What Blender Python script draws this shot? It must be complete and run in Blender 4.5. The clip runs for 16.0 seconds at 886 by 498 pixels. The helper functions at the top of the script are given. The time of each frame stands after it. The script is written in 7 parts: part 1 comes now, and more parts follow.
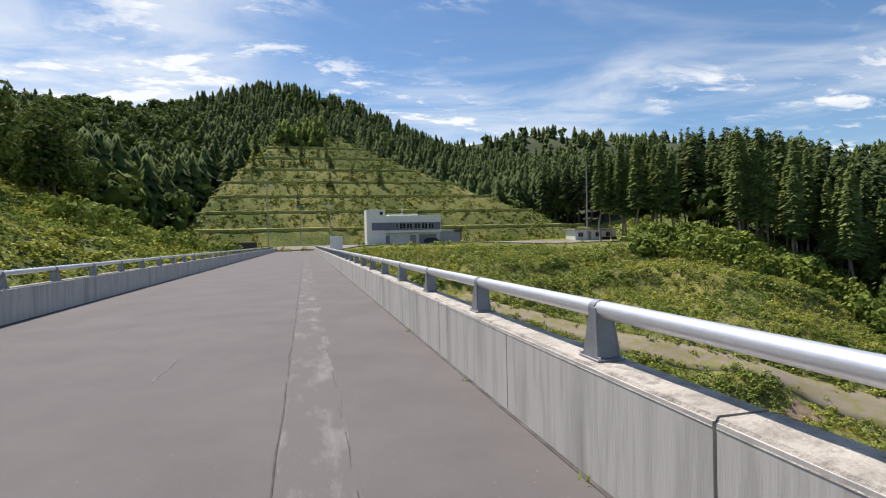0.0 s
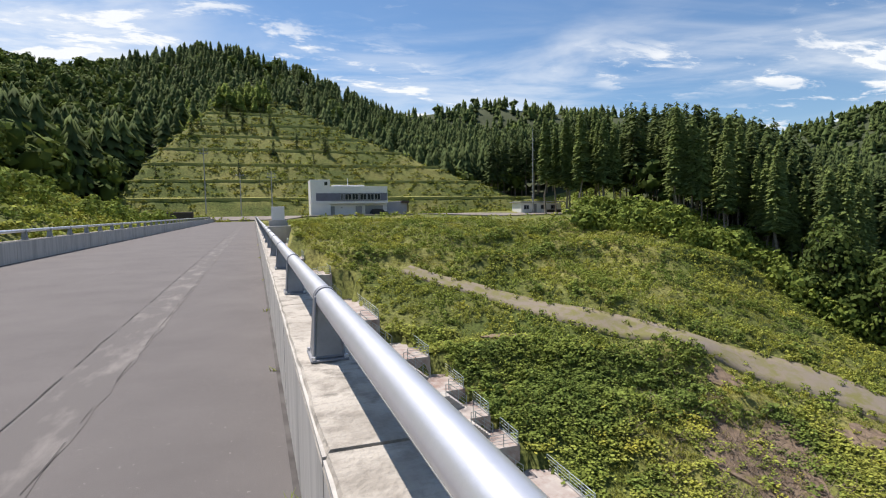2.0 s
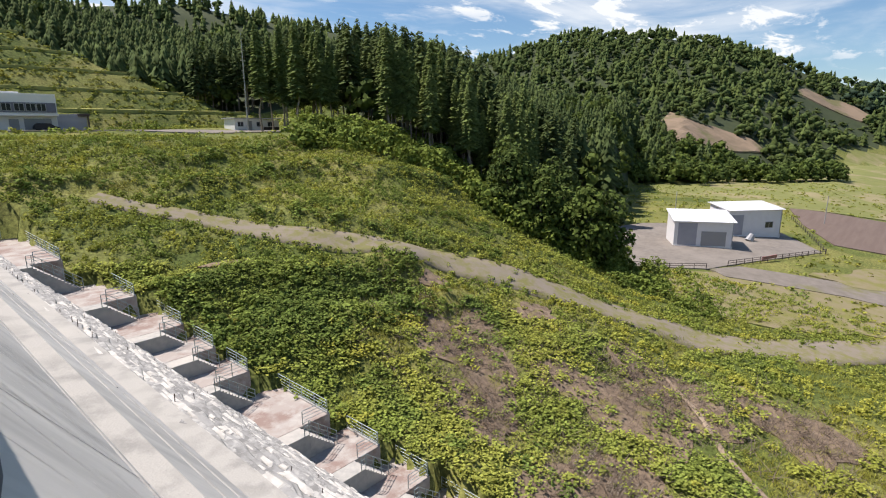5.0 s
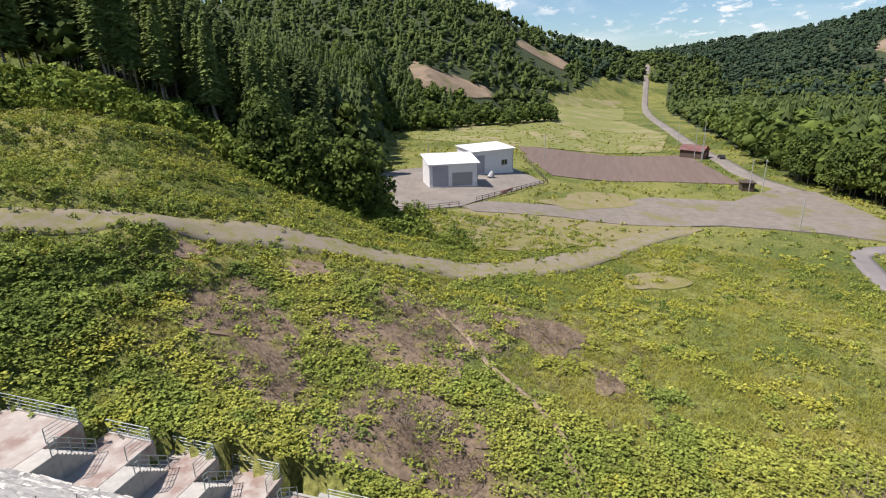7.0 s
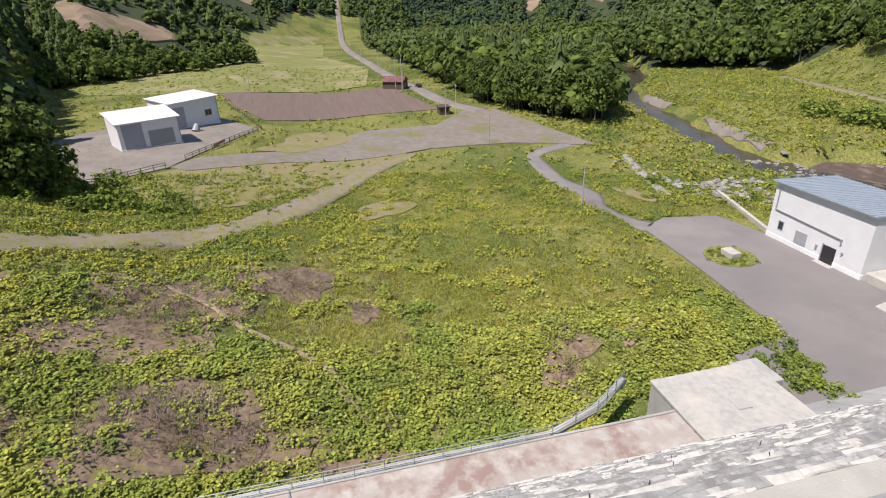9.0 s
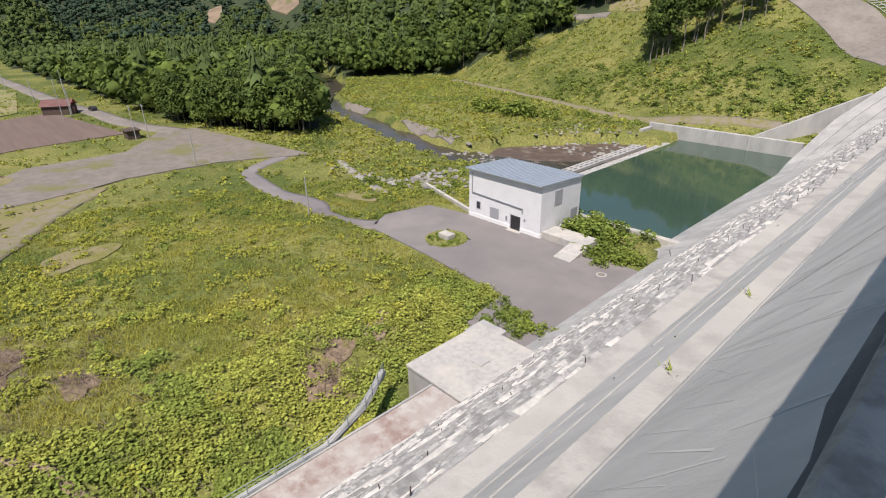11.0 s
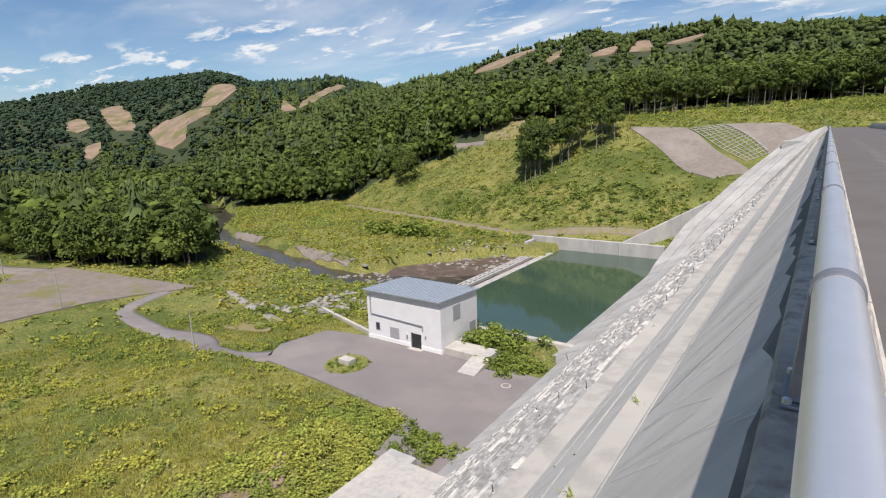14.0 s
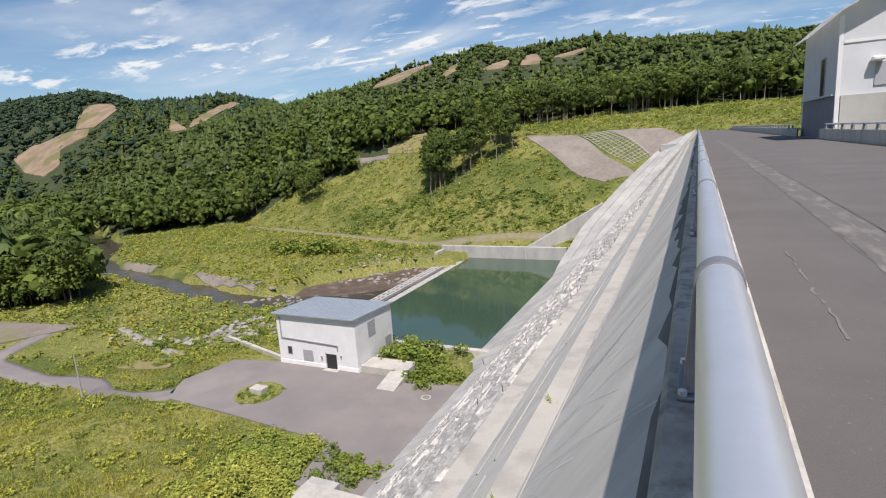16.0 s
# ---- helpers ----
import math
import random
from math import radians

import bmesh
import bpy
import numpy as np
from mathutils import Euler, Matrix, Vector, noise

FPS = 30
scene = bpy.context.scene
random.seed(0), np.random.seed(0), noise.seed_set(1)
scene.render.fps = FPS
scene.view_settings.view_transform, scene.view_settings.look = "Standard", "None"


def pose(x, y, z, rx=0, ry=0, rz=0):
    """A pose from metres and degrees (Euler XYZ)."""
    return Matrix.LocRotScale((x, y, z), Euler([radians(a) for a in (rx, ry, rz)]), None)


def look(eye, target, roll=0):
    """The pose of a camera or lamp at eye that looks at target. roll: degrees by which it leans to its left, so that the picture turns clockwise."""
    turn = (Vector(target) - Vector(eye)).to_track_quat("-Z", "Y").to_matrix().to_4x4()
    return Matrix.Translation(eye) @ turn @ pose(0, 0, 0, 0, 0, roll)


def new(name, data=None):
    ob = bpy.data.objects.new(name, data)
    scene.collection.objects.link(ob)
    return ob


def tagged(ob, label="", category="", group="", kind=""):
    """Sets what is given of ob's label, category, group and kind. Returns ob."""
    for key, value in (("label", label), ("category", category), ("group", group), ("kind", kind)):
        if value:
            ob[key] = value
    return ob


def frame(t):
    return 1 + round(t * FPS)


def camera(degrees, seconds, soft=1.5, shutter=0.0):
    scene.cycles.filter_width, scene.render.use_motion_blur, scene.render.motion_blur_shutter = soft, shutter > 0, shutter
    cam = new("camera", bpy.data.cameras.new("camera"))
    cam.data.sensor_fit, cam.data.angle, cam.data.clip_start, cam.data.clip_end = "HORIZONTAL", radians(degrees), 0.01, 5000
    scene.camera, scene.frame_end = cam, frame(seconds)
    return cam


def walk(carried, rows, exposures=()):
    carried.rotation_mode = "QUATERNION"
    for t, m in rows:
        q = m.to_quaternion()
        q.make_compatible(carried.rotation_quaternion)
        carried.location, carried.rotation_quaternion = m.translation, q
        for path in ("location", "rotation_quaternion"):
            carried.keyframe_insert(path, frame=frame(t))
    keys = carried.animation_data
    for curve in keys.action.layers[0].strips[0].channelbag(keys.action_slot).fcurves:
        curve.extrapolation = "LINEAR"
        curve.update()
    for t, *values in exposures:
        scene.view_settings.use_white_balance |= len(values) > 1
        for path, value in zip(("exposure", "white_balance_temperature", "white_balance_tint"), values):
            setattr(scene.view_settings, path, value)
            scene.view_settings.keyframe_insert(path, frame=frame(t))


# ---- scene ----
cam = camera(79.10, 16.0, soft=1.15)
# seconds, eye x y z, heading, pitch, roll
ROWS = [
    (0.0, -1.867, -0.657, 1.526, -14.32, -0.92, -1.36),
    (0.5, -1.379, -0.638, 1.538, -14.55, -1.08, -1.22),
    (1.0, -0.939, -0.628, 1.543, -15.43, -1.67, -1.11),
    (1.5, -0.595, -0.540, 1.528, -16.52, -2.28, -1.19),
    (2.0, -0.352, -0.440, 1.512, -19.34, -4.05, -0.90),
    (2.5, -0.200, -0.380, 1.520, -23.31, -5.86, -0.61),
    (3.0, -0.114, -0.345, 1.532, -26.81, -7.36, -0.30),
    (3.5, -0.080, -0.340, 1.520, -31.26, -8.74, -0.14),
    (4.0, -0.072, -0.360, 1.508, -36.94, -10.14, -0.20),
    (4.2, -0.060, -0.385, 1.503, -39.30, -10.69, -0.31),
    (6.3, 0.212, -0.728, 1.519, -63.71, -16.22, 0.02),
    (6.5, 0.206, -0.722, 1.520, -66.50, -16.76, -0.21),
    (7.0, 0.175, -0.690, 1.525, -73.19, -18.04, -0.69),
    (7.5, 0.147, -0.657, 1.522, -79.77, -19.19, -0.93),
    (8.0, 0.147, -0.641, 1.498, -86.48, -20.49, -1.12),
    (8.5, 0.136, -0.595, 1.466, -94.12, -22.26, -1.19),
    (9.0, 0.127, -0.502, 1.446, -102.64, -24.69, -1.99),
    (9.5, 0.113, -0.350, 1.444, -111.33, -26.60, -2.19),
    (10.0, 0.105, -0.167, 1.440, -120.08, -27.22, -1.72),
    (10.2, 0.100, -0.116, 1.439, -123.32, -27.05, -1.55),
    (12.3, 0.048, -0.700, 1.500, -141.65, -18.40, -1.45),
    (12.5, 0.050, -0.710, 1.502, -142.07, -17.08, -1.49),
    (13.0, 0.049, -0.670, 1.515, -142.82, -14.61, -1.55),
    (13.5, 0.047, -0.650, 1.525, -143.53, -12.81, -1.61),
    (14.0, 0.060, -0.740, 1.500, -144.53, -11.95, -1.90),
    (14.5, 0.071, -0.830, 1.475, -146.41, -11.52, -2.39),
    (15.0, 0.074, -0.850, 1.474, -149.06, -11.33, -2.91),
    (15.5, 0.073, -0.860, 1.476, -151.70, -11.23, -3.42),
    (16.0, 0.061, -0.880, 1.468, -154.29, -11.04, -3.91),
]
walk(cam, [(t, pose(x, y, z) @ pose(0, 0, 0, 0, 0, h) @ pose(0, 0, 0, 90 + p) @ pose(0, 0, 0, 0, 0, r)) for t, x, y, z, h, p, r in ROWS],
     exposures=[(0.0, 0.33), (3.5, 0.34), (7.0, 0.36), (9.5, 0.23), (12.5, 0.15), (16.0, 0.17)])

# ---- light ----
SUN_AZ, SUN_EL = -28.0, 60.0          # degrees from +y towards +x, and above the horizon
world = bpy.data.worlds.new("sky")
scene.world = world
world.use_nodes = True
wn, wl = world.node_tree.nodes, world.node_tree.links
wn.clear()
w_out = wn.new("ShaderNodeOutputWorld")
w_bg = wn.new("ShaderNodeBackground")
sky = wn.new("ShaderNodeTexSky")
sky.sky_type, sky.sun_disc = 'NISHITA', False
sky.sun_elevation, sky.sun_rotation = radians(SUN_EL), radians(SUN_AZ)
sky.air_density, sky.dust_density, sky.ozone_density = 1.0, 0.35, 3.2
w_bg.inputs["Strength"].default_value = 0.094
# high cirrus and broken cumulus, thicker towards the horizon
w_tc = wn.new("ShaderNodeTexCoord")
w_sep = wn.new("ShaderNodeSeparateXYZ")
wl.new(w_tc.outputs["Generated"], w_sep.inputs[0])
def wmath(op, a, b=None, c=None, clamp=False):
    n = wn.new("ShaderNodeMath")
    n.operation, n.use_clamp = op, clamp
    for i, v in enumerate((a, b, c)):
        if v is None:
            continue
        if isinstance(v, (int, float)):
            n.inputs[i].default_value = v
        else:
            wl.new(v, n.inputs[i])
    return n.outputs[0]
zc = wmath('ADD', wmath('MAXIMUM', w_sep.outputs[2], 0.0), 0.12)
u = wmath('DIVIDE', w_sep.outputs[0], zc)
v = wmath('DIVIDE', w_sep.outputs[1], zc)
w_cmb = wn.new("ShaderNodeCombineXYZ")
wl.new(wmath('MULTIPLY', u, 0.55), w_cmb.inputs[0])
wl.new(wmath('MULTIPLY', v, 1.0), w_cmb.inputs[1])
def wnoise(scale, detail, rough, shift, dist=0.0):
    m = wn.new("ShaderNodeMapping")
    m.inputs["Location"].default_value = shift
    wl.new(w_cmb.outputs[0], m.inputs[0])
    n = wn.new("ShaderNodeTexNoise")
    n.inputs["Scale"].default_value, n.inputs["Detail"].default_value = scale, detail
    n.inputs["Roughness"].default_value, n.inputs["Distortion"].default_value = rough, dist
    wl.new(m.outputs[0], n.inputs[0])
    return n.outputs["Fac"]
def wramp(fac, a, b):
    m = wn.new("ShaderNodeMapRange")
    m.interpolation_type = 'SMOOTHSTEP'
    m.inputs[1].default_value, m.inputs[2].default_value = a, b
    wl.new(fac, m.inputs[0])
    return m.outputs[0]
veil = wramp(wnoise(0.7, 6, 0.55, (3.1, 1.7, 0), 0.8), 0.53, 0.79)
puffs = wmath('MULTIPLY', wramp(wnoise(5.0, 7, 0.62, (0.4, 7.3, 0), 0.3), 0.52, 0.64), wramp(wnoise(1.1, 3, 0.5, (8.8, 2.2, 0)), 0.40, 0.62))
# long low streaks of thin cloud above the ridges
w_cmb2 = wn.new("ShaderNodeCombineXYZ")
for i_, (o_, k_) in enumerate(((0, 1.5), (1, 1.5), (2, 9.0))):
    wl.new(wmath('MULTIPLY', w_sep.outputs[o_], k_), w_cmb2.inputs[i_])
w_band = wn.new("ShaderNodeTexNoise")
w_band.inputs["Scale"].default_value, w_band.inputs["Detail"].default_value, w_band.inputs["Distortion"].default_value = 1.6, 9, 0.6
w_band.inputs["Roughness"].default_value = 0.58
wl.new(w_cmb2.outputs[0], w_band.inputs[0])
streaks_low = wmath('MULTIPLY', wramp(w_band.outputs["Fac"], 0.40, 0.66), wramp(w_sep.outputs[2], 0.38, 0.16))
# the streaks thin out on the southern side, and a bright bank of cloud stands in the north-west
thin_side = wmath('ADD', 0.2, wmath('MULTIPLY', wramp(w_sep.outputs[1], -0.5, 0.4), 0.8))
w_dot = wn.new("ShaderNodeVectorMath")
w_dot.operation = 'DOT_PRODUCT'
wl.new(w_tc.outputs["Generated"], w_dot.inputs[0])
w_dot.inputs[1].default_value = Vector((-0.40, 0.83, 0.39)).normalized()
cloud_bank = wmath('MULTIPLY', wramp(w_dot.outputs["Value"], 0.90, 0.985), wramp(wnoise(1.6, 7, 0.6, (5.2, 0.6, 0), 0.5), 0.36, 0.60))
low = wramp(w_sep.outputs[2], 0.26, 0.02)
cover = wmath('ADD', wmath('MULTIPLY', cloud_bank, 0.62), wmath('ADD', wmath('ADD', wmath('MULTIPLY', veil, 0.70), wmath('MULTIPLY', puffs, 0.95)), wmath('ADD', wmath('MULTIPLY', low, 0.08), wmath('MULTIPLY', wmath('MULTIPLY', streaks_low, 0.6), thin_side))), clamp=True)
w_mix = wn.new("ShaderNodeMixRGB")
wl.new(cover, w_mix.inputs[0])
w_tint = wn.new("ShaderNodeMixRGB")
w_tint.blend_type = 'MULTIPLY'
w_tint.inputs[0].default_value = 1.0
wl.new(sky.outputs[0], w_tint.inputs[1])
w_tint.inputs[2].default_value = (0.77, 0.90, 1.0, 1)
wl.new(w_tint.outputs[0], w_mix.inputs[1])
w_mix.inputs[2].default_value = (8.2, 8.4, 8.7, 1)
wl.new(w_mix.outputs[0], w_bg.inputs[0])
wl.new(w_bg.outputs[0], w_out.inputs[0])

sun_dir = Vector((math.sin(radians(SUN_AZ)) * math.cos(radians(SUN_EL)), math.cos(radians(SUN_AZ)) * math.cos(radians(SUN_EL)), math.sin(radians(SUN_EL))))
sun_data = bpy.data.lights.new("sun", 'SUN')
sun_data.energy, sun_data.angle, sun_data.color = 5.15, radians(0.55), (1.0, 0.905, 0.855)
sun_ob = new("sun", sun_data)
sun_ob.matrix_world = look(sun_dir * 300, (0, 0, 0))

# ---- materials ----
def material(name, base, rough=0.8, metal=0.0, second=None, scale=2.0, detail=6.0, low=0.35, high=0.65, third=None, scale3=0.15, low3=0.45, high3=0.7,
             bump=0.0, bump_scale=30.0, stretch=(1, 1, 1), spec=0.4, by_object=0.0, by_island=0.0, local=False):
    """A node material: base colour broken by two noises of real size, fine relief, and a small change from piece to piece."""
    m = bpy.data.materials.new(name)
    m.use_nodes = True
    nt = m.node_tree
    n, l = nt.nodes, nt.links
    b = n["Principled BSDF"]
    b.inputs["Roughness"].default_value, b.inputs["Metallic"].default_value = rough, metal
    b.inputs["Specular IOR Level"].default_value = spec
    if local:
        tc = n.new("ShaderNodeTexCoord")
        src = tc.outputs["Object"]
    else:
        g = n.new("ShaderNodeNewGeometry")
        src = g.outputs["Position"]
    mp = n.new("ShaderNodeMapping")
    mp.inputs["Scale"].default_value = stretch
    l.new(src, mp.inputs[0])
    out = None
    def mix(fac, a, c2):
        x = n.new("ShaderNodeMixRGB")
        l.new(fac, x.inputs[0])
        if isinstance(a, tuple):
            x.inputs[1].default_value = (*a, 1)
        else:
            l.new(a, x.inputs[1])
        x.inputs[2].default_value = (*c2, 1)
        return x.outputs[0]
    def noise_fac(sc, lo, hi, de=detail):
        t = n.new("ShaderNodeTexNoise")
        t.inputs["Scale"].default_value, t.inputs["Detail"].default_value, t.inputs["Roughness"].default_value = sc, de, 0.6
        l.new(mp.outputs[0], t.inputs[0])
        r = n.new("ShaderNodeMapRange")
        r.inputs[1].default_value, r.inputs[2].default_value = lo, hi
        l.new(t.outputs["Fac"], r.inputs[0])
        return r.outputs[0]
    col = base
    if second:
        col = mix(noise_fac(scale, low, high), col, second)
    if third:
        col = mix(noise_fac(scale3, low3, high3, 8.0), col, third)
    for amount, kind in ((by_object, 0), (by_island, 1)):
        if amount:
            if kind == 0:
                s = n.new("ShaderNodeObjectInfo").outputs["Random"]
            else:
                s = n.new("ShaderNodeNewGeometry").outputs["Random Per Island"]
            r = n.new("ShaderNodeMapRange")
            r.inputs[3].default_value, r.inputs[4].default_value = 1 - amount, 1 + amount
            l.new(s, r.inputs[0])
            h = n.new("ShaderNodeHueSaturation")
            l.new(r.outputs[0], h.inputs["Value"])
            if isinstance(col, tuple):
                h.inputs["Color"].default_value = (*col, 1)
            else:
                l.new(col, h.inputs["Color"])
            col = h.outputs[0]
    if isinstance(col, tuple):
        b.inputs["Base Color"].default_value = (*col, 1)
    else:
        l.new(col, b.inputs["Base Color"])
    if bump:
        t = n.new("ShaderNodeTexNoise")
        t.inputs["Scale"].default_value, t.inputs["Detail"].default_value = bump_scale, 5
        l.new(mp.outputs[0], t.inputs[0])
        bp = n.new("ShaderNodeBump")
        bp.inputs["Strength"].default_value, bp.inputs["Distance"].default_value = bump, 0.02
        l.new(t.outputs["Fac"], bp.inputs["Height"])
        l.new(bp.outputs[0], b.inputs["Normal"])
    return m


def leafy(name, base, second, by_island=0.35, scale=0.05, third=None):
    """Foliage: dull green, a little light comes through."""
    m = material(name, base, rough=0.88, second=second, scale=scale, detail=3, low=0.4, high=0.6, by_island=by_island, spec=0.06, third=third, scale3=0.6)
    n, l = m.node_tree.nodes, m.node_tree.links
    b = n["Principled BSDF"]
    tr = n.new("ShaderNodeBsdfTranslucent")
    hs = n.new("ShaderNodeHueSaturation")
    hs.inputs["Hue"].default_value, hs.inputs["Value"].default_value = 0.49, 1.25
    l.new(b.inputs["Base Color"].links[0].from_socket, hs.inputs["Color"])
    l.new(hs.outputs[0], tr.inputs["Color"])
    mx = n.new("ShaderNodeMixShader")
    mx.inputs[0].default_value = 0.16
    l.new(b.outputs[0], mx.inputs[1])
    l.new(tr.outputs[0], mx.inputs[2])
    l.new(mx.outputs[0], n["Material Output"].inputs["Surface"])
    return m


M_ASPHALT = material("asphalt", (0.110, 0.102, 0.098), 0.86, second=(0.134, 0.125, 0.119), scale=0.7, detail=12, third=(0.205, 0.195, 0.182), scale3=26.0, low3=0.63, high3=0.70, bump=0.35, bump_scale=160)
M_PATCH = material("asphalt_seam", (0.128, 0.12, 0.114), 0.9, second=(0.205, 0.192, 0.178), scale=2.4, detail=10, low=0.5, high=0.66, bump=0.4, bump_scale=90, stretch=(1.6, 0.5, 1))
M_MARK = material("worn_pale_mark", (0.20, 0.19, 0.178), 0.9, second=(0.15, 0.142, 0.136), scale=5)
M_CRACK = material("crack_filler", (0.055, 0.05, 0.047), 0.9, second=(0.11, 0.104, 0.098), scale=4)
M_PARAPET = material("parapet_concrete", (0.50, 0.485, 0.445), 0.9, second=(0.30, 0.292, 0.268), scale=1.5, detail=9, low=0.50, high=0.68, third=(0.40, 0.388, 0.355), scale3=5.0, low3=0.5, high3=0.62, bump=0.12, bump_scale=40, stretch=(1.8, 1.8, 0.16))
M_COPING = material("weathered_coping", (0.47, 0.44, 0.38), 0.9, second=(0.20, 0.185, 0.155), scale=9.0, detail=10, low=0.47, high=0.66, third=(0.31, 0.285, 0.24), scale3=2.2, bump=0.6, bump_scale=45)
M_JOINT = material("joint_filler", (0.06, 0.065, 0.075), 0.7, second=(0.09, 0.09, 0.1), scale=5)
M_GALV = material("galvanised_pipe", (0.76, 0.775, 0.80), 0.36, 0.7, second=(0.70, 0.715, 0.74), scale=6, bump=0.04, bump_scale=40)
M_GALV_DULL = material("galvanised_bracket", (0.30, 0.315, 0.34), 0.5, 0.55, second=(0.24, 0.25, 0.27), scale=8, bump=0.06, bump_scale=40)
M_FACE = material("smooth_face_concrete", (0.56, 0.545, 0.505), 0.9, second=(0.42, 0.412, 0.385), scale=0.9, detail=9, third=(0.66, 0.64, 0.59), scale3=0.35, low3=0.42, high3=0.66, bump=0.3, bump_scale=30, stretch=(0.35, 1.6, 0.35))
M_LIME = material("lime_bloom", (0.68, 0.665, 0.62), 0.9, second=(0.60, 0.585, 0.545), scale=1.2, stretch=(0.35, 1.6, 0.35))
# ledges coloured darker than the face, to offset the stronger sun on flats
M_LEDGE = material("weathered_ledge", (0.40, 0.385, 0.35), 0.92, second=(0.28, 0.272, 0.25), scale=1.4, low=0.45, high=0.62, third=(0.47, 0.45, 0.40), scale3=0.35, bump=0.5, bump_scale=20)
M_TREAD = material("ledge_concrete", (0.46, 0.445, 0.405), 0.92, second=(0.36, 0.35, 0.325), scale=2.0, third=(0.54, 0.50, 0.44), scale3=0.3, bump=0.4, bump_scale=25)
M_ROUGH = material("rough_stepped_concrete", (0.39, 0.38, 0.355), 0.95, second=(0.26, 0.253, 0.235), scale=1.6, detail=9, low=0.42, high=0.6, third=(0.52, 0.505, 0.465), scale3=2.6, low3=0.52, high3=0.62, bump=0.9, bump_scale=8, by_object=0.06)
M_LIP = material("broken_mortar_lip", (0.62, 0.60, 0.55), 0.93, second=(0.45, 0.435, 0.40), scale=3.0, bump=0.5, bump_scale=20)
M_SLAB = material("landing_concrete", (0.38, 0.335, 0.30), 0.92, second=(0.28, 0.205, 0.175), scale=0.35, detail=9, low=0.44, high=0.58, third=(0.47, 0.445, 0.405), scale3=0.9, bump=0.4, bump_scale=20)
M_PANEL = material("formed_concrete", (0.41, 0.405, 0.385), 0.9, second=(0.33, 0.325, 0.31), scale=0.6, third=(0.47, 0.46, 0.43), scale3=0.25, bump=0.3, bump_scale=25, by_object=0.07, stretch=(1, 1, 0.4))
M_RAIL = material("handrail_steel", (0.36, 0.42, 0.42), 0.5, 0.5)
M_WHITE = material("white_cladding", (0.74, 0.745, 0.75), 0.6, second=(0.69, 0.69, 0.70), scale=0.7, bump=0.1, bump_scale=12)
M_WHITE2 = material("white_render", (0.82, 0.82, 0.81), 0.75, second=(0.76, 0.76, 0.75), scale=0.5, third=(0.72, 0.72, 0.71), scale3=0.2, bump=0.15, bump_scale=20)
M_GREYCLAD = material("grey_cladding", (0.36, 0.37, 0.41), 0.6, second=(0.33, 0.34, 0.38), scale=0.8)
M_DARKBAND = material("dark_band_cladding", (0.17, 0.175, 0.24), 0.55, second=(0.14, 0.145, 0.20), scale=1.0)
M_GATE = material("pale_grey_render", (0.60, 0.615, 0.64), 0.8, second=(0.54, 0.555, 0.585), scale=0.6, bump=0.12, bump_scale=20)
M_ROOF = material("pale_blue_metal_roof", (0.40, 0.45, 0.50), 0.42, 0.3, second=(0.36, 0.41, 0.46), scale=0.5)
M_ROOFWHITE = material("white_metal_roof", (0.78, 0.79, 0.80), 0.4, 0.1, second=(0.72, 0.73, 0.74), scale=0.5)
M_GLASS = material("window_glass", (0.03, 0.035, 0.045), 0.08, 0.0, spec=0.8)
M_FRAME = material("window_frame", (0.35, 0.36, 0.38), 0.5, 0.3)
M_DOORDARK = material("dark_doorway", (0.03, 0.03, 0.032), 0.6)
M_DOORGREY = material("steel_door", (0.30, 0.31, 0.32), 0.5, 0.2)
M_LOUVRE = material("grey_louvre", (0.42, 0.43, 0.45), 0.6, 0.2, second=(0.34, 0.35, 0.37), scale=8.0, stretch=(0.1, 0.1, 3.0))
M_GRAVEL = material("gravel", (0.235, 0.208, 0.18), 0.95, second=(0.18, 0.16, 0.136), scale=0.9, third=(0.275, 0.245, 0.21), scale3=0.12, bump=0.8, bump_scale=6)
M_LOT = material("weedy_gravel", (0.235, 0.205, 0.175), 0.95, second=(0.18, 0.158, 0.128), scale=0.5, detail=9, third=(0.175, 0.165, 0.07), scale3=0.10, low3=0.53, high3=0.64, bump=0.8, bump_scale=6)
M_DEAD = material("dead_undergrowth", (0.250, 0.185, 0.125), 0.97, second=(0.150, 0.110, 0.075), scale=1.6, detail=9, low=0.4, high=0.6, third=(0.20, 0.175, 0.06), scale3=0.6, low3=0.55, high3=0.64, bump=1.0, bump_scale=4)
M_FIELD = material("pale_field_grass", (0.200, 0.205, 0.062), 0.96, second=(0.165, 0.182, 0.050), scale=0.12, detail=9, third=(0.27, 0.235, 0.12), scale3=0.05, low3=0.5, high3=0.62, bump=0.8, bump_scale=2)
M_SHADE_STAIN = material("blackened_concrete", (0.120, 0.120, 0.122), 0.85, second=(0.19, 0.187, 0.18), scale=1.6, detail=9, low=0.45, high=0.62, third=(0.075, 0.076, 0.08), scale3=0.5, bump=0.5, bump_scale=25, stretch=(1, 0.5, 1))
M_BENCH = material("dry_bench_grass", (0.36, 0.34, 0.10), 0.96, second=(0.27, 0.27, 0.07), scale=0.4, detail=9, bump=0.8, bump_scale=4)
M_STRAW = material("thin_straw_grass", (0.225, 0.195, 0.095), 0.96, second=(0.19, 0.185, 0.05), scale=0.5, detail=9, low=0.42, high=0.6, third=(0.25, 0.205, 0.13), scale3=0.3, bump=0.9, bump_scale=4)
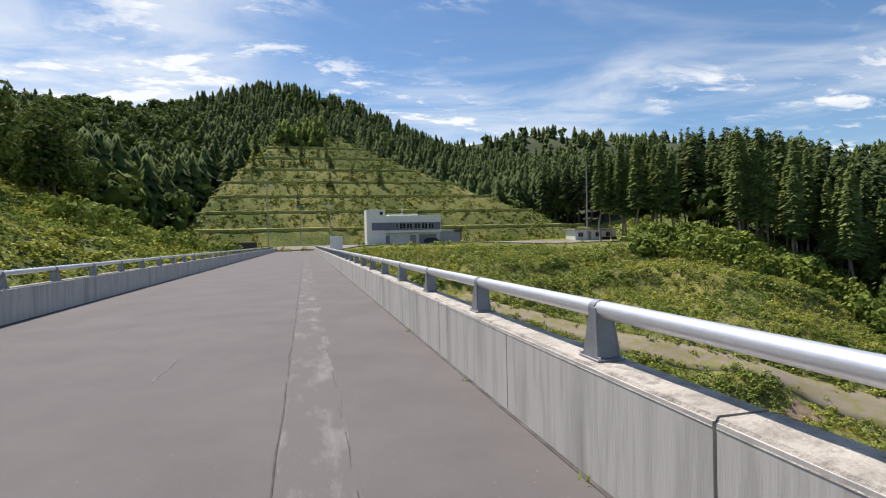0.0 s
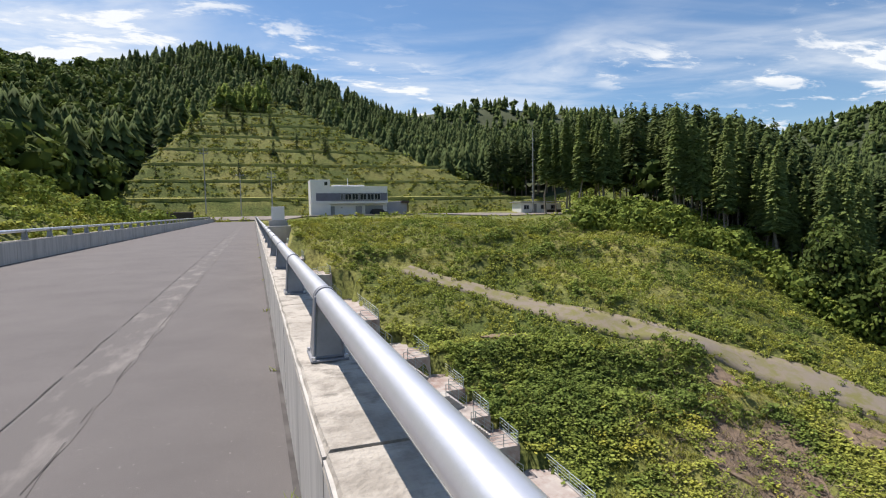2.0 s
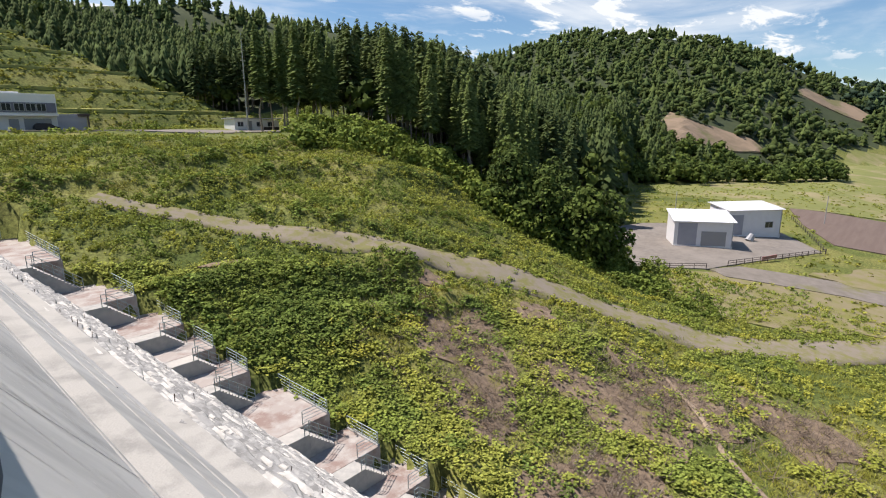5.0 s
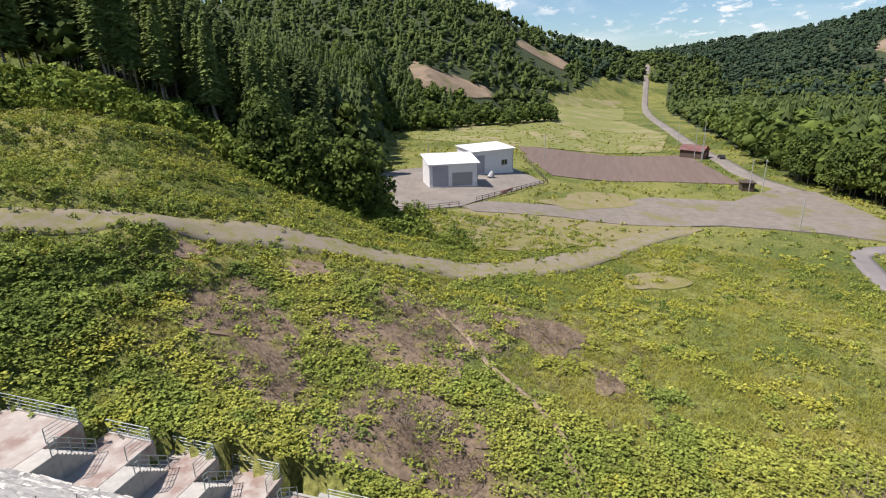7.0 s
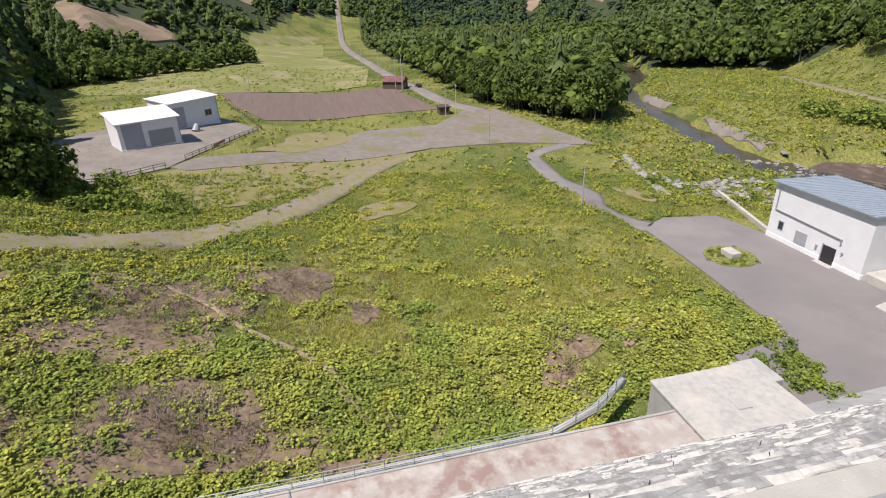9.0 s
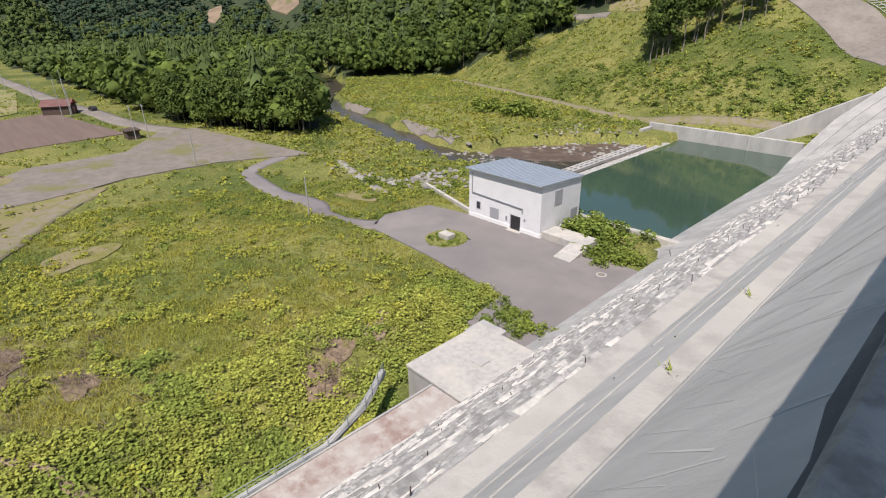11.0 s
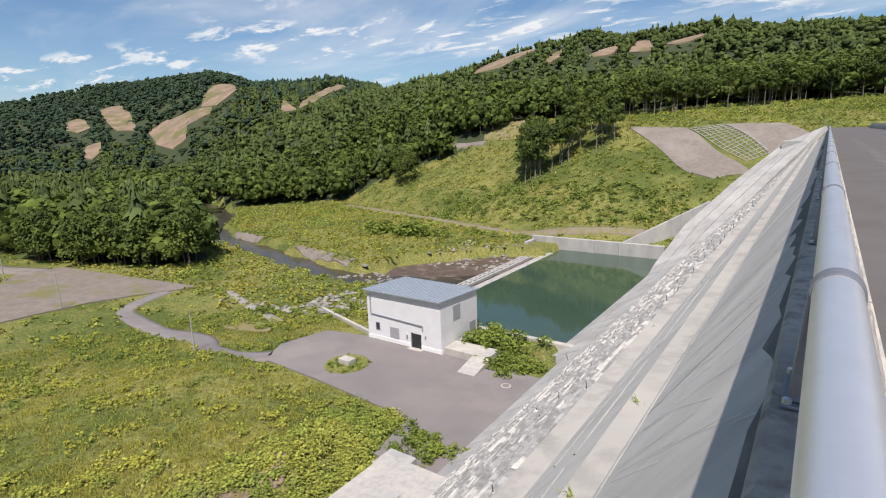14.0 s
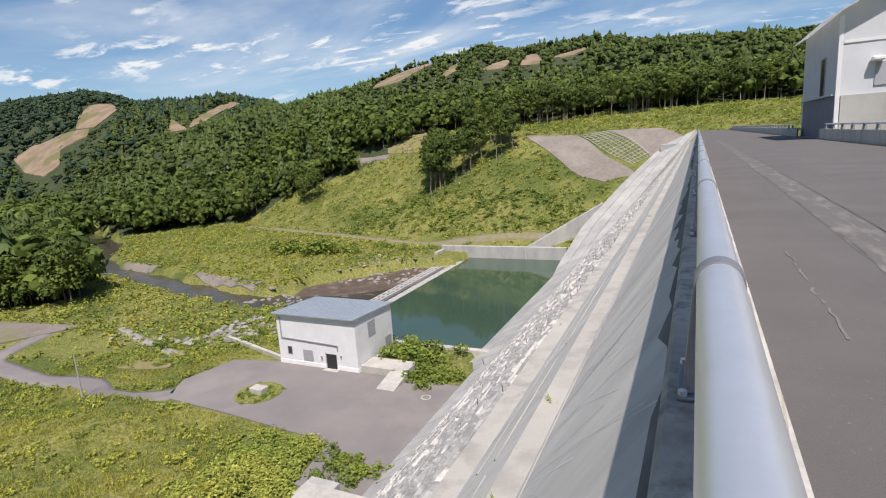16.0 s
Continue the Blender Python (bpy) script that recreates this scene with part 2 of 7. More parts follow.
M_GRAVEL_TRACK = material("grassy_gravel", (0.235, 0.200, 0.140), 0.95, second=(0.190, 0.182, 0.062), scale=0.8, detail=10, low=0.43, high=0.57, third=(0.24, 0.205, 0.165), scale3=0.25, bump=0.8, bump_scale=5)
M_YARD = material("yard_asphalt", (0.185, 0.17, 0.165), 0.9, second=(0.225, 0.205, 0.195), scale=0.15, third=(0.27, 0.245, 0.225), scale3=0.07, low3=0.55, high3=0.75, bump=0.3, bump_scale=30)
M_SOIL = material("ploughed_soil", (0.145, 0.105, 0.085), 0.97, second=(0.175, 0.13, 0.105), scale=0.4, bump=0.8, bump_scale=4, stretch=(0.15, 2.0, 1))
M_TAN = material("bare_slope_soil", (0.30, 0.225, 0.155), 0.97, second=(0.22, 0.165, 0.11), scale=0.25, third=(0.35, 0.275, 0.195), scale3=0.06, bump=0.9, bump_scale=1.5)
M_WET = material("wet_brown_gravel", (0.13, 0.092, 0.066), 0.5, second=(0.085, 0.062, 0.046), scale=0.5, detail=9, third=(0.2, 0.155, 0.12), scale3=0.3, low3=0.52, high3=0.66, bump=0.8, bump_scale=5)
M_SCAR = material("landslide_soil", (0.27, 0.20, 0.135), 0.97, second=(0.19, 0.145, 0.095), scale=0.06, detail=9, low=0.42, high=0.6, third=(0.15, 0.14, 0.06), scale3=0.035, low3=0.52, high3=0.6, bump=0.9, bump_scale=0.8)
M_ROCK = material("river_rock", (0.33, 0.315, 0.28), 0.92, second=(0.21, 0.20, 0.18), scale=1.5, bump=0.7, bump_scale=6, by_island=0.3)
M_POLE = material("utility_pole_concrete", (0.40, 0.40, 0.39), 0.85, second=(0.34, 0.34, 0.33), scale=2)
M_BARK = material("bark", (0.13, 0.105, 0.08), 0.95, second=(0.20, 0.17, 0.135), scale=2.5, bump=0.6, bump_scale=10)
M_PALEBARK = material("pale_bark", (0.30, 0.26, 0.21), 0.95, second=(0.20, 0.17, 0.135), scale=2.5, bump=0.5, bump_scale=10)
M_RED = material("faded_red_roof", (0.30, 0.13, 0.12), 0.7, second=(0.36, 0.22, 0.20), scale=0.6)
M_WOODDARK = material("dark_timber", (0.07, 0.05, 0.04), 0.85, second=(0.11, 0.08, 0.06), scale=2)
M_FENCE = material("dark_fence", (0.07, 0.055, 0.05), 0.7)
M_TWIG = material("dry_stalks", (0.25, 0.20, 0.155), 0.95, second=(0.17, 0.13, 0.10), scale=0.8, by_island=0.3)

M_CANE = material("pale_cane", (0.34, 0.30, 0.24), 0.9, second=(0.24, 0.2, 0.16), scale=2.0)
M_CONIFER = leafy("conifer_foliage", (0.074, 0.104, 0.038), (0.098, 0.130, 0.044), 0.35, 0.09)
M_LARCH = leafy("larch_foliage", (0.145, 0.192, 0.060), (0.175, 0.222, 0.066), 0.4, 0.12)
M_MOUNT = leafy("mountain_wood_foliage", (0.100, 0.132, 0.038), (0.068, 0.100, 0.034), 0.35, 0.045, third=(0.100, 0.130, 0.044))
# farthest woods: the haze of distance is put into this bluer leaf colour
M_MOUNT_HAZED = leafy("high_wood_foliage", (0.060, 0.092, 0.050), (0.044, 0.070, 0.045), 0.28, 0.02)
M_BROAD = leafy("broadleaf_foliage", (0.112, 0.150, 0.034), (0.070, 0.102, 0.029), 0.42, 0.10)
M_BUSH = leafy("bush_foliage", (0.205, 0.255, 0.050), (0.145, 0.195, 0.042), 0.4, 0.22)
M_GRASS = leafy("long_grass", (0.285, 0.275, 0.055), (0.215, 0.240, 0.048), 0.35, 0.09)
M_WEED = leafy("broad_leaved_weeds", (0.218, 0.268, 0.056), (0.310, 0.328, 0.068), 0.45, 0.12)
M_YELLOW = leafy("yellowing_weeds", (0.375, 0.370, 0.066), (0.300, 0.325, 0.062), 0.30, 0.15)
M_KUDZU = leafy("dark_weeds", (0.150, 0.205, 0.048), (0.205, 0.255, 0.055), 0.45, 0.15)

m_w = material("still_green_water", (0.040, 0.072, 0.050), 0.06, second=(0.050, 0.086, 0.058), scale=0.03, spec=0.5, bump=0.03, bump_scale=1.5)
M_WATER = m_w
M_RIVER = material("river_water", (0.045, 0.042, 0.032), 0.2, second=(0.075, 0.062, 0.045), scale=0.2, spec=0.18, bump=0.15, bump_scale=1.2)


def ground_material():
    """Meadow ground: several greens, straw and bare earth, in patches of different size."""
    m = material("meadow_ground", (0.145, 0.160, 0.044), 0.95, second=(0.205, 0.195, 0.062), scale=0.11, detail=9, low=0.38, high=0.64,
                 third=(0.085, 0.108, 0.027), scale3=0.045, low3=0.45, high3=0.6, bump=1.0, bump_scale=1.8, spec=0.15)
    n, l = m.node_tree.nodes, m.node_tree.links
    b = n["Principled BSDF"]
    old = b.inputs["Base Color"].links[0].from_socket
    g = n.new("ShaderNodeNewGeometry")
    t = n.new("ShaderNodeTexNoise")
    t.inputs["Scale"].default_value, t.inputs["Detail"].default_value, t.inputs["Roughness"].default_value = 2.4, 8, 0.7
    l.new(g.outputs["Position"], t.inputs[0])
    r = n.new("ShaderNodeMapRange")
    r.inputs[1].default_value, r.inputs[2].default_value, r.inputs[3].default_value, r.inputs[4].default_value = 0.32, 0.68, 0.35, 1.75
    l.new(t.outputs["Fac"], r.inputs[0])
    h = n.new("ShaderNodeHueSaturation")
    l.new(r.outputs[0], h.inputs["Value"])
    l.new(old, h.inputs["Color"])
    l.new(h.outputs[0], b.inputs["Base Color"])
    return m
M_GROUND = ground_material()
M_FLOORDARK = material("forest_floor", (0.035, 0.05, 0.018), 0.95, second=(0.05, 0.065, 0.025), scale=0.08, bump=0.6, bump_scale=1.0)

# ---- the lie of the land ----
def sstep(t):
    t = np.clip(t, 0, 1)
    return t * t * (3 - 2 * t)


def smax(a, b, k):
    h = np.clip(0.5 + 0.5 * (a - b) / k, 0, 1)
    return b + (a - b) * h + k * h * (1 - h)


def smin(a, b, k):
    return -smax(-a, -b, k)


def wave(x, y, size, seed):
    """Gentle uneven ground, from a few crossed sine waves; about -1 to 1."""
    rng = np.random.RandomState(seed)
    out = 0
    for i in range(7):
        a, ph, f = rng.uniform(0, 6.283), rng.uniform(0, 6.283), rng.uniform(0.6, 1.9) * 6.283 / size
        out = out + np.sin((x * math.cos(a) + y * math.sin(a)) * f + ph + 1.3 * np.sin((x * math.sin(a) - y * math.cos(a)) * f * 0.6 + ph))
    return out / 4.0


YARD_Z, WATER_Z = -31.0, -33.0
# dead brown growth on the left bank: centre, half-sizes, turn
DEAD_ZONES = [(41, 33, 4.4, 8.0, -28), (35, 26, 3.0, 4.5, -20), (52, 16, 6.2, 8.0, -30), (58.5, 5, 4.6, 5.0, -30), (36.8, 13.5, 3.4, 6.4, 6), (33.0, 9.5, 2.2, 8.0, 8), (51, -3, 2.2, 1.6, 20), (38.5, -21, 3.6, 2.0, -60), (47, 43, 1.6, 1.4, 0), (46, 21, 3.4, 5.5, -25), (31, 16, 1.5, 4.5, 4), (30.5, -2, 1.6, 5.0, 0), (27, 56, 2.2, 0.8, -20), (54, 33, 3.0, 2.0, -40)]
# hills round the valley: bearing, where they begin, where they crest, how high the crest stands (degrees)
HILLS_NEAR = [(-60, 50, 170, 10.0), (-34, 110, 250, 10.6), (-24.8, 120, 270, 11.2), (-16.9, 140, 300, 11.7), (-12.8, 150, 330, 12.1), (-10.8, 150, 340, 12.9),
              (-7.2, 150, 345, 13.8), (-3.5, 150, 350, 14.6), (-1.3, 150, 350, 14.5), (1.5, 150, 350, 13.9), (4.9, 152, 350, 12.9), (9.6, 155, 350, 11.0), (14.4, 165, 350, 9.0), (16.8, 168, 345, 8.4),
              (20.4, 168, 330, 7.8), (26, 165, 300, 7.0), (35, 140, 260, 6.2), (40, 125, 240, 5.2), (50, 118, 240, 4.0), (58, 116, 300, 2.6), (65.5, 116, 300, 1.6), (67.5, 280, 650, 6.0)]
HILLS_FAR = [(72, 290, 650, 6.0), (80, 400, 750, 3.0), (88, 600, 1000, 1.4), (92, 800, 1300, 1.5), (95, 800, 1500, 1.9), (100.3, 780, 1500, 2.6), (104.5, 750, 1500, 3.0), (108.2, 750, 1550, 3.9), (110.5, 745, 1600, 4.35),
             (113, 740, 1600, 5.05), (117.4, 730, 1600, 5.5), (120, 715, 1550, 5.8), (122.5, 700, 1500, 6.15), (124.5, 680, 1450, 5.6), (126.3, 660, 1350, 4.85), (130, 640, 1300, 4.9), (134.6, 620, 1250, 5.1), (135.8, 600, 1200, 4.5),
             (139.3, 430, 640, 3.9), (142.3, 430, 640, 4.9), (146.4, 430, 640, 5.6), (149.8, 430, 640, 6.7), (153.9, 425, 630, 7.9), (157.2, 420, 620, 8.1), (159.9, 420, 620, 8.9), (162.6, 420, 620, 8.1), (165.7, 420, 610, 8.6),
             (171.5, 420, 600, 8.7), (176, 420, 600, 7.6), (180, 420, 600, 7.5), (188, 400, 560, 6.8), (210, 260, 460, 8.0)]
HILL_TABLE = np.array(HILLS_NEAR + HILLS_FAR, float)


# spurs that stand before or behind those hills: bearing, begin, crest, height
SPUR_SOUTH = np.array([(112, 290, 400, -4.5), (121, 290, 420, -2.6), (127, 290, 440, -0.9), (131, 290, 460, 0.9), (135.4, 285, 480, 3.4), (139.3, 280, 500, 3.6), (142.3, 270, 490, 4.1), (148.2, 255, 470, 4.1), (156, 240, 450, 4.1), (164, 225, 430, 4.7), (169, 218, 430, 5.8), (172, 215, 440, 6.6), (176, 225, 450, 6.2), (180, 225, 450, 6.0), (190, 225, 430, 5.4), (205, 225, 420, 5.0)], float)
SPUR_NORTH = np.array([(48, 320, 640, 5.2), (54, 310, 640, 7.0), (59, 300, 640, 8.1), (63.2, 300, 640, 8.7), (66.4, 290, 640, 8.3), (69.6, 290, 650, 8.2), (74, 300, 650, 7.3), (78.2, 340, 680, 5.9), (82.6, 430, 700, 3.8), (88.1, 520, 760, 2.4), (92.3, 600, 800, 1.5), (98, 640, 820, 0.95), (99.4, 660, 820, 0.1), (100.4, 690, 820, -1.6)], float)
HILL_BACK = np.array([(12, 320, 520, 7.0), (15, 310, 520, 9.4), (17.5, 300, 520, 10.1), (23.1, 300, 520, 10.75), (24.5, 300, 520, 10.7), (28.8, 300, 520, 10.15), (35.7, 300, 520, 9.2), (42, 300, 520, 8.2), (50, 300, 520, 6.8)], float)


def bearing(x, y):
    """Degrees from +y towards +x, from -120 to 240."""
    az = np.degrees(np.arctan2(x, y))
    return np.where(az < -120, az + 360, az)


def spur_shape(x, y, table):
    r, az = np.hypot(x, y), bearing(x, y)
    r0, r1, el = (np.interp(az, table[:, 0], table[:, i]) for i in (1, 2, 3))
    top = 1.5 + r1 * np.tan(np.radians(el))
    t = np.clip((r - r0) / (r1 - r0), 0, 1)
    z = -31.0 + (top + 31.0) * t ** 1.1 - np.maximum(r - r1, 0) * 0.25
    return z, t, (az > table[0, 0]) & (az < table[-1, 0]) & (r > r0)


def hill_shape(x, y):
    r, az = np.hypot(x, y), bearing(x, y)
    r0, r1, el = (np.interp(az, HILL_TABLE[:, 0], HILL_TABLE[:, i]) for i in (1, 2, 3))
    top = 1.5 + r1 * np.tan(np.radians(el))
    t = np.clip((r - r0) / (r1 - r0), 0, 1.0)
    return r, az, r0, r1, top, t


# grassy scarps on the left bank: their line, height and breadth
BANK_LINES = [([(14, 82), (20, 81.5), (27, 80.5)], 1.1, 2.2), ([(31, 86), (39, 86), (46, 86.5), (56, 91)], 1.4, 2.6), ([(31, 75), (41, 75), (47, 79), (55, 78), (60, 70), (73, 64)], 1.7, 3.0), ([(19, 52), (28, 53), (38, 48), (48, 47)], 1.3, 3.0),
              ([(36, 67), (42, 59), (52, 52), (62, 45)], 0.7, 2.0), ([(33, 41), (40, 41), (47, 40)], 0.8, 1.6)]


def toe_z(y):
    """How deep the foot of the dam lies."""
    return np.interp(y, [-178, -141, -30, -24, 17, 31, 51, 58, 105], [-3, -33, -31.5, -27.5, -27, -20.5, -14, -11, -1.0])


# landings from the crest down: where each ends, its level and its width
LANDINGS = [(90.2, -4.2, 0.9), (84.3, -5.5, 1.2), (76.1, -7.2, 2.8), (59.2, -10.7, 3.0), (51.9, -13.6, 4.3), (46.4, -15.5, 4.5), (42.4, -16.8, 4.3), (38.6, -18.1, 4.2), (31.4, -20.3, 5.0), (27.4, -22.2, 5.1), (23.7, -23.9, 5.3), (19.5, -25.6, 5.2)]


def foot_z(y):
    """Level of the stairway's landing at each place, or of the dam's foot."""
    y = np.asarray(y, float)
    out = toe_z(y)
    top = 112.0
    for y_end, z_l, _ in LANDINGS:
        out = np.where((y > y_end) & (y <= top), z_l, out)
        top = y_end
    return np.where((y > -24) & (y <= top), -27.0, out)


def face_x(z):
    """The downstream face of the dam, from above: how far out it stands at a height."""
    return 0.05 + 0.8 * (1.47 - z)


PAD_W = 4.2


def pad_width(y):
    return np.where(np.asarray(y) > -30, np.interp(y, [-4, 16, 32, 50, 60, 76, 88], [4.2, 5.1, 4.9, 4.4, 3.0, 2.8, 1.0]), np.where(np.asarray(y) > -71, 0.6, PAD_W))


def terrain(x, y):
    x, y = np.asarray(x, float), np.asarray(y, float)
    # valley floor
    z = -31.0 + 5.2 * sstep((y + 12) / 50) - 0.004 * np.maximum(x - 150, 0)
    z = z + 1.8 * sstep((x - 34) / 8) * sstep((84 - x) / 14) * sstep((y + 36 + 0.30 * (x - 34)) / 5) * sstep((20 - y) / 10)   # the raised meadow
    # left bank slope and its platform
    back = 0.62 * np.maximum(x - 62, 0)
    left = -0.32 * (98 + back - y)
    bump = 6.5 * np.exp(-((x - 78) / 17) ** 2 - ((y - 80) / 22) ** 2) + 2.4 * np.exp(-((x - 50) / 16) ** 2 - ((y - 60) / 9) ** 2)
    for line, up, wide in BANK_LINES:
        bump = bump + up * np.exp(-(polyline_distance(x, y, line) / wide) ** 2)
    left = smin(left + bump + 0.7 * wave(x, y, 24, 3), -0.15 + 1.05 * sstep((y - 112) / 12) + 0.5 * sstep((x - 45) / 20), 2.0)
    z = smax(z, left, 2.5)
    # right bank slope
    foot = -152 - 0.34 * np.maximum(x - 60, 0)
    right = YARD_Z + 0.62 * (foot - y)
    right = smin(right + 1.0 * wave(x, y, 40, 5), 0.0 + 0.15 * (-y - 190) + 0.5 * wave(x, y, 50, 6), 4.0)
    z = np.where(y < -120, smax(z, right, 2.0), z)
    # hills
    r, az, r0, r1, top, t = hill_shape(x, y)
    rise = t ** np.interp(az, [-20, 20, 125, 145, 180], [1.0, 1.0, 0.85, 1.1, 1.1])
    far = z + (top - z) * rise + (0.014 * (top + 30)) * wave(x, y, 130, 11) * np.minimum(t * 3, 1)
    far = np.where(r > r1, top - (r - r1) * 0.12 + 0.014 * (top + 30) * wave(x, y, 130, 11), far)
    z = np.where(r > r0, far, z)
    for table, seed in ((SPUR_SOUTH, 12), (SPUR_NORTH, 13), (HILL_BACK, 14)):
        zs, ts, on = spur_shape(x, y, table)
        z = np.where(on, np.maximum(z, zs + 1.6 * wave(x, y, 110, seed) * np.minimum(ts * 3, 1)), z)
    # the cut and terraced slope above the left platform
    w = np.where(x > 0, 92 - 0.0 * y, 44)
    cut = 0.5 + 0.56 * (y - 138)
    bench = 5.2
    stepped = bench * (np.floor(cut / bench) + np.clip((cut / bench - np.floor(cut / bench) - 0.26) / 0.74, 0, 1))
    inside = terrace_mask(x, y)
    z = np.where(inside > 0, z + (stepped - z) * inside, z)
    # upstream side: a low bank, then the reservoir's bed
    up = sstep((-9.0 - x) / 6)
    bank = -7.0 + 6.8 * sstep((y - 25) / 45) + (0.46 * np.maximum(-x - 19, 0) - 0.05 * np.maximum(-x - 45, 0)) * sstep((y - 20) / 30)
    z = np.where((x < -9) & (r < 150), z + (bank - z) * up * sstep((150 - r) / 40), z)
    # river bed and pond
    d = river_distance(x, y)
    d = d + 1.0 * wave(x, y, 18, 23)
    z = z - (np.maximum(z, -32.0) + 34.6) * sstep((7.2 - d) / 4.0) * (x > 58) * (r < 420)
    z = np.where(shallows(x, y), np.minimum(z, -33.62 + 0.14 * wave(x, y, 9, 24)), z)
    in_pond = (x > 28) & (x < 63) & (y > -150.5) & (y < -75.5)
    z = np.where(in_pond, -37.0, z)
    # under the dam the land lies below the concrete
    tz = foot_z(y)
    edge = face_x(tz) + pad_width(y)
    under = (x < edge + 0.1) & (x > -10.0) & (y > -182) & (y < 112)
    z = np.where(under, np.minimum(z, np.minimum(tz - 0.4 + 0 * x, -2.5)), z)
    z = np.where((x <= -10) & (x > -40) & (y > -182) & (y < 20), np.minimum(z, -6), z)
    return z


RIVER = [(60, -112), (66, -104), (76, -97), (90, -93), (112, -96), (135, -102), (155, -107.5), (177, -111.5), (205, -124), (235, -150), (300, -180), (420, -190)]


def polyline_distance(x, y, pts):
    best = np.full(np.shape(x), 1e9)
    for (x0, y0), (x1, y1) in zip(pts, pts[1:]):
        dx, dy = x1 - x0, y1 - y0
        t = np.clip(((x - x0) * dx + (y - y0) * dy) / (dx * dx + dy * dy), 0, 1)
        best = np.minimum(best, np.hypot(x - x0 - t * dx, y - y0 - t * dy))
    return best


def river_distance(x, y):
    return polyline_distance(x, y, RIVER)


def shallows(x, y):
    """The wide stony shallows below the weir."""
    return (x > 62) & (x < 96 - 0.9 * np.maximum(-112 - y, 0)) & (y < -94 - 0.0 * x) & (y > -138)


def terrace_mask(x, y):
    """1 on the cut slope: a tall triangle that narrows upwards."""
    k = np.clip((y - 138) / 82, 0, 1)
    left_edge, right_edge = -34 + 26 * k ** 1.6, 100 - 92 * k ** 0.72
    m = sstep((x - left_edge) / 3 + 0.5) * sstep((right_edge - x) / 3 + 0.5) * (y > 138) * sstep((222 - y) / 4)
    return m


def ground_z(x, y):
    return float(terrain(np.array([x]), np.array([y]))[0])


def part(name, bm, material_, parent=None, label="", smooth=False):
    """Links a bmesh as one mesh object, under a thing or a part."""
    me = bpy.data.meshes.new(name)
    bm.to_mesh(me)
    bm.free()
    if smooth:
        me.shade_smooth()
    for m_ in (material_ if isinstance(material_, (list, tuple)) else [material_]):
        me.materials.append(m_)
    ob = new(name, me)
    if parent is not None:
        ob.parent = parent
    if label:
        ob["label"] = label
    return ob


def raw(name, verts, faces, material_, parent=None, smooth=False):
    me = bpy.data.meshes.new(name)
    me.from_pydata(verts, [], faces)
    if smooth:
        me.shade_smooth()
    for m_ in (material_ if isinstance(material_, (list, tuple)) else [material_]):
        me.materials.append(m_)
    ob = new(name, me)
    if parent is not None:
        ob.parent = parent
    return ob


def arrays(name, verts, quads, material_, parent=None, smooth=False):
    """A mesh from numpy arrays: verts (n, 3), and faces (m, 3) or (m, 4)."""
    me = bpy.data.meshes.new(name)
    k = quads.shape[1]
    me.vertices.add(len(verts))
    me.vertices.foreach_set("co", np.ascontiguousarray(verts, np.float32).ravel())
    me.loops.add(quads.size)
    me.loops.foreach_set("vertex_index", np.ascontiguousarray(quads, np.int32).ravel())
    me.polygons.add(len(quads))
    me.polygons.foreach_set("loop_start", np.arange(0, quads.size, k, dtype=np.int32))
    me.polygons.foreach_set("loop_total", np.full(len(quads), k, np.int32))
    me.update(calc_edges=True)
    if smooth:
        me.shade_smooth()
    me.materials.append(material_)
    ob = new(name, me)
    if parent is not None:
        ob.parent = parent
    return ob


def empty(name, m=None):
    ob = new(name)
    if m is not None:
        ob.matrix_world = m
    return ob


def add_box(bm, lo, hi, bevel=0.0):
    """An axis-aligned block, its edges eased by bevel."""
    r = bmesh.ops.create_cube(bm, size=1.0)
    vs = r["verts"]
    for v_ in vs:
        v_.co = Vector((lo[i] + (v_.co[i] + 0.5) * (hi[i] - lo[i]) for i in range(3)))
    if bevel:
        es = list({e for v_ in vs for e in v_.link_edges})
        bmesh.ops.bevel(bm, geom=es, offset=bevel, segments=1, affect='EDGES', clamp_overlap=True)
    return bm


def box_bm(lo, hi, bevel=0.0):
    return add_box(bmesh.new(), lo, hi, bevel)


def add_tube(bm, a, b, r0, r1=None, sides=8, caps=True):
    a, b = Vector(a), Vector(b)
    r1 = r0 if r1 is None else r1
    d = (b - a)
    q = d.to_track_quat('Z', 'Y').to_matrix()
    rings = []
    for p, r in ((a, r0), (b, r1)):
        rings.append([bm.verts.new(p + q @ Vector((math.cos(i * 2 * math.pi / sides) * r, math.sin(i * 2 * math.pi / sides) * r, 0))) for i in range(sides)])
    for i in range(sides):
        j = (i + 1) % sides
        bm.faces.new((rings[0][i], rings[0][j], rings[1][j], rings[1][i]))
    if caps:
        bm.faces.new(rings[0][::-1])
        bm.faces.new(rings[1])
    return bm


def prism_bm(profile, y0, y1, mats=None):
    """A profile in x and z, swept along y. mats: material number of each side."""
    bm = bmesh.new()
    a = [bm.verts.new((x, y0, z)) for x, z in profile]
    b = [bm.verts.new((x, y1, z)) for x, z in profile]
    n = len(profile)
    for i in range(n):
        f = bm.faces.new((a[i], a[(i + 1) % n], b[(i + 1) % n], b[i]))
        if mats:
            f.material_index = mats[i]
    bm.faces.new(a[::-1])
    bm.faces.new(b)
    bmesh.ops.recalc_face_normals(bm, faces=bm.faces)
    return bm


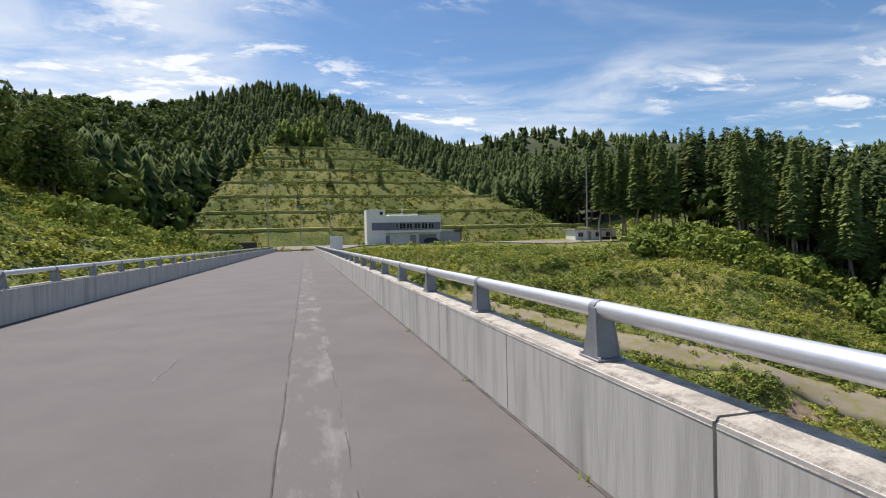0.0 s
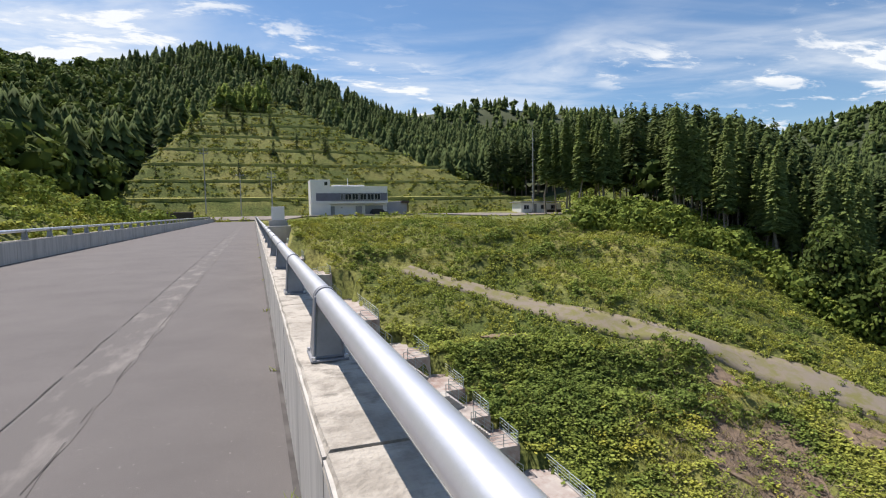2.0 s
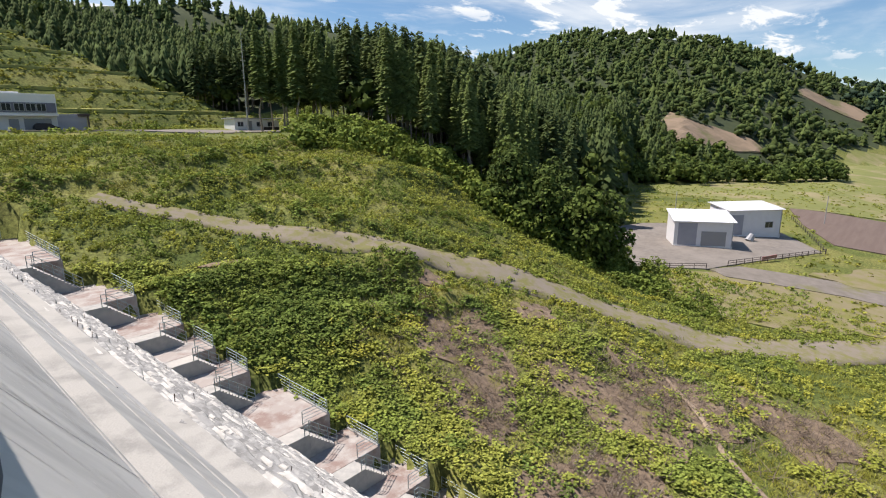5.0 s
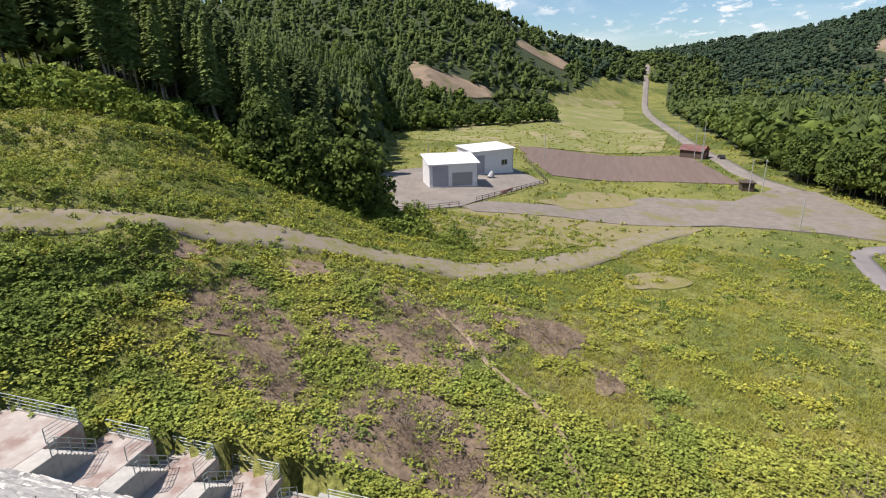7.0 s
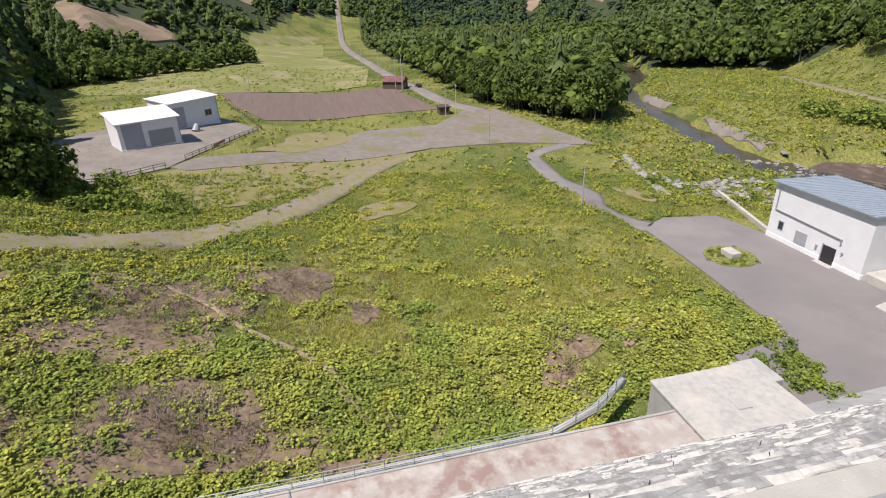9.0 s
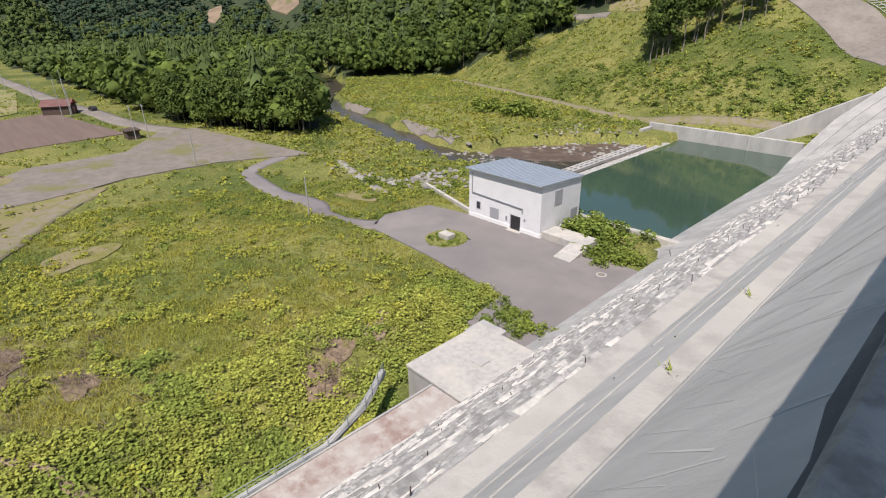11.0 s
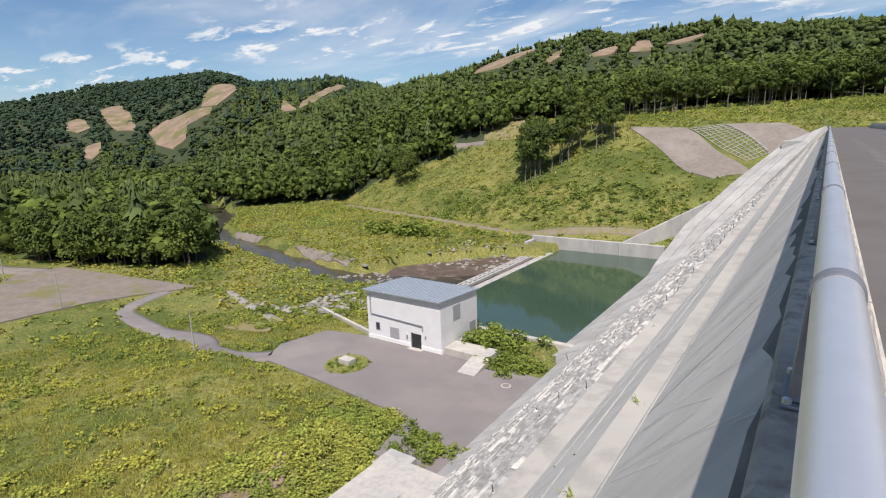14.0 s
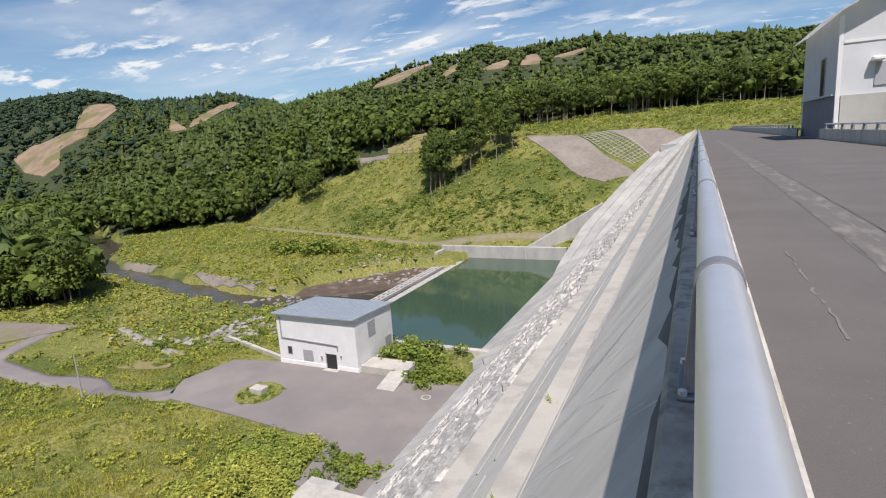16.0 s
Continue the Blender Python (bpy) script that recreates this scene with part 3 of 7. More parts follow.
# ground: rings of cells that grow with distance, one sheet out to the horizon
def build_ground():
    rr = [0.0]
    step = 1.2
    while rr[-1] < 4300:
        rr.append(rr[-1] + step)
        if rr[-1] > 60:
            step = rr[-1] * 0.0135 if rr[-1] < 320 else rr[-1] * 0.04
        else:
            step = 0.9
        if 132 < rr[-1] < 224:
            step = 1.1
    rr = np.array(rr[1:])
    az = np.radians(np.concatenate([np.arange(-30, 204, 0.7), np.arange(204, 330, 3.0)]))
    n, k = len(rr), len(az)
    R, A = np.meshgrid(rr, az, indexing='ij')
    X, Y = R * np.sin(A), R * np.cos(A)
    Z = terrain(X, Y)
    Z = Z - 0.14 + 0.11 * wave(X, Y, 5, 21) * (R < 400)
    verts = np.stack([X, Y, Z], -1).reshape(-1, 3)
    i = np.arange(n - 1)[:, None] * k
    j = np.arange(k)[None, :]
    j2 = (j + 1) % k
    quads = np.stack([i + j, i + k + j, i + k + j2, i + j2], -1).reshape(-1, 4)
    ob = arrays("ground", verts, quads, M_GROUND, smooth=True)
    tagged(ob, "valley ground of rough meadow, weeds and forest floor", "ground", kind="structure")
    return ob


ground = build_ground()


def drape(name, outline, material_, lift=0.08, cell=1.5, label="", kind="structure", category="road", raise_by=None):
    """A sheet inside an outline, laid over the ground, with a skirt so that it has thickness."""
    pts = np.array(outline, float)
    x0, y0, x1, y1 = pts[:, 0].min(), pts[:, 1].min(), pts[:, 0].max(), pts[:, 1].max()
    bm = bmesh.new()
    vs = [bm.verts.new((x, y, 0)) for x, y in outline]
    f = bm.faces.new(vs)
    bmesh.ops.triangulate(bm, faces=[f])
    for axis, a, b in ((0, x0, x1), (1, y0, y1)):
        for c in np.arange(a + cell, b, cell):
            co, no = [0, 0, 0], [0, 0, 0]
            co[axis], no[axis] = float(c), 1
            bmesh.ops.bisect_plane(bm, geom=bm.verts[:] + bm.edges[:] + bm.faces[:], plane_co=co, plane_no=no)
    zs = terrain(np.array([v_.co.x for v_ in bm.verts]), np.array([v_.co.y for v_ in bm.verts]))
    for v_, z_ in zip(bm.verts, zs):
        v_.co.z = float(z_) + lift + (raise_by(v_.co.x, v_.co.y) if raise_by else 0.0)
    bmesh.ops.recalc_face_normals(bm, faces=bm.faces)
    if sum(f_.normal.z for f_ in bm.faces) < 0:
        bmesh.ops.reverse_faces(bm, faces=bm.faces)
    rim = [e for e in bm.edges if e.is_boundary]
    ex = bmesh.ops.extrude_edge_only(bm, edges=rim)
    for v_ in ex["geom"]:
        if isinstance(v_, bmesh.types.BMVert):
            v_.co.z -= lift + (0.5 if raise_by is None else 16.0)
    ob = part(name, bm, material_)
    return tagged(ob, label, category, kind=kind)


def strip(name, centre, width, material_, lift=0.08, label="", category="road", step=2.0):
    """A road along a centre line, laid over the ground; it has edges that drop into the soil."""
    pts = [Vector((x, y, 0)) for x, y in centre]
    fine = []
    n = len(pts)
    for i in range(n - 1):
        p0, p1, p2, p3 = pts[max(i - 1, 0)], pts[i], pts[i + 1], pts[min(i + 2, n - 1)]
        m_ = max(2, int((p2 - p1).length / step))
        for k in range(m_):
            t = k / m_
            fine.append(0.5 * ((2 * p1) + (p2 - p0) * t + (2 * p0 - 5 * p1 + 4 * p2 - p3) * t * t + (3 * p1 - p0 - 3 * p2 + p3) * t ** 3))
    fine.append(pts[-1])
    cols = (-0.5, -0.5, -0.25, 0.0, 0.25, 0.5, 0.5)
    verts = []
    rng = random.Random(len(fine))
    for i, p in enumerate(fine):
        d = (fine[min(i + 1, len(fine) - 1)] - fine[max(i - 1, 0)]).normalized()
        nrm = Vector((d.y, -d.x, 0))
        w_ = float(np.interp(i / (len(fine) - 1), np.linspace(0, 1, len(width)), width)) if isinstance(width, tuple) else width
        w_ *= rng.uniform(0.94, 1.06)
        for c_i, c in enumerate(cols):
            q = p + nrm * (c * w_)
            verts.append([q.x, q.y, lift if 0 < c_i < 6 else -0.5])
    verts = np.array(verts)
    mid = verts.reshape(-1, len(cols), 3)
    zz = terrain(mid[..., 0], mid[..., 1])
    mid[..., 2] += zz
    k = len(cols)
    i = np.arange(len(fine) - 1)[:, None] * k
    j = np.arange(k - 1)[None, :]
    quads = np.stack([i + j, i + k + j, i + k + j + 1, i + j + 1], -1).reshape(-1, 4)[:, ::-1]
    ob = arrays(name, mid.reshape(-1, 3), quads, material_, smooth=False)
    return tagged(ob, label, category, kind="structure")

# ---- dam ----
ROAD_L, CREST_N, CREST_S = -7.9, 116.0, -178.0
PAR_IN, PAR_OUT, PAR_H = -0.17, 0.14, 0.73
JOINT_0, BLOCK_L, POST_0, POST_STEP = 1.30, 5.0, 0.0, 2.5

# crest road
road = part("road", box_bm((ROAD_L - 0.2, CREST_S - 40, -0.6), (PAR_IN + 0.2, CREST_N + 1, 0.0)), M_ASPHALT)
tagged(road, "grey asphalt crest road with worn seams", "road", kind="structure")


def wobbly_strip(name, x0, width, y0, y1, material_, z, jag, seed, step=0.35, parent=None, gaps=0.0):
    """A thin ribbon along the road, with uneven edges."""
    rng = np.random.RandomState(seed)
    ys_ = np.arange(y0, y1, step)
    drift = np.cumsum(rng.normal(0, jag * 0.10, len(ys_)))
    drift -= np.linspace(0, drift[-1], len(ys_))
    xa = x0 + drift + rng.normal(0, jag, len(ys_))
    wv = 0.4 if width < 0.1 else 0.03
    xb = xa + width * rng.uniform(1 - wv, 1 + wv, len(ys_))
    v_ = np.concatenate([np.stack([xa, ys_, np.full(len(ys_), z)], 1), np.stack([xb, ys_, np.full(len(ys_), z)], 1)])
    n_ = len(ys_)
    i_ = np.arange(n_ - 1)
    q_ = np.stack([i_, i_ + n_, i_ + n_ + 1, i_ + 1], 1)
    q_ = q_[rng.rand(len(q_)) >= gaps]
    return arrays(name, v_, q_, material_, parent=parent)


wobbly_strip("seam_patch", -2.10, 0.52, -60, 70, M_PATCH, 0.004, 0.008, 1, parent=road)
wobbly_strip("crack", -2.12, 0.011, -60, 90, M_CRACK, 0.008, 0.008, 2, parent=road, gaps=0.12)
wobbly_strip("crack", -1.60, 0.009, -60, 90, M_CRACK, 0.008, 0.008, 3, parent=road, gaps=0.45)
wobbly_strip("crack", -6.6, 0.006, -50, 90, M_CRACK, 0.004, 0.010, 7, parent=road, gaps=0.3)
for k, (px, py, pl) in enumerate(((-1.2, -3.5, 2.6), (-0.9, -8.2, 3.2), (-1.9, -12, 4.0), (-3.4, -9.5, 2.2), (-2.9, -20, 5.0), (-4.4, -5.0, 1.6), (-3.6, 6.0, 1.4), (-5.2, 9.5, 1.8), (-4.0, 15, 2.5))):
    wobbly_strip("worn_mark", px, 0.02, py, py + pl, M_MARK, 0.005, 0.012, 20 + k, step=0.12, parent=road, gaps=0.25)
for k, yy in enumerate((17.5, 66.0, -41.0)):
    bm = bmesh.new()
    rng = random.Random(k)
    last = None
    for i in range(40):
        x = -7.6 + 7.2 * i / 39 if k % 2 else -1.9 + 1.6 * i / 39
        y = yy + 0.03 * math.sin(i * 0.9 + k) + rng.uniform(-0.02, 0.02)
        a, b = bm.verts.new((x, y - 0.008, 0.009)), bm.verts.new((x, y + 0.008, 0.009))
        if last:
            bm.faces.new((last[0], a, b, last[1]))
        last = (a, b)
    part("crack", bm, M_CRACK, road)

# the body under the road, with its smooth upper face and two ledges
upper = [(-8.6, -0.02), (-8.6, -9), (2.0, -9), (4.47, -4.98), (3.95, -4.93), (2.45, -3.05), (2.06, -3.0), (-0.082, 0.15), (-0.11, -0.02)]
dam_body = part("dam_wall", prism_bm(upper, CREST_S, CREST_N, mats=[0, 0, 0, 1, 0, 1, 0, 0, 0]), [M_FACE, M_LEDGE])
tagged(dam_body, "pale sloping concrete upper face of the dam", "dam", kind="structure")
core = prism_bm([(-8.5, -8.8), (-30, -36.5), (22, -36.5), (1.5, -8.8)], CREST_S, CREST_N - 4)
dam_core = part("dam_core", core, M_ROUGH)
tagged(dam_core, "concrete body of the dam behind its stepped face", "dam", kind="structure")
# joints and streaks of the smooth face, each a shallow raised lip or a dark groove
def on_face(y, t, out):
    """A point on the upper face: t runs from its top to its foot."""
    n_ = Vector((3.15, 0, 2.142)).normalized()
    return Vector((-0.082 + 2.142 * t, y, 0.15 - 3.15 * t)) + n_ * out
k = 0
y = JOINT_0 - BLOCK_L * 35
while y < CREST_N - 1:
    bm = bmesh.new()
    a, b, c, d = on_face(y - 0.012, 0.02, 0.004), on_face(y + 0.012, 0.02, 0.004), on_face(y + 0.012, 0.99, 0.004), on_face(y - 0.012, 0.99, 0.004)
    bm.faces.new([bm.verts.new(p) for p in (a, b, c, d)])
    part("joint_groove", bm, M_JOINT, dam_body)
    y += BLOCK_L * 3
rng = np.random.RandomState(5)
V, F = [], []
for i in range(1100):
    y = rng.uniform(-90, 80)
    t0, ln, wd = rng.uniform(0.02, 0.75), rng.uniform(0.08, 0.5), rng.uniform(0.008, 0.05)
    sl = rng.normal(-0.7, 0.35)
    o = 0.003
    base = len(V)
    for yy, tt in ((y, t0), (y + wd, t0), (y + sl + wd * 0.4, min(t0 + ln, 0.98)), (y + sl, min(t0 + ln, 0.98))):
        V.append(tuple(on_face(yy, tt, o)))
    F.append((base, base + 1, base + 2, base + 3))
streaks = raw("lime_streak", V, F, M_LIME, dam_body)
tagged(streaks, kind="stuff")


# dark band below the coping: parapet shadow and real dirt painted in one colour
band_y = np.arange(CREST_S + 2, CREST_N - 2, 0.6)
rng = np.random.RandomState(15)
edge_ = 0.20 + 0.035 * np.sin(band_y * 0.31) + rng.normal(0, 0.02, len(band_y))
n_ = len(band_y)
v_ = np.array([tuple(on_face(y_, 0.0, 0.004)) for y_ in band_y] + [tuple(on_face(y_, e_, 0.004)) for y_, e_ in zip(band_y, edge_)])
i_ = np.arange(n_ - 1)
arrays("weathered_band", v_, np.stack([i_, i_ + n_, i_ + n_ + 1, i_ + 1], 1), M_SHADE_STAIN, parent=dam_body)


# lift lines: rough lips of spilt mortar that run along the faces, broken here and there
def lift_line(x, z, seed, wide, gaps):
    rng_ = np.random.RandomState(seed)
    ys_ = np.arange(-120, 95, 0.45)
    n_ = len(ys_)
    w_ = wide * rng_.uniform(0.4, 1.3, n_)
    n3 = Vector((0.827, 0, 0.562))
    al = Vector((0.562, 0, -0.827))
    rows_ = []
    for k_, o_ in ((-1, -0.01), (-0.3, 0.022), (0.5, 0.02), (1, -0.01)):
        rows_.append(np.stack([x + al.x * k_ * w_ + n3.x * o_, ys_, z + al.z * k_ * w_ + n3.z * o_], 1))
    v_ = np.concatenate(rows_)
    i_ = np.arange(n_ - 1)
    i_ = i_[rng_.rand(n_ - 1) >= gaps]
    q_ = np.concatenate([np.stack([i_ + r_ * n_, i_ + 1 + r_ * n_, i_ + n_ + 1 + r_ * n_, i_ + n_ + r_ * n_], 1) for r_ in range(3)])
    return arrays("lift_line", v_, q_, M_LEDGE, parent=dam_body)
for k, (t_, wide, gaps) in enumerate(((0.95, 0.035, 0.0),)):
    p_ = on_face(0, t_, 0.0)
    lift_line(p_.x, p_.z, 60 + k, wide, gaps)
for k, (t_, wide, gaps) in enumerate(((0.36, 0.03, 0.06), (0.72, 0.05, 0.04))):
    lift_line(2.45 + 1.5 * t_, -3.05 - 1.88 * t_, 70 + k, wide, gaps)


# stepped rough face below, course by course
def step_course(z, x, y0, y1, seed):
    rng_ = np.random.RandomState(seed)
    step = 0.9
    ys_ = np.arange(y0, y1, step)
    n_ = len(ys_)
    lip = x + rng_.normal(0, 0.035, n_) - (rng_.rand(n_) < 0.16) * rng_.uniform(0.05, 0.3, n_)
    top = z + rng_.normal(0, 0.02, n_)
    rows_ = [np.stack([np.full(n_, x - 2.5), ys_, top], 1), np.stack([lip - 0.06, ys_, top], 1), np.stack([lip, ys_, top - 0.07], 1), np.stack([lip + 0.03 + rng_.normal(0, 0.02, n_), ys_, np.full(n_, z - 0.9)], 1)]
    v_ = np.concatenate(rows_)
    q_ = []
    for r_ in range(3):
        i_ = np.arange(n_ - 1) + r_ * n_
        q_.append(np.stack([i_, i_ + n_, i_ + n_ + 1, i_ + 1], 1))
    return v_, np.concatenate(q_)


z, n_course = -5.0, 0
RUB_V, RUB_F = [], []
rng = np.random.RandomState(9)
PEG = bmesh.new()
while z > -34.0:
    x = 4.35 + 0.885 * (-4.98 - z)
    ylim = float(np.interp(-z, [0, 1, 11, 14, 20.5, 27, 40], [112, 108, 62, 56, 36, 24, 0 if z > -27.4 else 20]))
    v_, q_ = step_course(z, x, CREST_S + 1, max(ylim, 20), n_course)
    arrays("concrete_step", v_, q_, M_ROUGH, parent=dam_core)
    # broken edges and crumbs lying on the course
    for i in range(int(150 + 3 * n_course)):
        y = rng.uniform(-125, min(max(ylim, 20), 75))
        s = rng.uniform(0.04, 0.14)
        lx, ly, lz = s * rng.uniform(0.8, 1.8), s * rng.uniform(2.0, 9.0), s * 0.35
        bx = x - rng.uniform(0.05, 0.55)
        b0 = len(RUB_V)
        j = lambda q: q * rng.uniform(0.55, 1.0)
        RUB_V += [(bx - j(lx), y - j(ly), z - 0.03), (bx + j(lx), y - j(ly), z - 0.03), (bx + j(lx), y + j(ly), z - 0.03), (bx - j(lx), y + j(ly), z - 0.03),
                  (bx - j(lx) * 0.6, y - j(ly) * 0.6, z + j(lz)), (bx + j(lx) * 0.6, y - j(ly) * 0.6, z + j(lz)), (bx + j(lx) * 0.6, y + j(ly) * 0.6, z + j(lz)), (bx - j(lx) * 0.6, y + j(ly) * 0.6, z + j(lz))]
        RUB_F += [(b0, b0 + 1, b0 + 5, b0 + 4), (b0 + 1, b0 + 2, b0 + 6, b0 + 5), (b0 + 2, b0 + 3, b0 + 7, b0 + 6), (b0 + 3, b0, b0 + 4, b0 + 7), (b0 + 4, b0 + 5, b0 + 6, b0 + 7)]
    if n_course % 5 == 2:
        y = -70.0
        while y < min(max(ylim, 20), 60):
            if rng.rand() < 0.3:
                add_tube(PEG, (x - 0.12, y, z - 0.02), (x - 0.1, y + rng.uniform(-0.05, 0.05), z + rng.uniform(0.12, 0.3)), 0.016, sides=4)
            y += rng.uniform(0.7, 2.2)
    z -= 0.75
    n_course += 1
tagged(raw("concrete_crumb", RUB_V, RUB_F, M_LIP, dam_core), kind="stuff")
tagged(part("form_tie", PEG, M_WOODDARK, dam_core), kind="stuff")


# ---- foot of the dam: landings, flights and handrails on the left bank ----
def railing(points, name="handrail", bars=4, height=1.1, post_gap=1.6, label="grey-green steel handrail with four bars", group="handrails of the stairway"):
    """Posts and bars along a line of floor points."""
    top = empty(name, Matrix.Translation(Vector(points[0])))
    org = Vector(points[0])
    for a, b in zip(points, points[1:]):
        a, b = Vector(a) - org, Vector(b) - org
        n_ = max(1, round((b - a).length / post_gap))
        for i in range(n_ + 1):
            p = a + (b - a) * (i / n_)
            if i == 0 and a.length > 1e-6:
                continue
            part("post", add_tube(bmesh.new(), p, p + Vector((0, 0, height)), 0.035, sides=5), M_RAIL, top)
        for k_ in range(bars):
            h = Vector((0, 0, height * (1 - k_ / bars)))
            part("bar", add_tube(bmesh.new(), a + h, b + h, 0.028 if k_ == 0 else 0.02, sides=5, caps=False), M_RAIL, top)
    return tagged(top, label, "handrail", group)


LEVELS = [l_[1] for l_ in LANDINGS] + [-27.0]
y_hi = 112.0
for i, (y_lo, z, wide) in enumerate(LANDINGS):
    z_next = LEVELS[i + 1]
    drop = z - z_next
    xi, xo = face_x(z) - 3.0, face_x(z) + wide
    land = empty("stair_landing", pose(0, 0, 0))
    part("slab", box_bm((xi, y_lo, z - 4.5), (xo, y_hi - (0 if i == 0 else 0.02), z), 0.03), M_SLAB, land)
    part("kerb", box_bm((xo - 0.22, y_lo + 0.05, z), (xo - 0.02, y_hi - 0.1, z + 0.12), 0.02), M_PANEL, land)
    tagged(land, "stepped concrete landing on the abutment with stained top", "landing", "landings of the stairway")
    # flight down to the next landing, outwards along the end wall
    n_st = max(5, round(drop / 0.19))
    run = min(drop * 1.25, wide + 0.6)
    x0 = max(face_x(z) + 0.45, xo - run - 0.4)
    fl = empty("stair_flight", pose(0, 0, 0))
    part("head", box_bm((face_x(z) - 1.2, y_lo - 1.35, z_next - 0.4), (x0, y_lo - 0.02, z), 0.02), M_TREAD, fl)
    for k in range(n_st - 1):
        part("step", box_bm((x0 + run * k / n_st, y_lo - 1.35, z_next - 0.4), (x0 + run * (k + 1) / n_st, y_lo - 0.02, z - drop * (k + 1) / n_st)), M_TREAD, fl)
    tagged(fl, "short flight of concrete steps between landings", "stairs", "flights of the stairway")
    railing([(xo - 0.12, y_hi - (0.15 if i else 6.0), z), (xo - 0.12, y_lo + 0.15, z), (x0 + 0.4, y_lo + 0.15, z)])
    if y_lo < 80:
        railing([(x0 - 0.4, y_lo - 1.3, z), (x0, y_lo - 1.3, z), (x0 + run, y_lo - 1.3, z_next)], post_gap=1.0, bars=3)
    y_hi = y_lo
xi, xo = face_x(-27.0) - 3.0, face_x(-27.0) + PAD_W
land = empty("stair_landing", pose(0, 0, 0))
part("slab", box_bm((xi, -24.0, -30.6), (xo, y_hi - 0.02, -27.0), 0.03), M_SLAB, land)
part("kerb", box_bm((xo - 0.22, -23.9, -27.0), (xo - 0.02, y_hi - 0.1, -26.88), 0.02), M_PANEL, land)
tagged(land, "long stained concrete landing at the dam's foot", "landing", "landings of the stairway")
# outer handrail of the long lowest landing, which bends away to the spur of the meadow
z = LEVELS[-1]
xo = face_x(z) + PAD_W
railing([(xo - 0.1, 16.0, z), (xo - 0.1, 6.0, z), (xo - 0.1, -6.0, z), (xo - 0.1, -14.0, z), (xo + 1.6, -18.5, z - 0.2), (xo + 4.6, -22.5, z - 0.6)], post_gap=2.0)
bm = bmesh.new()
for a, b in (((xo + 0.3, 17, z - 0.25), (xo + 0.3, -14, z - 0.25)), ((xo + 0.3, -14, z - 0.25), (xo + 2.1, -18.5, z - 0.4)), ((xo + 2.1, -18.5, z - 0.4), (xo + 5.0, -22.7, z - 0.8))):
    add_tube(bm, a, b, 0.35, sides=6)
tagged(part("drain_kerb", bm, M_PANEL), "rounded concrete kerb along the lowest landing", "kerb", kind="structure")
gate_ = empty("stair_gate", pose(face_x(z) + 2.0, 4.0, z))
for xx in (0, 0.9):
    part("post", add_tube(bmesh.new(), (xx, 0, 0), (xx, 0, 1.5), 0.05, sides=6), M_RAIL, gate_)
for zz in (0.3, 0.7, 1.1, 1.45):
    part("bar", add_tube(bmesh.new(), (0, 0, zz), (0.9, 0, zz), 0.03, sides=5), M_RAIL, gate_)
tagged(gate_, "small grey steel gate on the landing", "gate")

# chamber block at the end of the landing
chamber = empty("valve_chamber", pose(0, 0, 0))
part("chamber_wall", box_bm((20.5, -33.4, -34), (30.4, -24.2, -27.15), 0.04), M_PANEL, chamber)
part("roof_slab", box_bm((20.5, -33.5, -27.15), (30.5, -24.1, -26.85), 0.05), M_TREAD, chamber, "pale stained concrete slab")
part("upstand", box_bm((29.2, -36.2, -34), (32.4, -33.4, -28.4), 0.04), M_PANEL, chamber)
part("hatch", box_bm((25.6, -29.6, -26.85), (26.8, -28.4, -26.75), 0.02), M_PANEL, chamber, "square concrete hatch cover")
tagged(chamber, "pale concrete valve chamber with a stained flat roof", "chamber")

# concrete apron on the right of the chamber, down beside the pond, then up the right bank
def apron_rows():
    ys_ = list(np.arange(-36, -140, -4.0)) + list(np.arange(-140, -178, -2.5))
    out = []
    for y in ys_:
        tz = float(toe_z(y))
        w_in = face_x(tz)
        if y > -70:
            o = (w_in + 1.9, YARD_Z + 0.05)
            i_ = (w_in - 3.0, YARD_Z + 3.0)
        else:
            k = min(1.0, (-70 - y) / 6)
            extra = np.interp(y, [-178, -166, -152, -141, -130], [5.5, 8.0, 8.8, 6.2, 4.8])
            o = (w_in + extra, tz)
            i_ = (w_in - 3.4, tz + 3.6 + 0.6 * k)
        out.append((y, i_, o))
    return out
apron = empty("apron", pose(0, 0, 0))
rows_ = apron_rows()
for (ya, ia, oa), (yb, ib, ob_) in zip(rows_, rows_[1:]):
    for k_ in range(3):
        a0, a1 = k_ / 3, (k_ + 1) / 3
        q = lambda y, i_, o, s: Vector((i_[0] + (o[0] - i_[0]) * s, y, i_[1] + (o[1] - i_[1]) * s))
        p = [q(ya - 0.06, ia, oa, a0 + 0.009), q(ya - 0.06, ia, oa, a1 - 0.009), q(yb + 0.06, ib, ob_, a1 - 0.009), q(yb + 0.06, ib, ob_, a0 + 0.009)]
        bm = bmesh.new()
        n_ = (p[1] - p[0]).cross(p[3] - p[0]).normalized()
        n_ = n_ if n_.z > 0 else -n_
        tp = [bm.verts.new(v_ + n_ * 0.02) for v_ in p]
        bt = [bm.verts.new(v_ - n_ * 1.2) for v_ in p]
        bm.faces.new(tp)
        for e in range(4):
            bm.faces.new((tp[e], bt[e], bt[(e + 1) % 4], tp[(e + 1) % 4]))
        bmesh.ops.recalc_face_normals(bm, faces=bm.faces)
        part("panel", bm, M_PANEL, apron)
tagged(apron, "grey formed concrete apron of square panels at the dam foot", "apron", kind="structure")
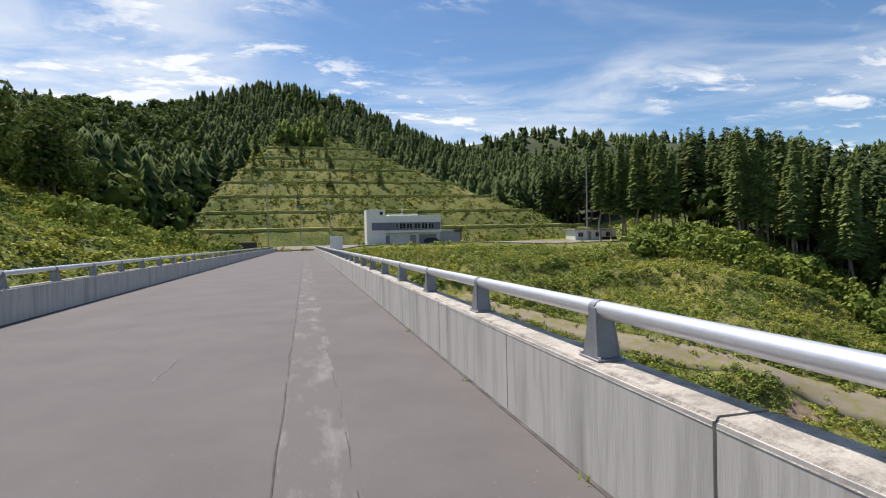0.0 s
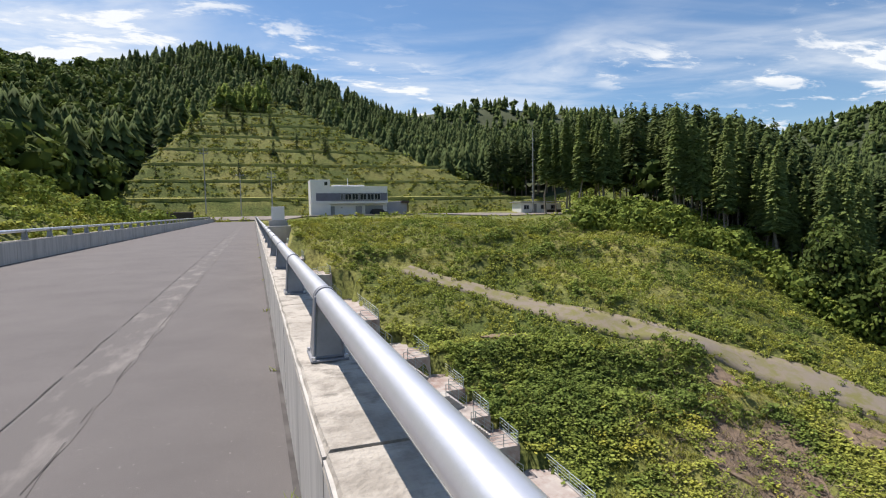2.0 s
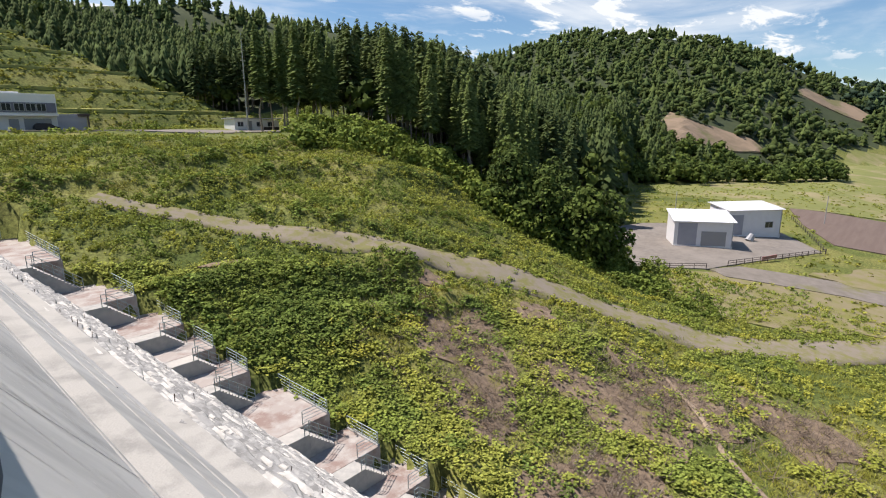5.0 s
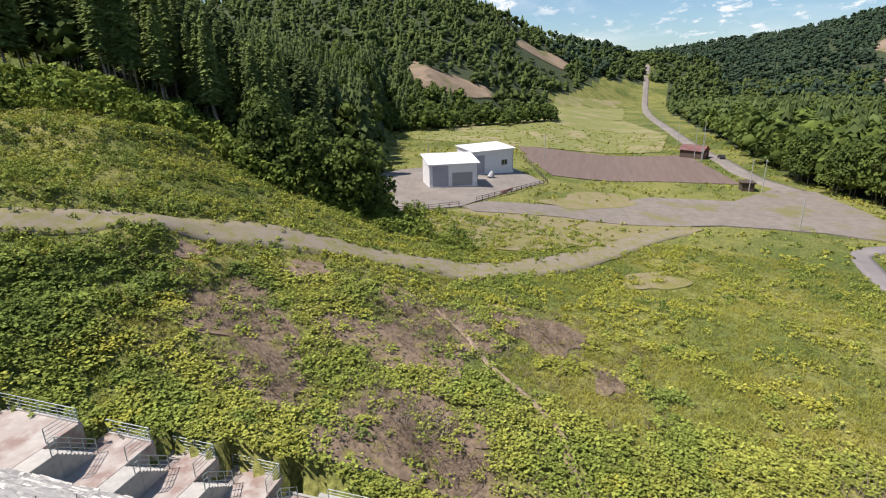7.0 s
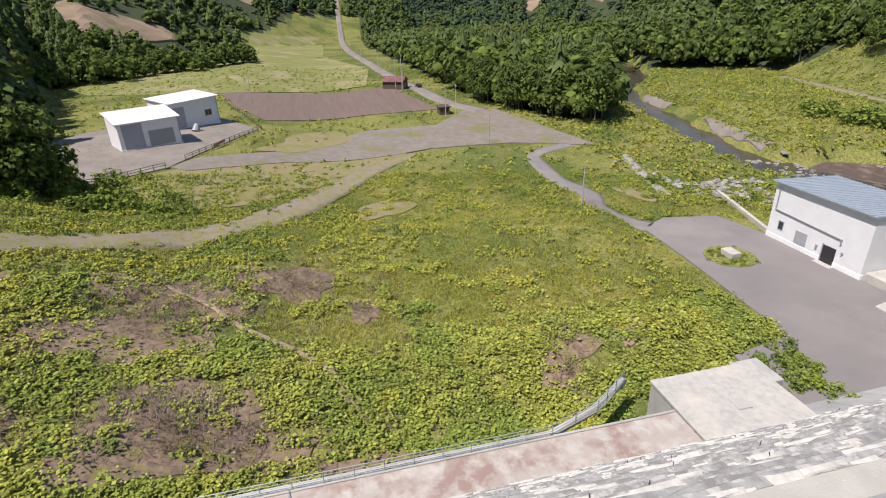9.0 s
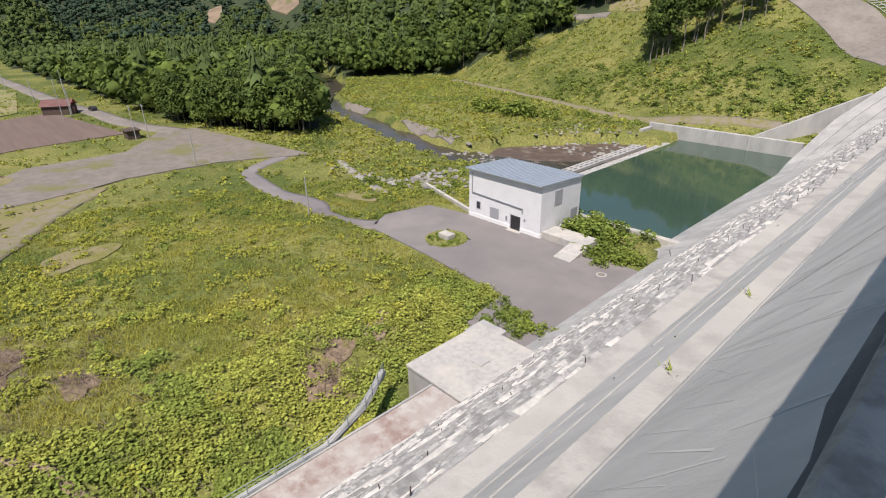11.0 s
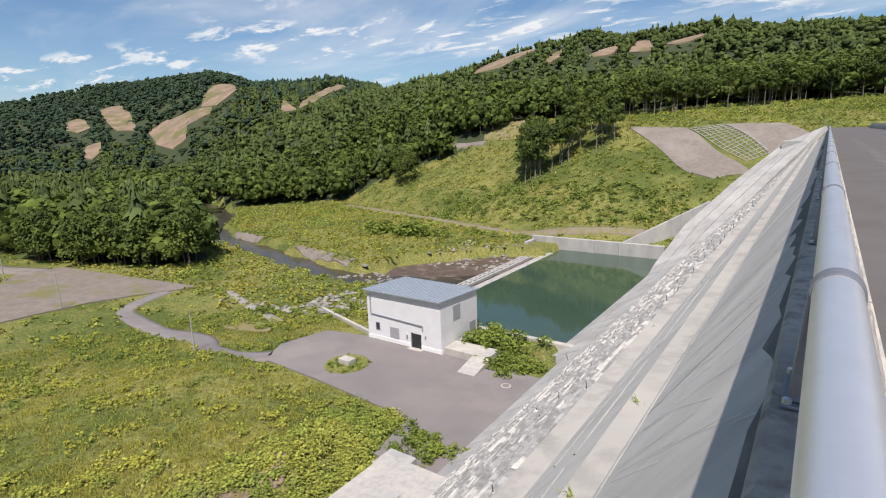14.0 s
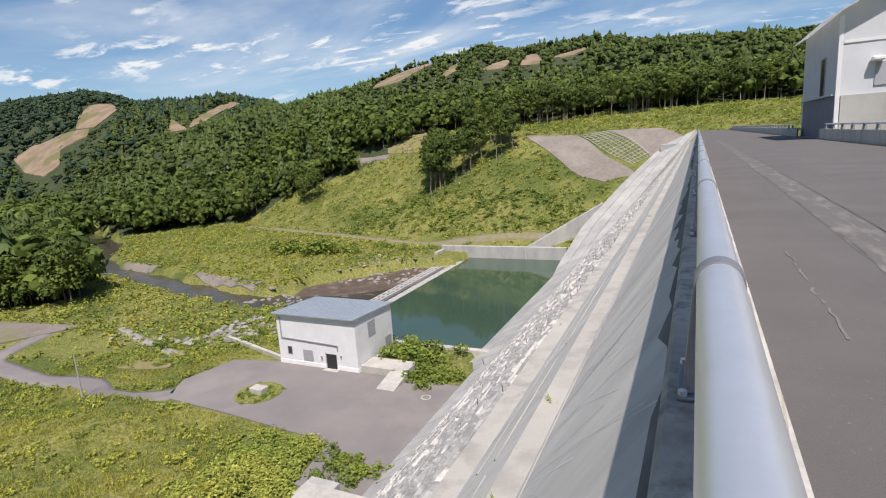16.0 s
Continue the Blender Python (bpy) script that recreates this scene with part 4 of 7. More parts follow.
bm = box_bm((face_x(-3) - 2.0, -182, -9), (face_x(-3) + 6.5, -174, -3.0), 0.05)
tagged(part("abutment_block", bm, M_PANEL), "concrete block at the far end of the dam", "abutment", kind="structure")


# ---- parapets and guard rails ----
def parapet_block(length):
    bm_ = box_bm((PAR_IN, 0.012, 0.0), (PAR_IN + 0.12, length - 0.012, PAR_H - 0.02), 0.0)
    add_box(bm_, (PAR_IN + 0.121, 0.012, PAR_H - 0.15), (PAR_OUT, length - 0.012, PAR_H - 0.02))
    return bm_
def coping(length, seed):
    """The weathered top, with a worn, chipped inner edge."""
    rng_ = np.random.RandomState(seed)
    n_ = 26
    ys_ = np.linspace(0.012, length - 0.012, n_)
    a = PAR_IN - 0.004 + np.abs(rng_.normal(0, 0.004, n_))
    rows__ = [np.stack([np.full(n_, PAR_IN - 0.003), ys_, np.full(n_, PAR_H - 0.045)], 1), np.stack([a + 0.022 + rng_.normal(0, 0.004, n_), ys_, np.full(n_, PAR_H) + rng_.normal(0, 0.0015, n_)], 1),
              np.stack([np.full(n_, PAR_OUT - 0.015), ys_, np.full(n_, PAR_H)], 1), np.stack([np.full(n_, PAR_OUT + 0.003), ys_, np.full(n_, PAR_H - 0.025)], 1), np.stack([np.full(n_, PAR_OUT + 0.003), ys_, np.full(n_, PAR_H - 0.06)], 1)]
    v_ = np.concatenate(rows__)
    q_ = np.concatenate([np.stack([np.arange(n_ - 1) + r_ * n_, np.arange(n_ - 1) + (r_ + 1) * n_, np.arange(1, n_) + (r_ + 1) * n_, np.arange(1, n_) + r_ * n_], 1) for r_ in range(4)])
    q_ = q_[:, ::-1]
    me = bpy.data.meshes.new("coping")
    me.from_pydata([tuple(p) for p in v_], [], [tuple(int(i_) for i_ in q__) for q__ in q_] + [tuple(int(r_ * n_) for r_ in range(5)), tuple(int(r_ * n_ + n_ - 1) for r_ in range(4, -1, -1))])
    me.materials.append(M_COPING)
    return me
me_block = bpy.data.meshes.new("block")
parapet_block(BLOCK_L).to_mesh(me_block)
me_block.materials.append(M_PARAPET)
me_copings = [coping(BLOCK_L, s) for s in range(4)]
me_joint = bpy.data.meshes.new("joint")
box_bm((PAR_IN + 0.02, -0.013, 0.0), (PAR_IN + 0.11, 0.013, PAR_H - 0.012)).to_mesh(me_joint)
me_joint.materials.append(M_JOINT)
me_groove = bpy.data.meshes.new("form_seam")
box_bm((PAR_IN - 0.0015, -0.004, 0.02), (PAR_IN + 0.01, 0.004, PAR_H - 0.05)).to_mesh(me_groove)
me_groove.materials.append(M_JOINT)
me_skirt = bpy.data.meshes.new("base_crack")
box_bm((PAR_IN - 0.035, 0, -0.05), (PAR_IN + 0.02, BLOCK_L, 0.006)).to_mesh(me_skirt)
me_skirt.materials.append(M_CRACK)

# bracket: a tapered plate post with a saddle round the pipe, on a base plate with bolts
RAIL_Z, RAIL_R = 1.05, 0.0572
def bracket_bm():
    bm_ = bmesh.new()
    w0, w1, d0, d1, z0, z1 = 0.085, 0.062, 0.10, 0.042, PAR_H + 0.012, RAIL_Z + 0.02
    lo = [bm_.verts.new((sx * w0, sy * d0, z0)) for sx, sy in ((-1, -1), (1, -1), (1, 1), (-1, 1))]
    hi = [bm_.verts.new((sx * w1, sy * d1, z1)) for sx, sy in ((-1, -1), (1, -1), (1, 1), (-1, 1))]
    for i_ in range(4):
        bm_.faces.new((lo[i_], lo[(i_ + 1) % 4], hi[(i_ + 1) % 4], hi[i_]))
    bm_.faces.new(hi)
    bm_.faces.new(lo[::-1])
    bmesh.ops.bevel(bm_, geom=bm_.edges[:], offset=0.006, segments=1, affect='EDGES')
    # recessed web on both long faces
    for sy in (-1, 1):
        fs = [f_ for f_ in bm_.faces if f_.normal.y * sy > 0.7 and f_.calc_area() > 0.02]
        for f_ in fs:
            r_ = bmesh.ops.inset_individual(bm_, faces=[f_], thickness=0.016, depth=-0.012)
    return bm_
mesh_of = {}
def shared(name, bm_, mat, smooth=False):
    me = bpy.data.meshes.new(name)
    bm_.to_mesh(me)
    bm_.free()
    me.materials.append(mat)
    if smooth:
        me.shade_smooth()
    mesh_of[name] = me
    return me
shared("bracket", bracket_bm(), M_GALV_DULL)
shared("base_plate", box_bm((-0.10, -0.125, PAR_H), (0.10, 0.125, PAR_H + 0.014), 0.004), M_GALV_DULL)
bm = bmesh.new()
add_tube(bm, (0, 0, PAR_H + 0.014), (0, 0, PAR_H + 0.03), 0.012, sides=6)
shared("bolt", bm, M_GALV)
bm = bmesh.new()
add_tube(bm, (0, -0.035, RAIL_Z), (0, 0.035, RAIL_Z), RAIL_R + 0.006, sides=28)
shared("sleeve", bm, M_GALV_DULL, True)
bm = bmesh.new()
add_tube(bm, (0, 0.004, RAIL_Z), (0, POST_STEP - 0.004, RAIL_Z), RAIL_R, sides=40)
shared("pipe", bm, M_GALV, True)
mesh_of["pipe"].set_sharp_from_angle(angle=radians(50))
mesh_of["sleeve"].set_sharp_from_angle(angle=radians(50))


def child(me, parent, m):
    ob = new(me.name.split(".")[0], me)
    ob.parent = parent
    ob.matrix_local = m
    return ob


GATE_GAP = (-59.0, -48.0)      # opening of the upstream parapet before the gatehouse door


def crest_side(x, turn):
    """One parapet with its guard rail; turn 180 mirrors it to the other side of the road."""
    base = pose(x, 0, 0) if not turn else pose(x, 0, 0, 0, 0, 180)
    par = empty("parapet", base)
    tagged(par, "weathered concrete crest parapet of jointed blocks", "parapet", kind="structure")
    y0 = JOINT_0 - BLOCK_L * 35
    n_ = 58
    for i_ in range(n_):
        yb = y0 + i_ * BLOCK_L
        yl = yb if not turn else -(yb + BLOCK_L)
        if yb < -172 or yb > CREST_N - 4 or (turn and GATE_GAP[0] < yb + 2.5 < GATE_GAP[1]):
            continue
        blk = child(me_block, par, pose(0, yl, 0))
        child(me_copings[i_ % 4], blk, pose(0, 0, 0))
        child(me_joint, blk, pose(0, 0, 0))
        for g in (2.5,):
            child(me_groove, blk, pose(0, g, 0))
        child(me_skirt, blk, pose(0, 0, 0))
    rail = empty("guard_rail", base)
    tagged(rail, "galvanised steel pipe rail on tapered brackets along the parapet", "guard rail", "guard rails of the crest")
    k0, k1 = -66, 44
    for k_ in range(k0, k1):
        y_ = POST_0 + k_ * POST_STEP
        if turn and GATE_GAP[0] - 1.3 < y_ < GATE_GAP[1]:
            continue
        yl = y_ if not turn else -y_
        br = child(mesh_of["bracket"], rail, pose(0, yl, 0))
        child(mesh_of["base_plate"], br, pose(0, 0, 0))
        if -30 < y_ < 40:
            for sx, sy in ((-0.085, -0.112), (0.085, -0.112), (-0.085, 0.112), (0.085, 0.112)):
                child(mesh_of["bolt"], br, pose(sx, sy, 0))
        child(mesh_of["sleeve"], rail, pose(0, yl + 0.02, 0))
        if k_ + 1 < k1:
            child(mesh_of["pipe"], rail, pose(0, yl if not turn else yl - POST_STEP, 0))
    return par, rail


crest_side(0.0, False)
crest_side(ROAD_L - 0.17, True)

# ---- roads, yard, fields ----
yard = drape("yard", [(67.3, -47.1), (70.0, -52.5), (68.1, -60.8), (59.6, -62.6), (27.6, -62.6), (27.6, -37.2), (36.0, -37.4), (37.4, -45.0), (55.8, -46.6)], M_YARD, label="worn grey-brown asphalt yard of the powerhouse", category="yard")
strip("access_road", [(67.5, -48.5), (72, -45.2), (76, -44), (84, -47), (94, -45.2), (106, -46.2), (112, -47.5), (116, -52), (119.2, -59.5)], 3.4, M_YARD, label="narrow pale asphalt road from the powerhouse")
drape("gravel_lot", [(116, -66), (127, -64), (171, -58), (173, -48), (153, -34), (153, -13), (130, 7), (119.5, 25), (112, 28.5), (109.5, 25), (119.5, 7), (124, -18), (127, -27), (126.5, -38), (125.5, -47), (122.5, -54), (119.5, -59)], M_LOT, lift=0.16, cell=3.0, label="wide pale gravel turning place")
strip("gravel_track", [(20.5, 76), (24.5, 72), (31.8, 64.6), (38.2, 55.6), (48.6, 47.8), (56.5, 41.5), (64, 33.5), (70.5, 25.5), (76.5, 16), (88, 6), (98, -1), (112, -10), (121, -19)], (3.2, 3.6, 4.6, 6.4, 7.4, 6.6, 5.4, 4.6), M_GRAVEL_TRACK, label="rough gravel track half grown with grass")
drape("shed_yard", [(97, 45), (111.5, 29), (118, 27), (153, 15), (166, 26), (168, 40), (152, 58), (128, 66), (104, 58)], M_GRAVEL, cell=3.0, label="gravel yard round the sheds", category="yard")
drape("straw_ground", [(112, 26), (121, 5), (125, -14), (124, -24), (115, -15), (107, 0), (98, 5), (91, 12), (86, 22), (92, 30), (101, 36), (108, 30)], M_STRAW, lift=0.04, cell=2.0, label="thin straw-coloured grass between track and gravel", category="bare ground")
drape("far_field", [(268, 104), (330, 76), (421, 34), (416, -12), (322, -33), (250, -24), (214, 35), (232, 82)], M_FIELD, lift=0.12, cell=6.0, label="pale grassy field in the valley", category="field")
drape("upper_field", [(372, 34), (425, 44), (525, 46), (600, -14), (500, -14), (424, -11)], M_FIELD, lift=0.15, cell=10.0, label="straw-coloured field far up the valley", category="field")
drape("ploughed_field", [(166, 14), (186, 24), (217, 33), (241, -33), (179, -41), (178, -15)], M_SOIL, cell=5.0, label="brown ploughed field in the valley", category="field")
strip("valley_road", [(171, -53), (185, -48), (205, -45), (228, -44), (267, -40), (347, -37), (476, -33), (620, -37), (760, -44)], 6.0, M_GRAVEL, step=6.0, label="pale valley road beside the woods", lift=0.2)
drape("platform_road", [(-9, 117), (6, 117), (12, 122.5), (40, 123), (58, 113), (74, 113), (76, 116), (60, 117.5), (40, 127), (12, 127), (-9, 126)], M_GRAVEL, cell=4.0, label="gravel forecourt before the office")
strip("bank_track", [(36, -156), (48, -157), (62, -156), (90, -160), (127, -172), (160, -182), (195, -192)], (3.0, 4.0), M_GRAVEL_TRACK, label="track along the far bank")
strip("upper_track", [(131, -221), (150, -226.5), (172, -232), (203, -239), (226, -243)], 2.6, M_GRAVEL, label="pale track high on the far bank", lift=0.3)
strip("worn_path", [(57.5, 17.5), (53, 12.8), (49, 9.5), (44.5, 4.2), (41, 1), (38.5, 0.2), (35.5, -1.5)], (0.3, 0.55, 0.4, 0.6, 0.8), M_TAN, label="narrow earth path worn down the slope", category="path", step=1.0)
rng = np.random.RandomState(31)
def patch(name, cx, cy, rx, ry, turn, mat, label, lift=0.05, n_=26, rough=0.28, cell=1.2):
    """An uneven patch of bare soil or dead stalks."""
    pts, ph = [], rng.uniform(0, 6.28, 4)
    for i_ in range(n_):
        a = i_ * 2 * math.pi / n_
        r_ = 1 + rough * (math.sin(2 * a + ph[0]) * 0.5 + math.sin(3 * a + ph[1]) * 0.5 + math.sin(5 * a + ph[2]) * 0.35)
        px, py = rx * r_ * math.cos(a), ry * r_ * math.sin(a)
        c, s = math.cos(radians(turn)), math.sin(radians(turn))
        pts.append((cx + px * c - py * s, cy + px * s + py * c))
    return drape(name, pts, mat, lift=lift, cell=cell, label=label, category="bare ground")
for cx, cy, rx, ry, turn in DEAD_ZONES:
    patch("bare_patch", cx, cy, rx, ry, turn, M_DEAD, "brown ground of dead stalks among the weeds", lift=0.02, rough=0.45)
patch("bare_patch", 40.5, -28.5, 2.6, 1.1, -60, M_TAN, "orange bare soil on the meadow edge")
patch("straw_patch", 105, 12, 14, 7.5, -62, M_STRAW, "thin straw-coloured grass beside the track", rough=0.4, cell=2.0)
patch("straw_patch", 96, 24, 9, 5, -60, M_STRAW, "thin straw-coloured grass beside the track", rough=0.4, cell=2.0)
patch("straw_patch", 140, 2, 16, 6, -40, M_STRAW, "thin straw-coloured grass by the gravel place", rough=0.4, cell=2.0, lift=0.2)
drape("bare_slope", [(133, -224), (140, -236), (137, -246), (128, -245), (120, -240), (114, -229), (110, -218), (121, -220)], M_STRAW, lift=0.1, cell=3.0, label="brown cut slope above the far bank", category="bare ground")
patch("straw_patch", 88, -10, 5, 4, -50, M_STRAW, "dry straw by the track")
patch("straw_patch", 82, -55, 4, 2.5, 20, M_STRAW, "dry straw beside the road")

# ---- river, pond and their works ----
pond = part("water", box_bm((28.5, -148.6, -37.2), (62.4, -75.6, WATER_Z)), M_WATER)
tagged(pond, "still dark green water of the stilling pond", "water", kind="structure")
rv = [Vector((x, y, 0)) for x, y in RIVER]
V, F = [], []
for i, p in enumerate(rv):
    d = (rv[min(i + 1, len(rv) - 1)] - rv[max(i - 1, 0)]).normalized()
    for s in (-1, 1):
        V.append((p.x + d.y * 8.5 * s, p.y - d.x * 8.5 * s, -33.4))
    if i:
        F.append((2 * i - 2, 2 * i - 1, 2 * i + 1, 2 * i))
tagged(raw("river", V, F, M_RIVER), "dark shallow river winding through the meadow", "river", kind="structure")
walls = empty("pond_wall", pose(0, 0, 0))
part("wall_panel", box_bm((33.0, -149.8, -37), (52.0, -148.6, -29.4), 0.05), M_PANEL, walls)
part("wall_panel", box_bm((52.04, -149.8, -37), (71.6, -148.6, -29.4), 0.05), M_PANEL, walls)
part("wall_panel", box_bm((70.4, -148.6, -37), (71.6, -143.0, -30.4), 0.05), M_PANEL, walls)
tagged(walls, "pale concrete wall along the far side of the pond", "wall", kind="structure")
bm = prism_bm([(0, -37), (1.0, -37), (1.0, -29.9), (0, -29.9)], 0, 24)
for v_ in bm.verts:
    if v_.co.y > 1:
        v_.co.z += 11.5
wing = part("wing_wall", bm, M_PANEL)
wing.matrix_world = pose(45.5, -149.2, 0, 0, 0, 122)
tagged(wing, "sloping concrete wing wall up the far bank", "wall", kind="structure")
bm = box_bm((29.0, -75.6, -37), (47.0, -74.6, -30.75), 0.04)
tagged(part("pond_kerb", bm, M_TREAD), "pale concrete kerb at the pond edge", "kerb", kind="structure")
bm = box_bm((47.0, -75.6, -37), (61.5, -73.2, -31.05), 0.04)
tagged(part("pond_kerb_north", bm, M_PANEL), "concrete edge behind the powerhouse", "kerb", kind="structure")
for a, b, w_, h_ in (((60.5, -63.5), (77.5, -68.5), 0.6, -30.5), ((77.5, -68.5), (84, -72), 0.6, -31.0)):
    ln = math.hypot(b[0] - a[0], b[1] - a[1])
    o = part("low_wall", box_bm((0, -w_ / 2, -34), (ln, w_ / 2, h_), 0.04), M_TREAD)
    o.matrix_world = pose(a[0], a[1], 0, 0, 0, math.degrees(math.atan2(b[1] - a[1], b[0] - a[0])))
    tagged(o, "low pale concrete wall by the river", "wall", kind="structure")
bm = box_bm((62.2, -143, -37), (64.0, -100, -32.93), 0.05)
tagged(part("weir", bm, M_ROUGH), "low concrete weir at the pond outlet", "weir", kind="structure")
drape("weir_apron", [(64, -97), (76, -101), (90, -99), (94, -110), (86, -120), (74, -134), (64, -137)], M_WET, lift=0.16, cell=2.0, label="wet brown stones and shallows below the weir", category="shallows")
fish = empty("fishway", pose(0, 0, 0))
for k in range(3):
    bm = bmesh.new()
    add_box(bm, (65.4 + k * 1.5, -136, -34.2), (65.9 + k * 1.5, -101, -32.75 - 0.2 * k), 0.03)
    part("side_beam", bm, M_PANEL, fish)
for k in range(16):
    part("baffle", box_bm((65.9, -135 + k * 2.2, -34.2), (68.4, -134.6 + k * 2.2, -33.0), 0.02), M_TREAD, fish)
tagged(fish, "concrete fish ladder with cross baffles below the weir", "fish ladder")
drape("gravel_bar", [(103, -100.5), (112, -102), (122, -104.5), (133, -107.5), (134, -110), (122, -108), (111, -105.5), (103, -104)], M_GRAVEL, lift=0.12, cell=1.5, label="pale gravel bar at the river's edge", category="gravel bar")
drape("gravel_bar", [(158, -112), (168, -114), (180, -116), (182, -118), (168, -117), (157, -115)], M_GRAVEL, lift=0.12, cell=1.5, label="pale gravel bar at the river's edge", category="gravel bar")
strip("stone_ditch", [(106, -67), (97, -64), (88, -61.5), (79, -59.5)], (1.2, 2.0, 1.4), M_ROCK, label="stone-lined ditch through the meadow", category="ditch", lift=0.15)
# stones along the water
V, F = [], []
rng = np.random.RandomState(77)
def stone(cx, cy, cz, s):
    b0 = len(V)
    ring = 6
    for lv, (rr_, zz) in enumerate(((0.8, -0.3), (1.0, 0.1), (0.55, 0.45))):
        for i_ in range(ring):
            a = i_ * 6.283 / ring + lv * 0.4
            q = s * rr_ * rng.uniform(0.75, 1.2)
            V.append((cx + q * math.cos(a), cy + q * math.sin(a), cz + s * zz * rng.uniform(0.8, 1.2)))
    for lv in range(2):
        for i_ in range(ring):
            j_ = (i_ + 1) % ring
            F.append((b0 + lv * ring + i_, b0 + lv * ring + j_, b0 + (lv + 1) * ring + j_, b0 + (lv + 1) * ring + i_))
    F.append(tuple(b0 + 2 * ring + i_ for i_ in range(ring)))
for i in range(520):
    u_ = rng.rand()
    x, y = 70 + 14 * rng.rand(), -66 - 14 * rng.rand()
    if u_ < 0.3:
        x, y = 62 + 12 * rng.rand(), -100 + 14 * rng.rand()
    elif u_ < 0.5:
        x, y = 76 + 24 * rng.rand(), -94 - 8 * rng.rand()
    elif u_ < 0.72:
        x, y = 66 + 24 * rng.rand(), -140 + 24 * rng.rand()
    elif u_ < 0.8:
        k = rng.rand()
        x, y = 76 + 30 * k + rng.normal(0, 0.8), -66 + 4 * k + rng.normal(0, 0.8)
    stone(x, y, max(ground_z(x, y), -33.5), rng.uniform(0.25, 0.8))
ob = raw("river_stones", V, F, M_ROCK)
tagged(ob, "pale tumbled stones along the river", "stones", kind="stuff")

# concrete lattice that holds the cut above the far abutment
lat = empty("slope_frame", pose(0, 0, 0))
A, B, C, D = Vector((39, -204.5, 0)), Vector((29, -208, 0)), Vector((13.8, -191.6, 0)), Vector((19.5, -187.5, 0))
def lat_point(u_, v_):
    p = (A + (B - A) * v_) * (1 - u_) + (D + (C - D) * v_) * u_
    return Vector((p.x, p.y, ground_z(p.x, p.y) + 0.12))
nu, nv = 15, 6
for i in range(nu + 1):
    for j in range(nv + 1):
        p = lat_point(i / nu, j / nv)
        if i < nu:
            part("lattice_beam", add_tube(bmesh.new(), p, lat_point((i + 1) / nu, j / nv), 0.10, sides=4, caps=False), M_PANEL, lat)
        if j < nv:
            part("lattice_beam", add_tube(bmesh.new(), p, lat_point(i / nu, (j + 1) / nv), 0.10, sides=4, caps=False), M_PANEL, lat)
tagged(lat, "pale concrete lattice on the cut slope", "lattice")
drape("gravel_slope", [(62, -209), (52, -208), (41, -205.5), (36, -201), (22, -187), (17, -182), (27, -178), (34, -182), (46, -193), (55, -202)], M_GRAVEL, lift=0.10, cell=2.0, label="grey-brown stone slope beside the lattice", category="bare ground")
drape("gravel_slope_upper", [(29, -208), (14, -191), (7, -192), (4, -199), (12, -208)], M_GRAVEL, lift=0.10, cell=2.0, label="grey-brown stone slope above the lattice", category="bare ground")
# ---- buildings ----
def glass_window(parent, lo, hi, axis, name="window", mullions=1, depth=0.06):
    """A framed window on a wall. lo, hi: its corners; axis: the wall's normal, as +x, -x, +y or -y."""
    s = 1 if axis[0] == "+" else -1
    k = 0 if axis[1] == "x" else 1
    h = 1 - k
    w = empty(name, pose(0, 0, 0))
    w.parent = parent
    f = 0.09
    def bx(a0, a1, z0, z1, out0, out1):
        l_, h_ = [0, 0, 0], [0, 0, 0]
        l_[h], h_[h] = a0, a1
        l_[2], h_[2] = z0, z1
        p = lo[k]
        l_[k], h_[k] = min(p + s * out0, p + s * out1), max(p + s * out0, p + s * out1)
        return box_bm(l_, h_)
    a0, a1, z0, z1 = lo[h], hi[h], lo[2], hi[2]
    part("pane", bx(a0 + f * 0.5, a1 - f * 0.5, z0 + f * 0.5, z1 - f * 0.5, -0.02, 0.02), M_GLASS, w)
    bm_ = bx(a0, a1, z0, z0 + f, -0.02, depth)
    for q in (bx(a0, a1, z1 - f, z1, -0.02, depth), bx(a0, a0 + f, z0 + f, z1 - f, -0.02, depth), bx(a1 - f, a1, z0 + f, z1 - f, -0.02, depth)):
        me = bpy.data.meshes.new("t")
        q.to_mesh(me)
        bm_.from_mesh(me)
        q.free()
    for i_ in range(1, mullions + 1):
        c = a0 + (a1 - a0) * i_ / (mullions + 1)
        q = bx(c - f / 2, c + f / 2, z0 + f, z1 - f, -0.02, depth)
        me = bpy.data.meshes.new("t")
        q.to_mesh(me)
        bm_.from_mesh(me)
        q.free()
    part("window_frame", bm_, M_FRAME, w)
    return w


def ribbed_sheet(x0, y0, x1, y1, z00, z10, thick=0.12, pitch=0.5):
    """A metal roof sheet that slopes along x from z00 to z10, with standing ribs along x."""
    bm_ = bmesh.new()
    def zz(x):
        return z00 + (z10 - z00) * (x - x0) / (x1 - x0)
    def slab(ya, yb, up, dn):
        vs = [bm_.verts.new((x, y, zz(x) + e)) for e in (dn, up) for x, y in ((x0, ya), (x1, ya), (x1, yb), (x0, yb))]
        bm_.faces.new(vs[3::-1])
        bm_.faces.new(vs[4:])
        for q in range(4):
            bm_.faces.new((vs[q], vs[(q + 1) % 4], vs[4 + (q + 1) % 4], vs[4 + q]))
    slab(y0, y1, 0, -thick)
    bmesh.ops.recalc_face_normals(bm_, faces=bm_.faces)
    return bm_


